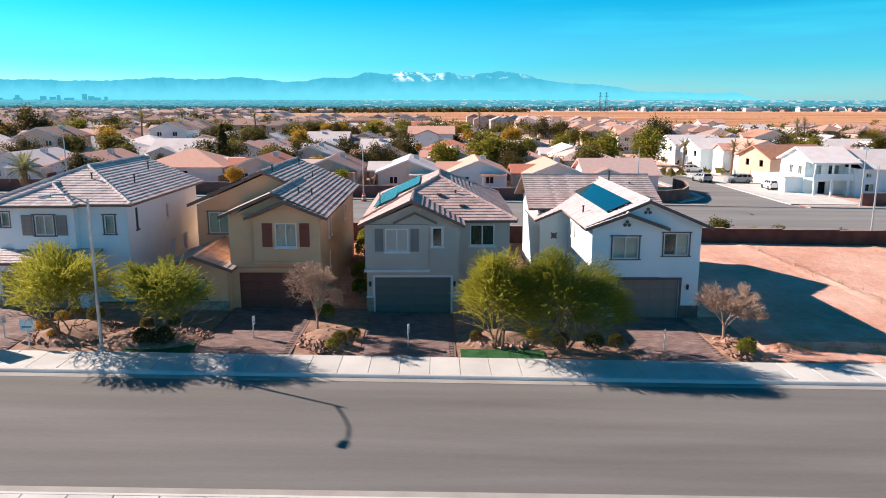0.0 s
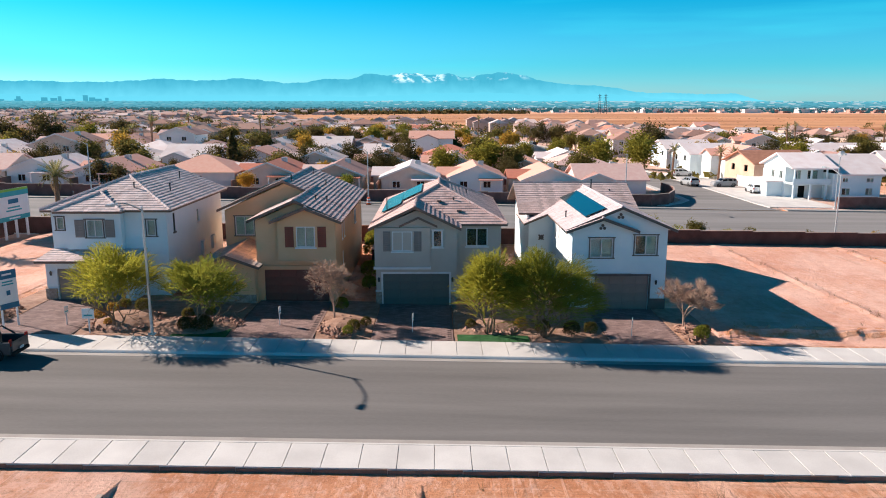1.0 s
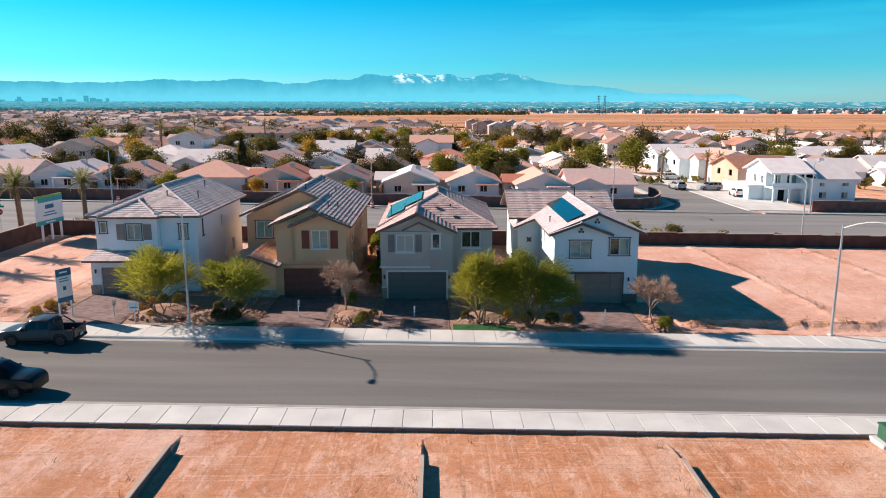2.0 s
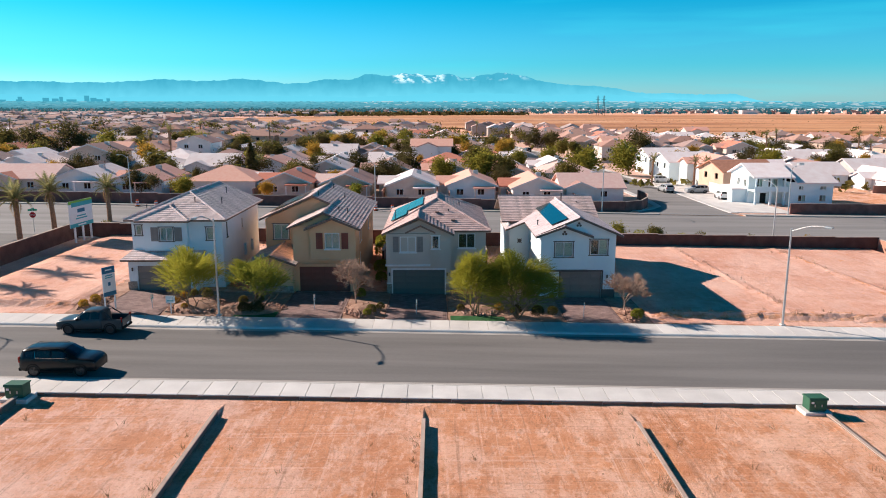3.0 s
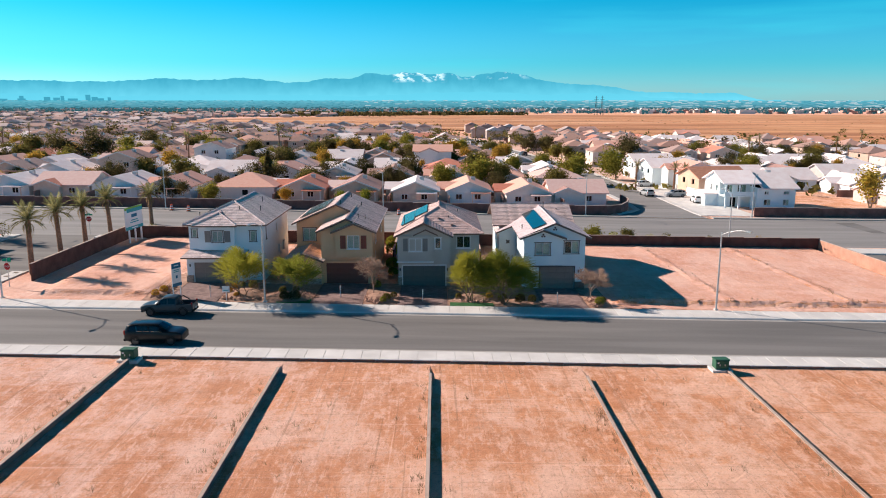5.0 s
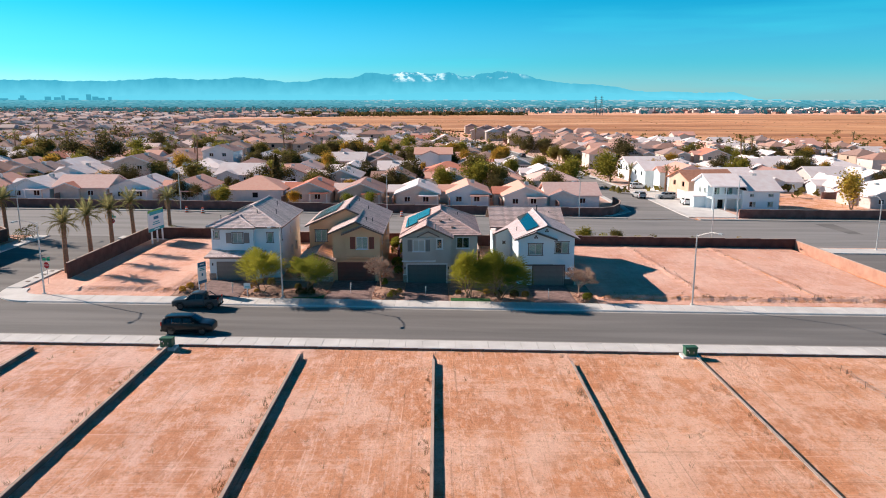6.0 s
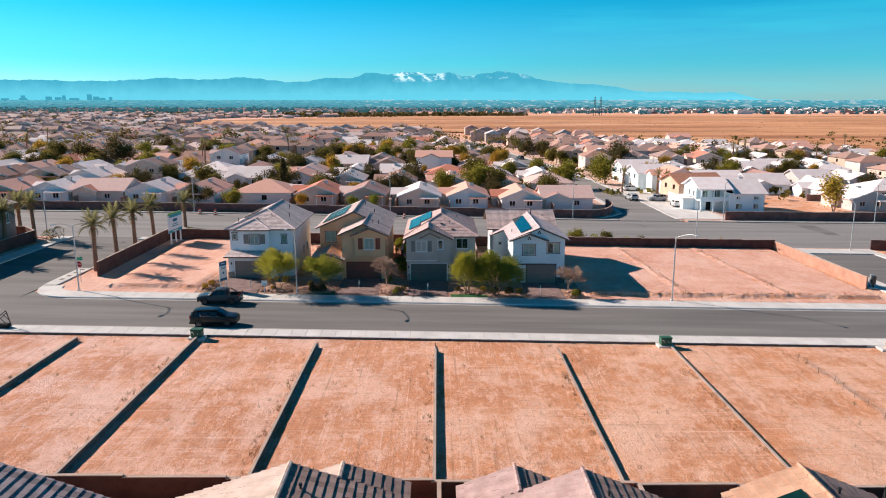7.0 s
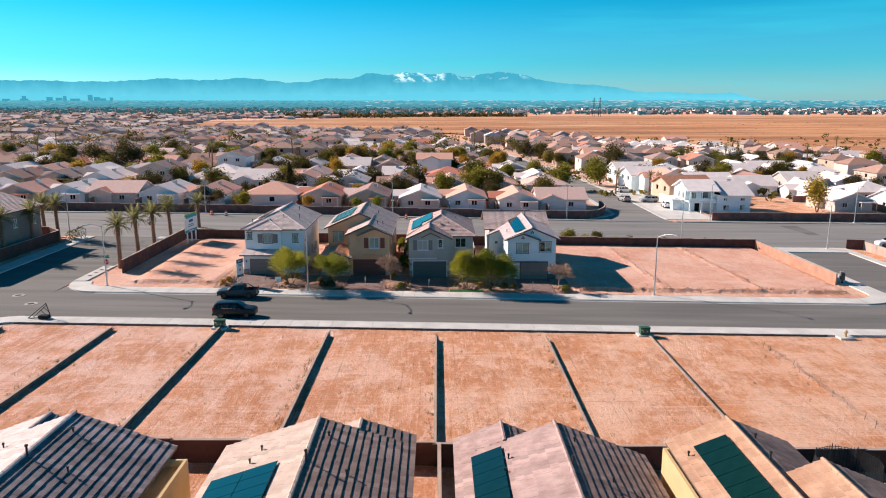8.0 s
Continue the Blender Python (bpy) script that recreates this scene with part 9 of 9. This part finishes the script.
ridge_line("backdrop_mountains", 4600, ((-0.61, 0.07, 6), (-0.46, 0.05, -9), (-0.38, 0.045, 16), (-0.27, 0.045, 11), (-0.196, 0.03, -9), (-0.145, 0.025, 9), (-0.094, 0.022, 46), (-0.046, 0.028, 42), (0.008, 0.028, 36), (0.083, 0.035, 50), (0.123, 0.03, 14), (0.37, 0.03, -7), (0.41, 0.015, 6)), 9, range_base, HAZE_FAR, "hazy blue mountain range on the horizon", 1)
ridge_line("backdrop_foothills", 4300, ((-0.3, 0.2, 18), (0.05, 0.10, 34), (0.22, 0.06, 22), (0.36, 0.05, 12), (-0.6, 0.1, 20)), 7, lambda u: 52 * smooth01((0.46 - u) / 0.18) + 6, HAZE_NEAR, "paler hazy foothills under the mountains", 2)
# hazy valley floor and the towers of the city, the haze in their glowing colour
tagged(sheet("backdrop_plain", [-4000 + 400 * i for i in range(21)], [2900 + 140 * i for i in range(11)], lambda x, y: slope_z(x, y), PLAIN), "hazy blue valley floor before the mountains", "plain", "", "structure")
bm = bmesh.new()
rng = random.Random(8)
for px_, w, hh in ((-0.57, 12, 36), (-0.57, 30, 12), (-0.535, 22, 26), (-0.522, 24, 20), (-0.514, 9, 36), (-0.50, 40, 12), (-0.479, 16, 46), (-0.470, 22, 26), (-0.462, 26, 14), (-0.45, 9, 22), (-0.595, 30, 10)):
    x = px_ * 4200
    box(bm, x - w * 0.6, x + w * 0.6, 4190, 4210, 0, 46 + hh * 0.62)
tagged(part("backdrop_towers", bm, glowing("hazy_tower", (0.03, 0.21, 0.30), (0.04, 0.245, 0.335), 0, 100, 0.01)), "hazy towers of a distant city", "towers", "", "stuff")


def hazy_town(name, count, x_lo, x_hi, mat_, seed, label, big):
    """Roofs on the climbing valley floor, pale with distance haze put into their glow."""
    rng_ = random.Random(seed)
    bm_ = bmesh.new()
    for _ in range(count):
        yy = rng_.uniform(2950, 4250)
        xx = rng_.uniform(x_lo, x_hi) * yy
        w, hh = rng_.uniform(3, 15) * big, rng_.uniform(1.2, 3.6) * big
        z = slope_z(xx, yy)
        box(bm_, xx - w, xx + w, yy - 8, yy + 8, z - 2, z + hh)
    return tagged(part(name, bm_, mat_), label, "buildings", "", "stuff")


# roofs and groves carry the haze in colours that glow by themselves
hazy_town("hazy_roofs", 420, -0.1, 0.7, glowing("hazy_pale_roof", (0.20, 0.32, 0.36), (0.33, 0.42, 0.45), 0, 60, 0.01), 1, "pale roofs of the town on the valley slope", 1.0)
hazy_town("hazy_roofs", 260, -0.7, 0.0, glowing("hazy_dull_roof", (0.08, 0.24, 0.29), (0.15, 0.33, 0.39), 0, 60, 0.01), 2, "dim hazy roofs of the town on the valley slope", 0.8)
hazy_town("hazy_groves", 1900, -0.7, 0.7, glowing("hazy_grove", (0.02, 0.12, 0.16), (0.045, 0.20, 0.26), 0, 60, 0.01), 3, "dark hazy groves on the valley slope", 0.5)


def pylon(x, y, hgt):
    t = thing("radio_mast", (x, y, 0), 0, "thin dark lattice mast beyond the desert", "mast", "masts")
    b = bmesh.new()
    for sx, sy in ((-1, -1), (1, -1), (1, 1), (-1, 1)):
        tube(b, [(sx * 2.2, sy * 2.2, 0), (sx * 0.4, sy * 0.4, hgt)], [0.3, 0.2], 4)
    for k in range(6):
        q = 2.2 - 1.8 * k / 6
        box(b, -q, q, -0.15, 0.15, hgt * k / 6, hgt * k / 6 + 0.4)
    part("lattice", b, DARK_METAL, t)
    b = bmesh.new()
    box(b, -4, 4, -0.2, 0.2, hgt * 0.8, hgt * 0.8 + 0.5)
    box(b, -3, 3, -0.2, 0.2, hgt * 0.92, hgt * 0.92 + 0.5)
    part("cross_arm", b, DARK_METAL, t)


pylon(292, 1300, 36)
pylon(303, 1300, 36)
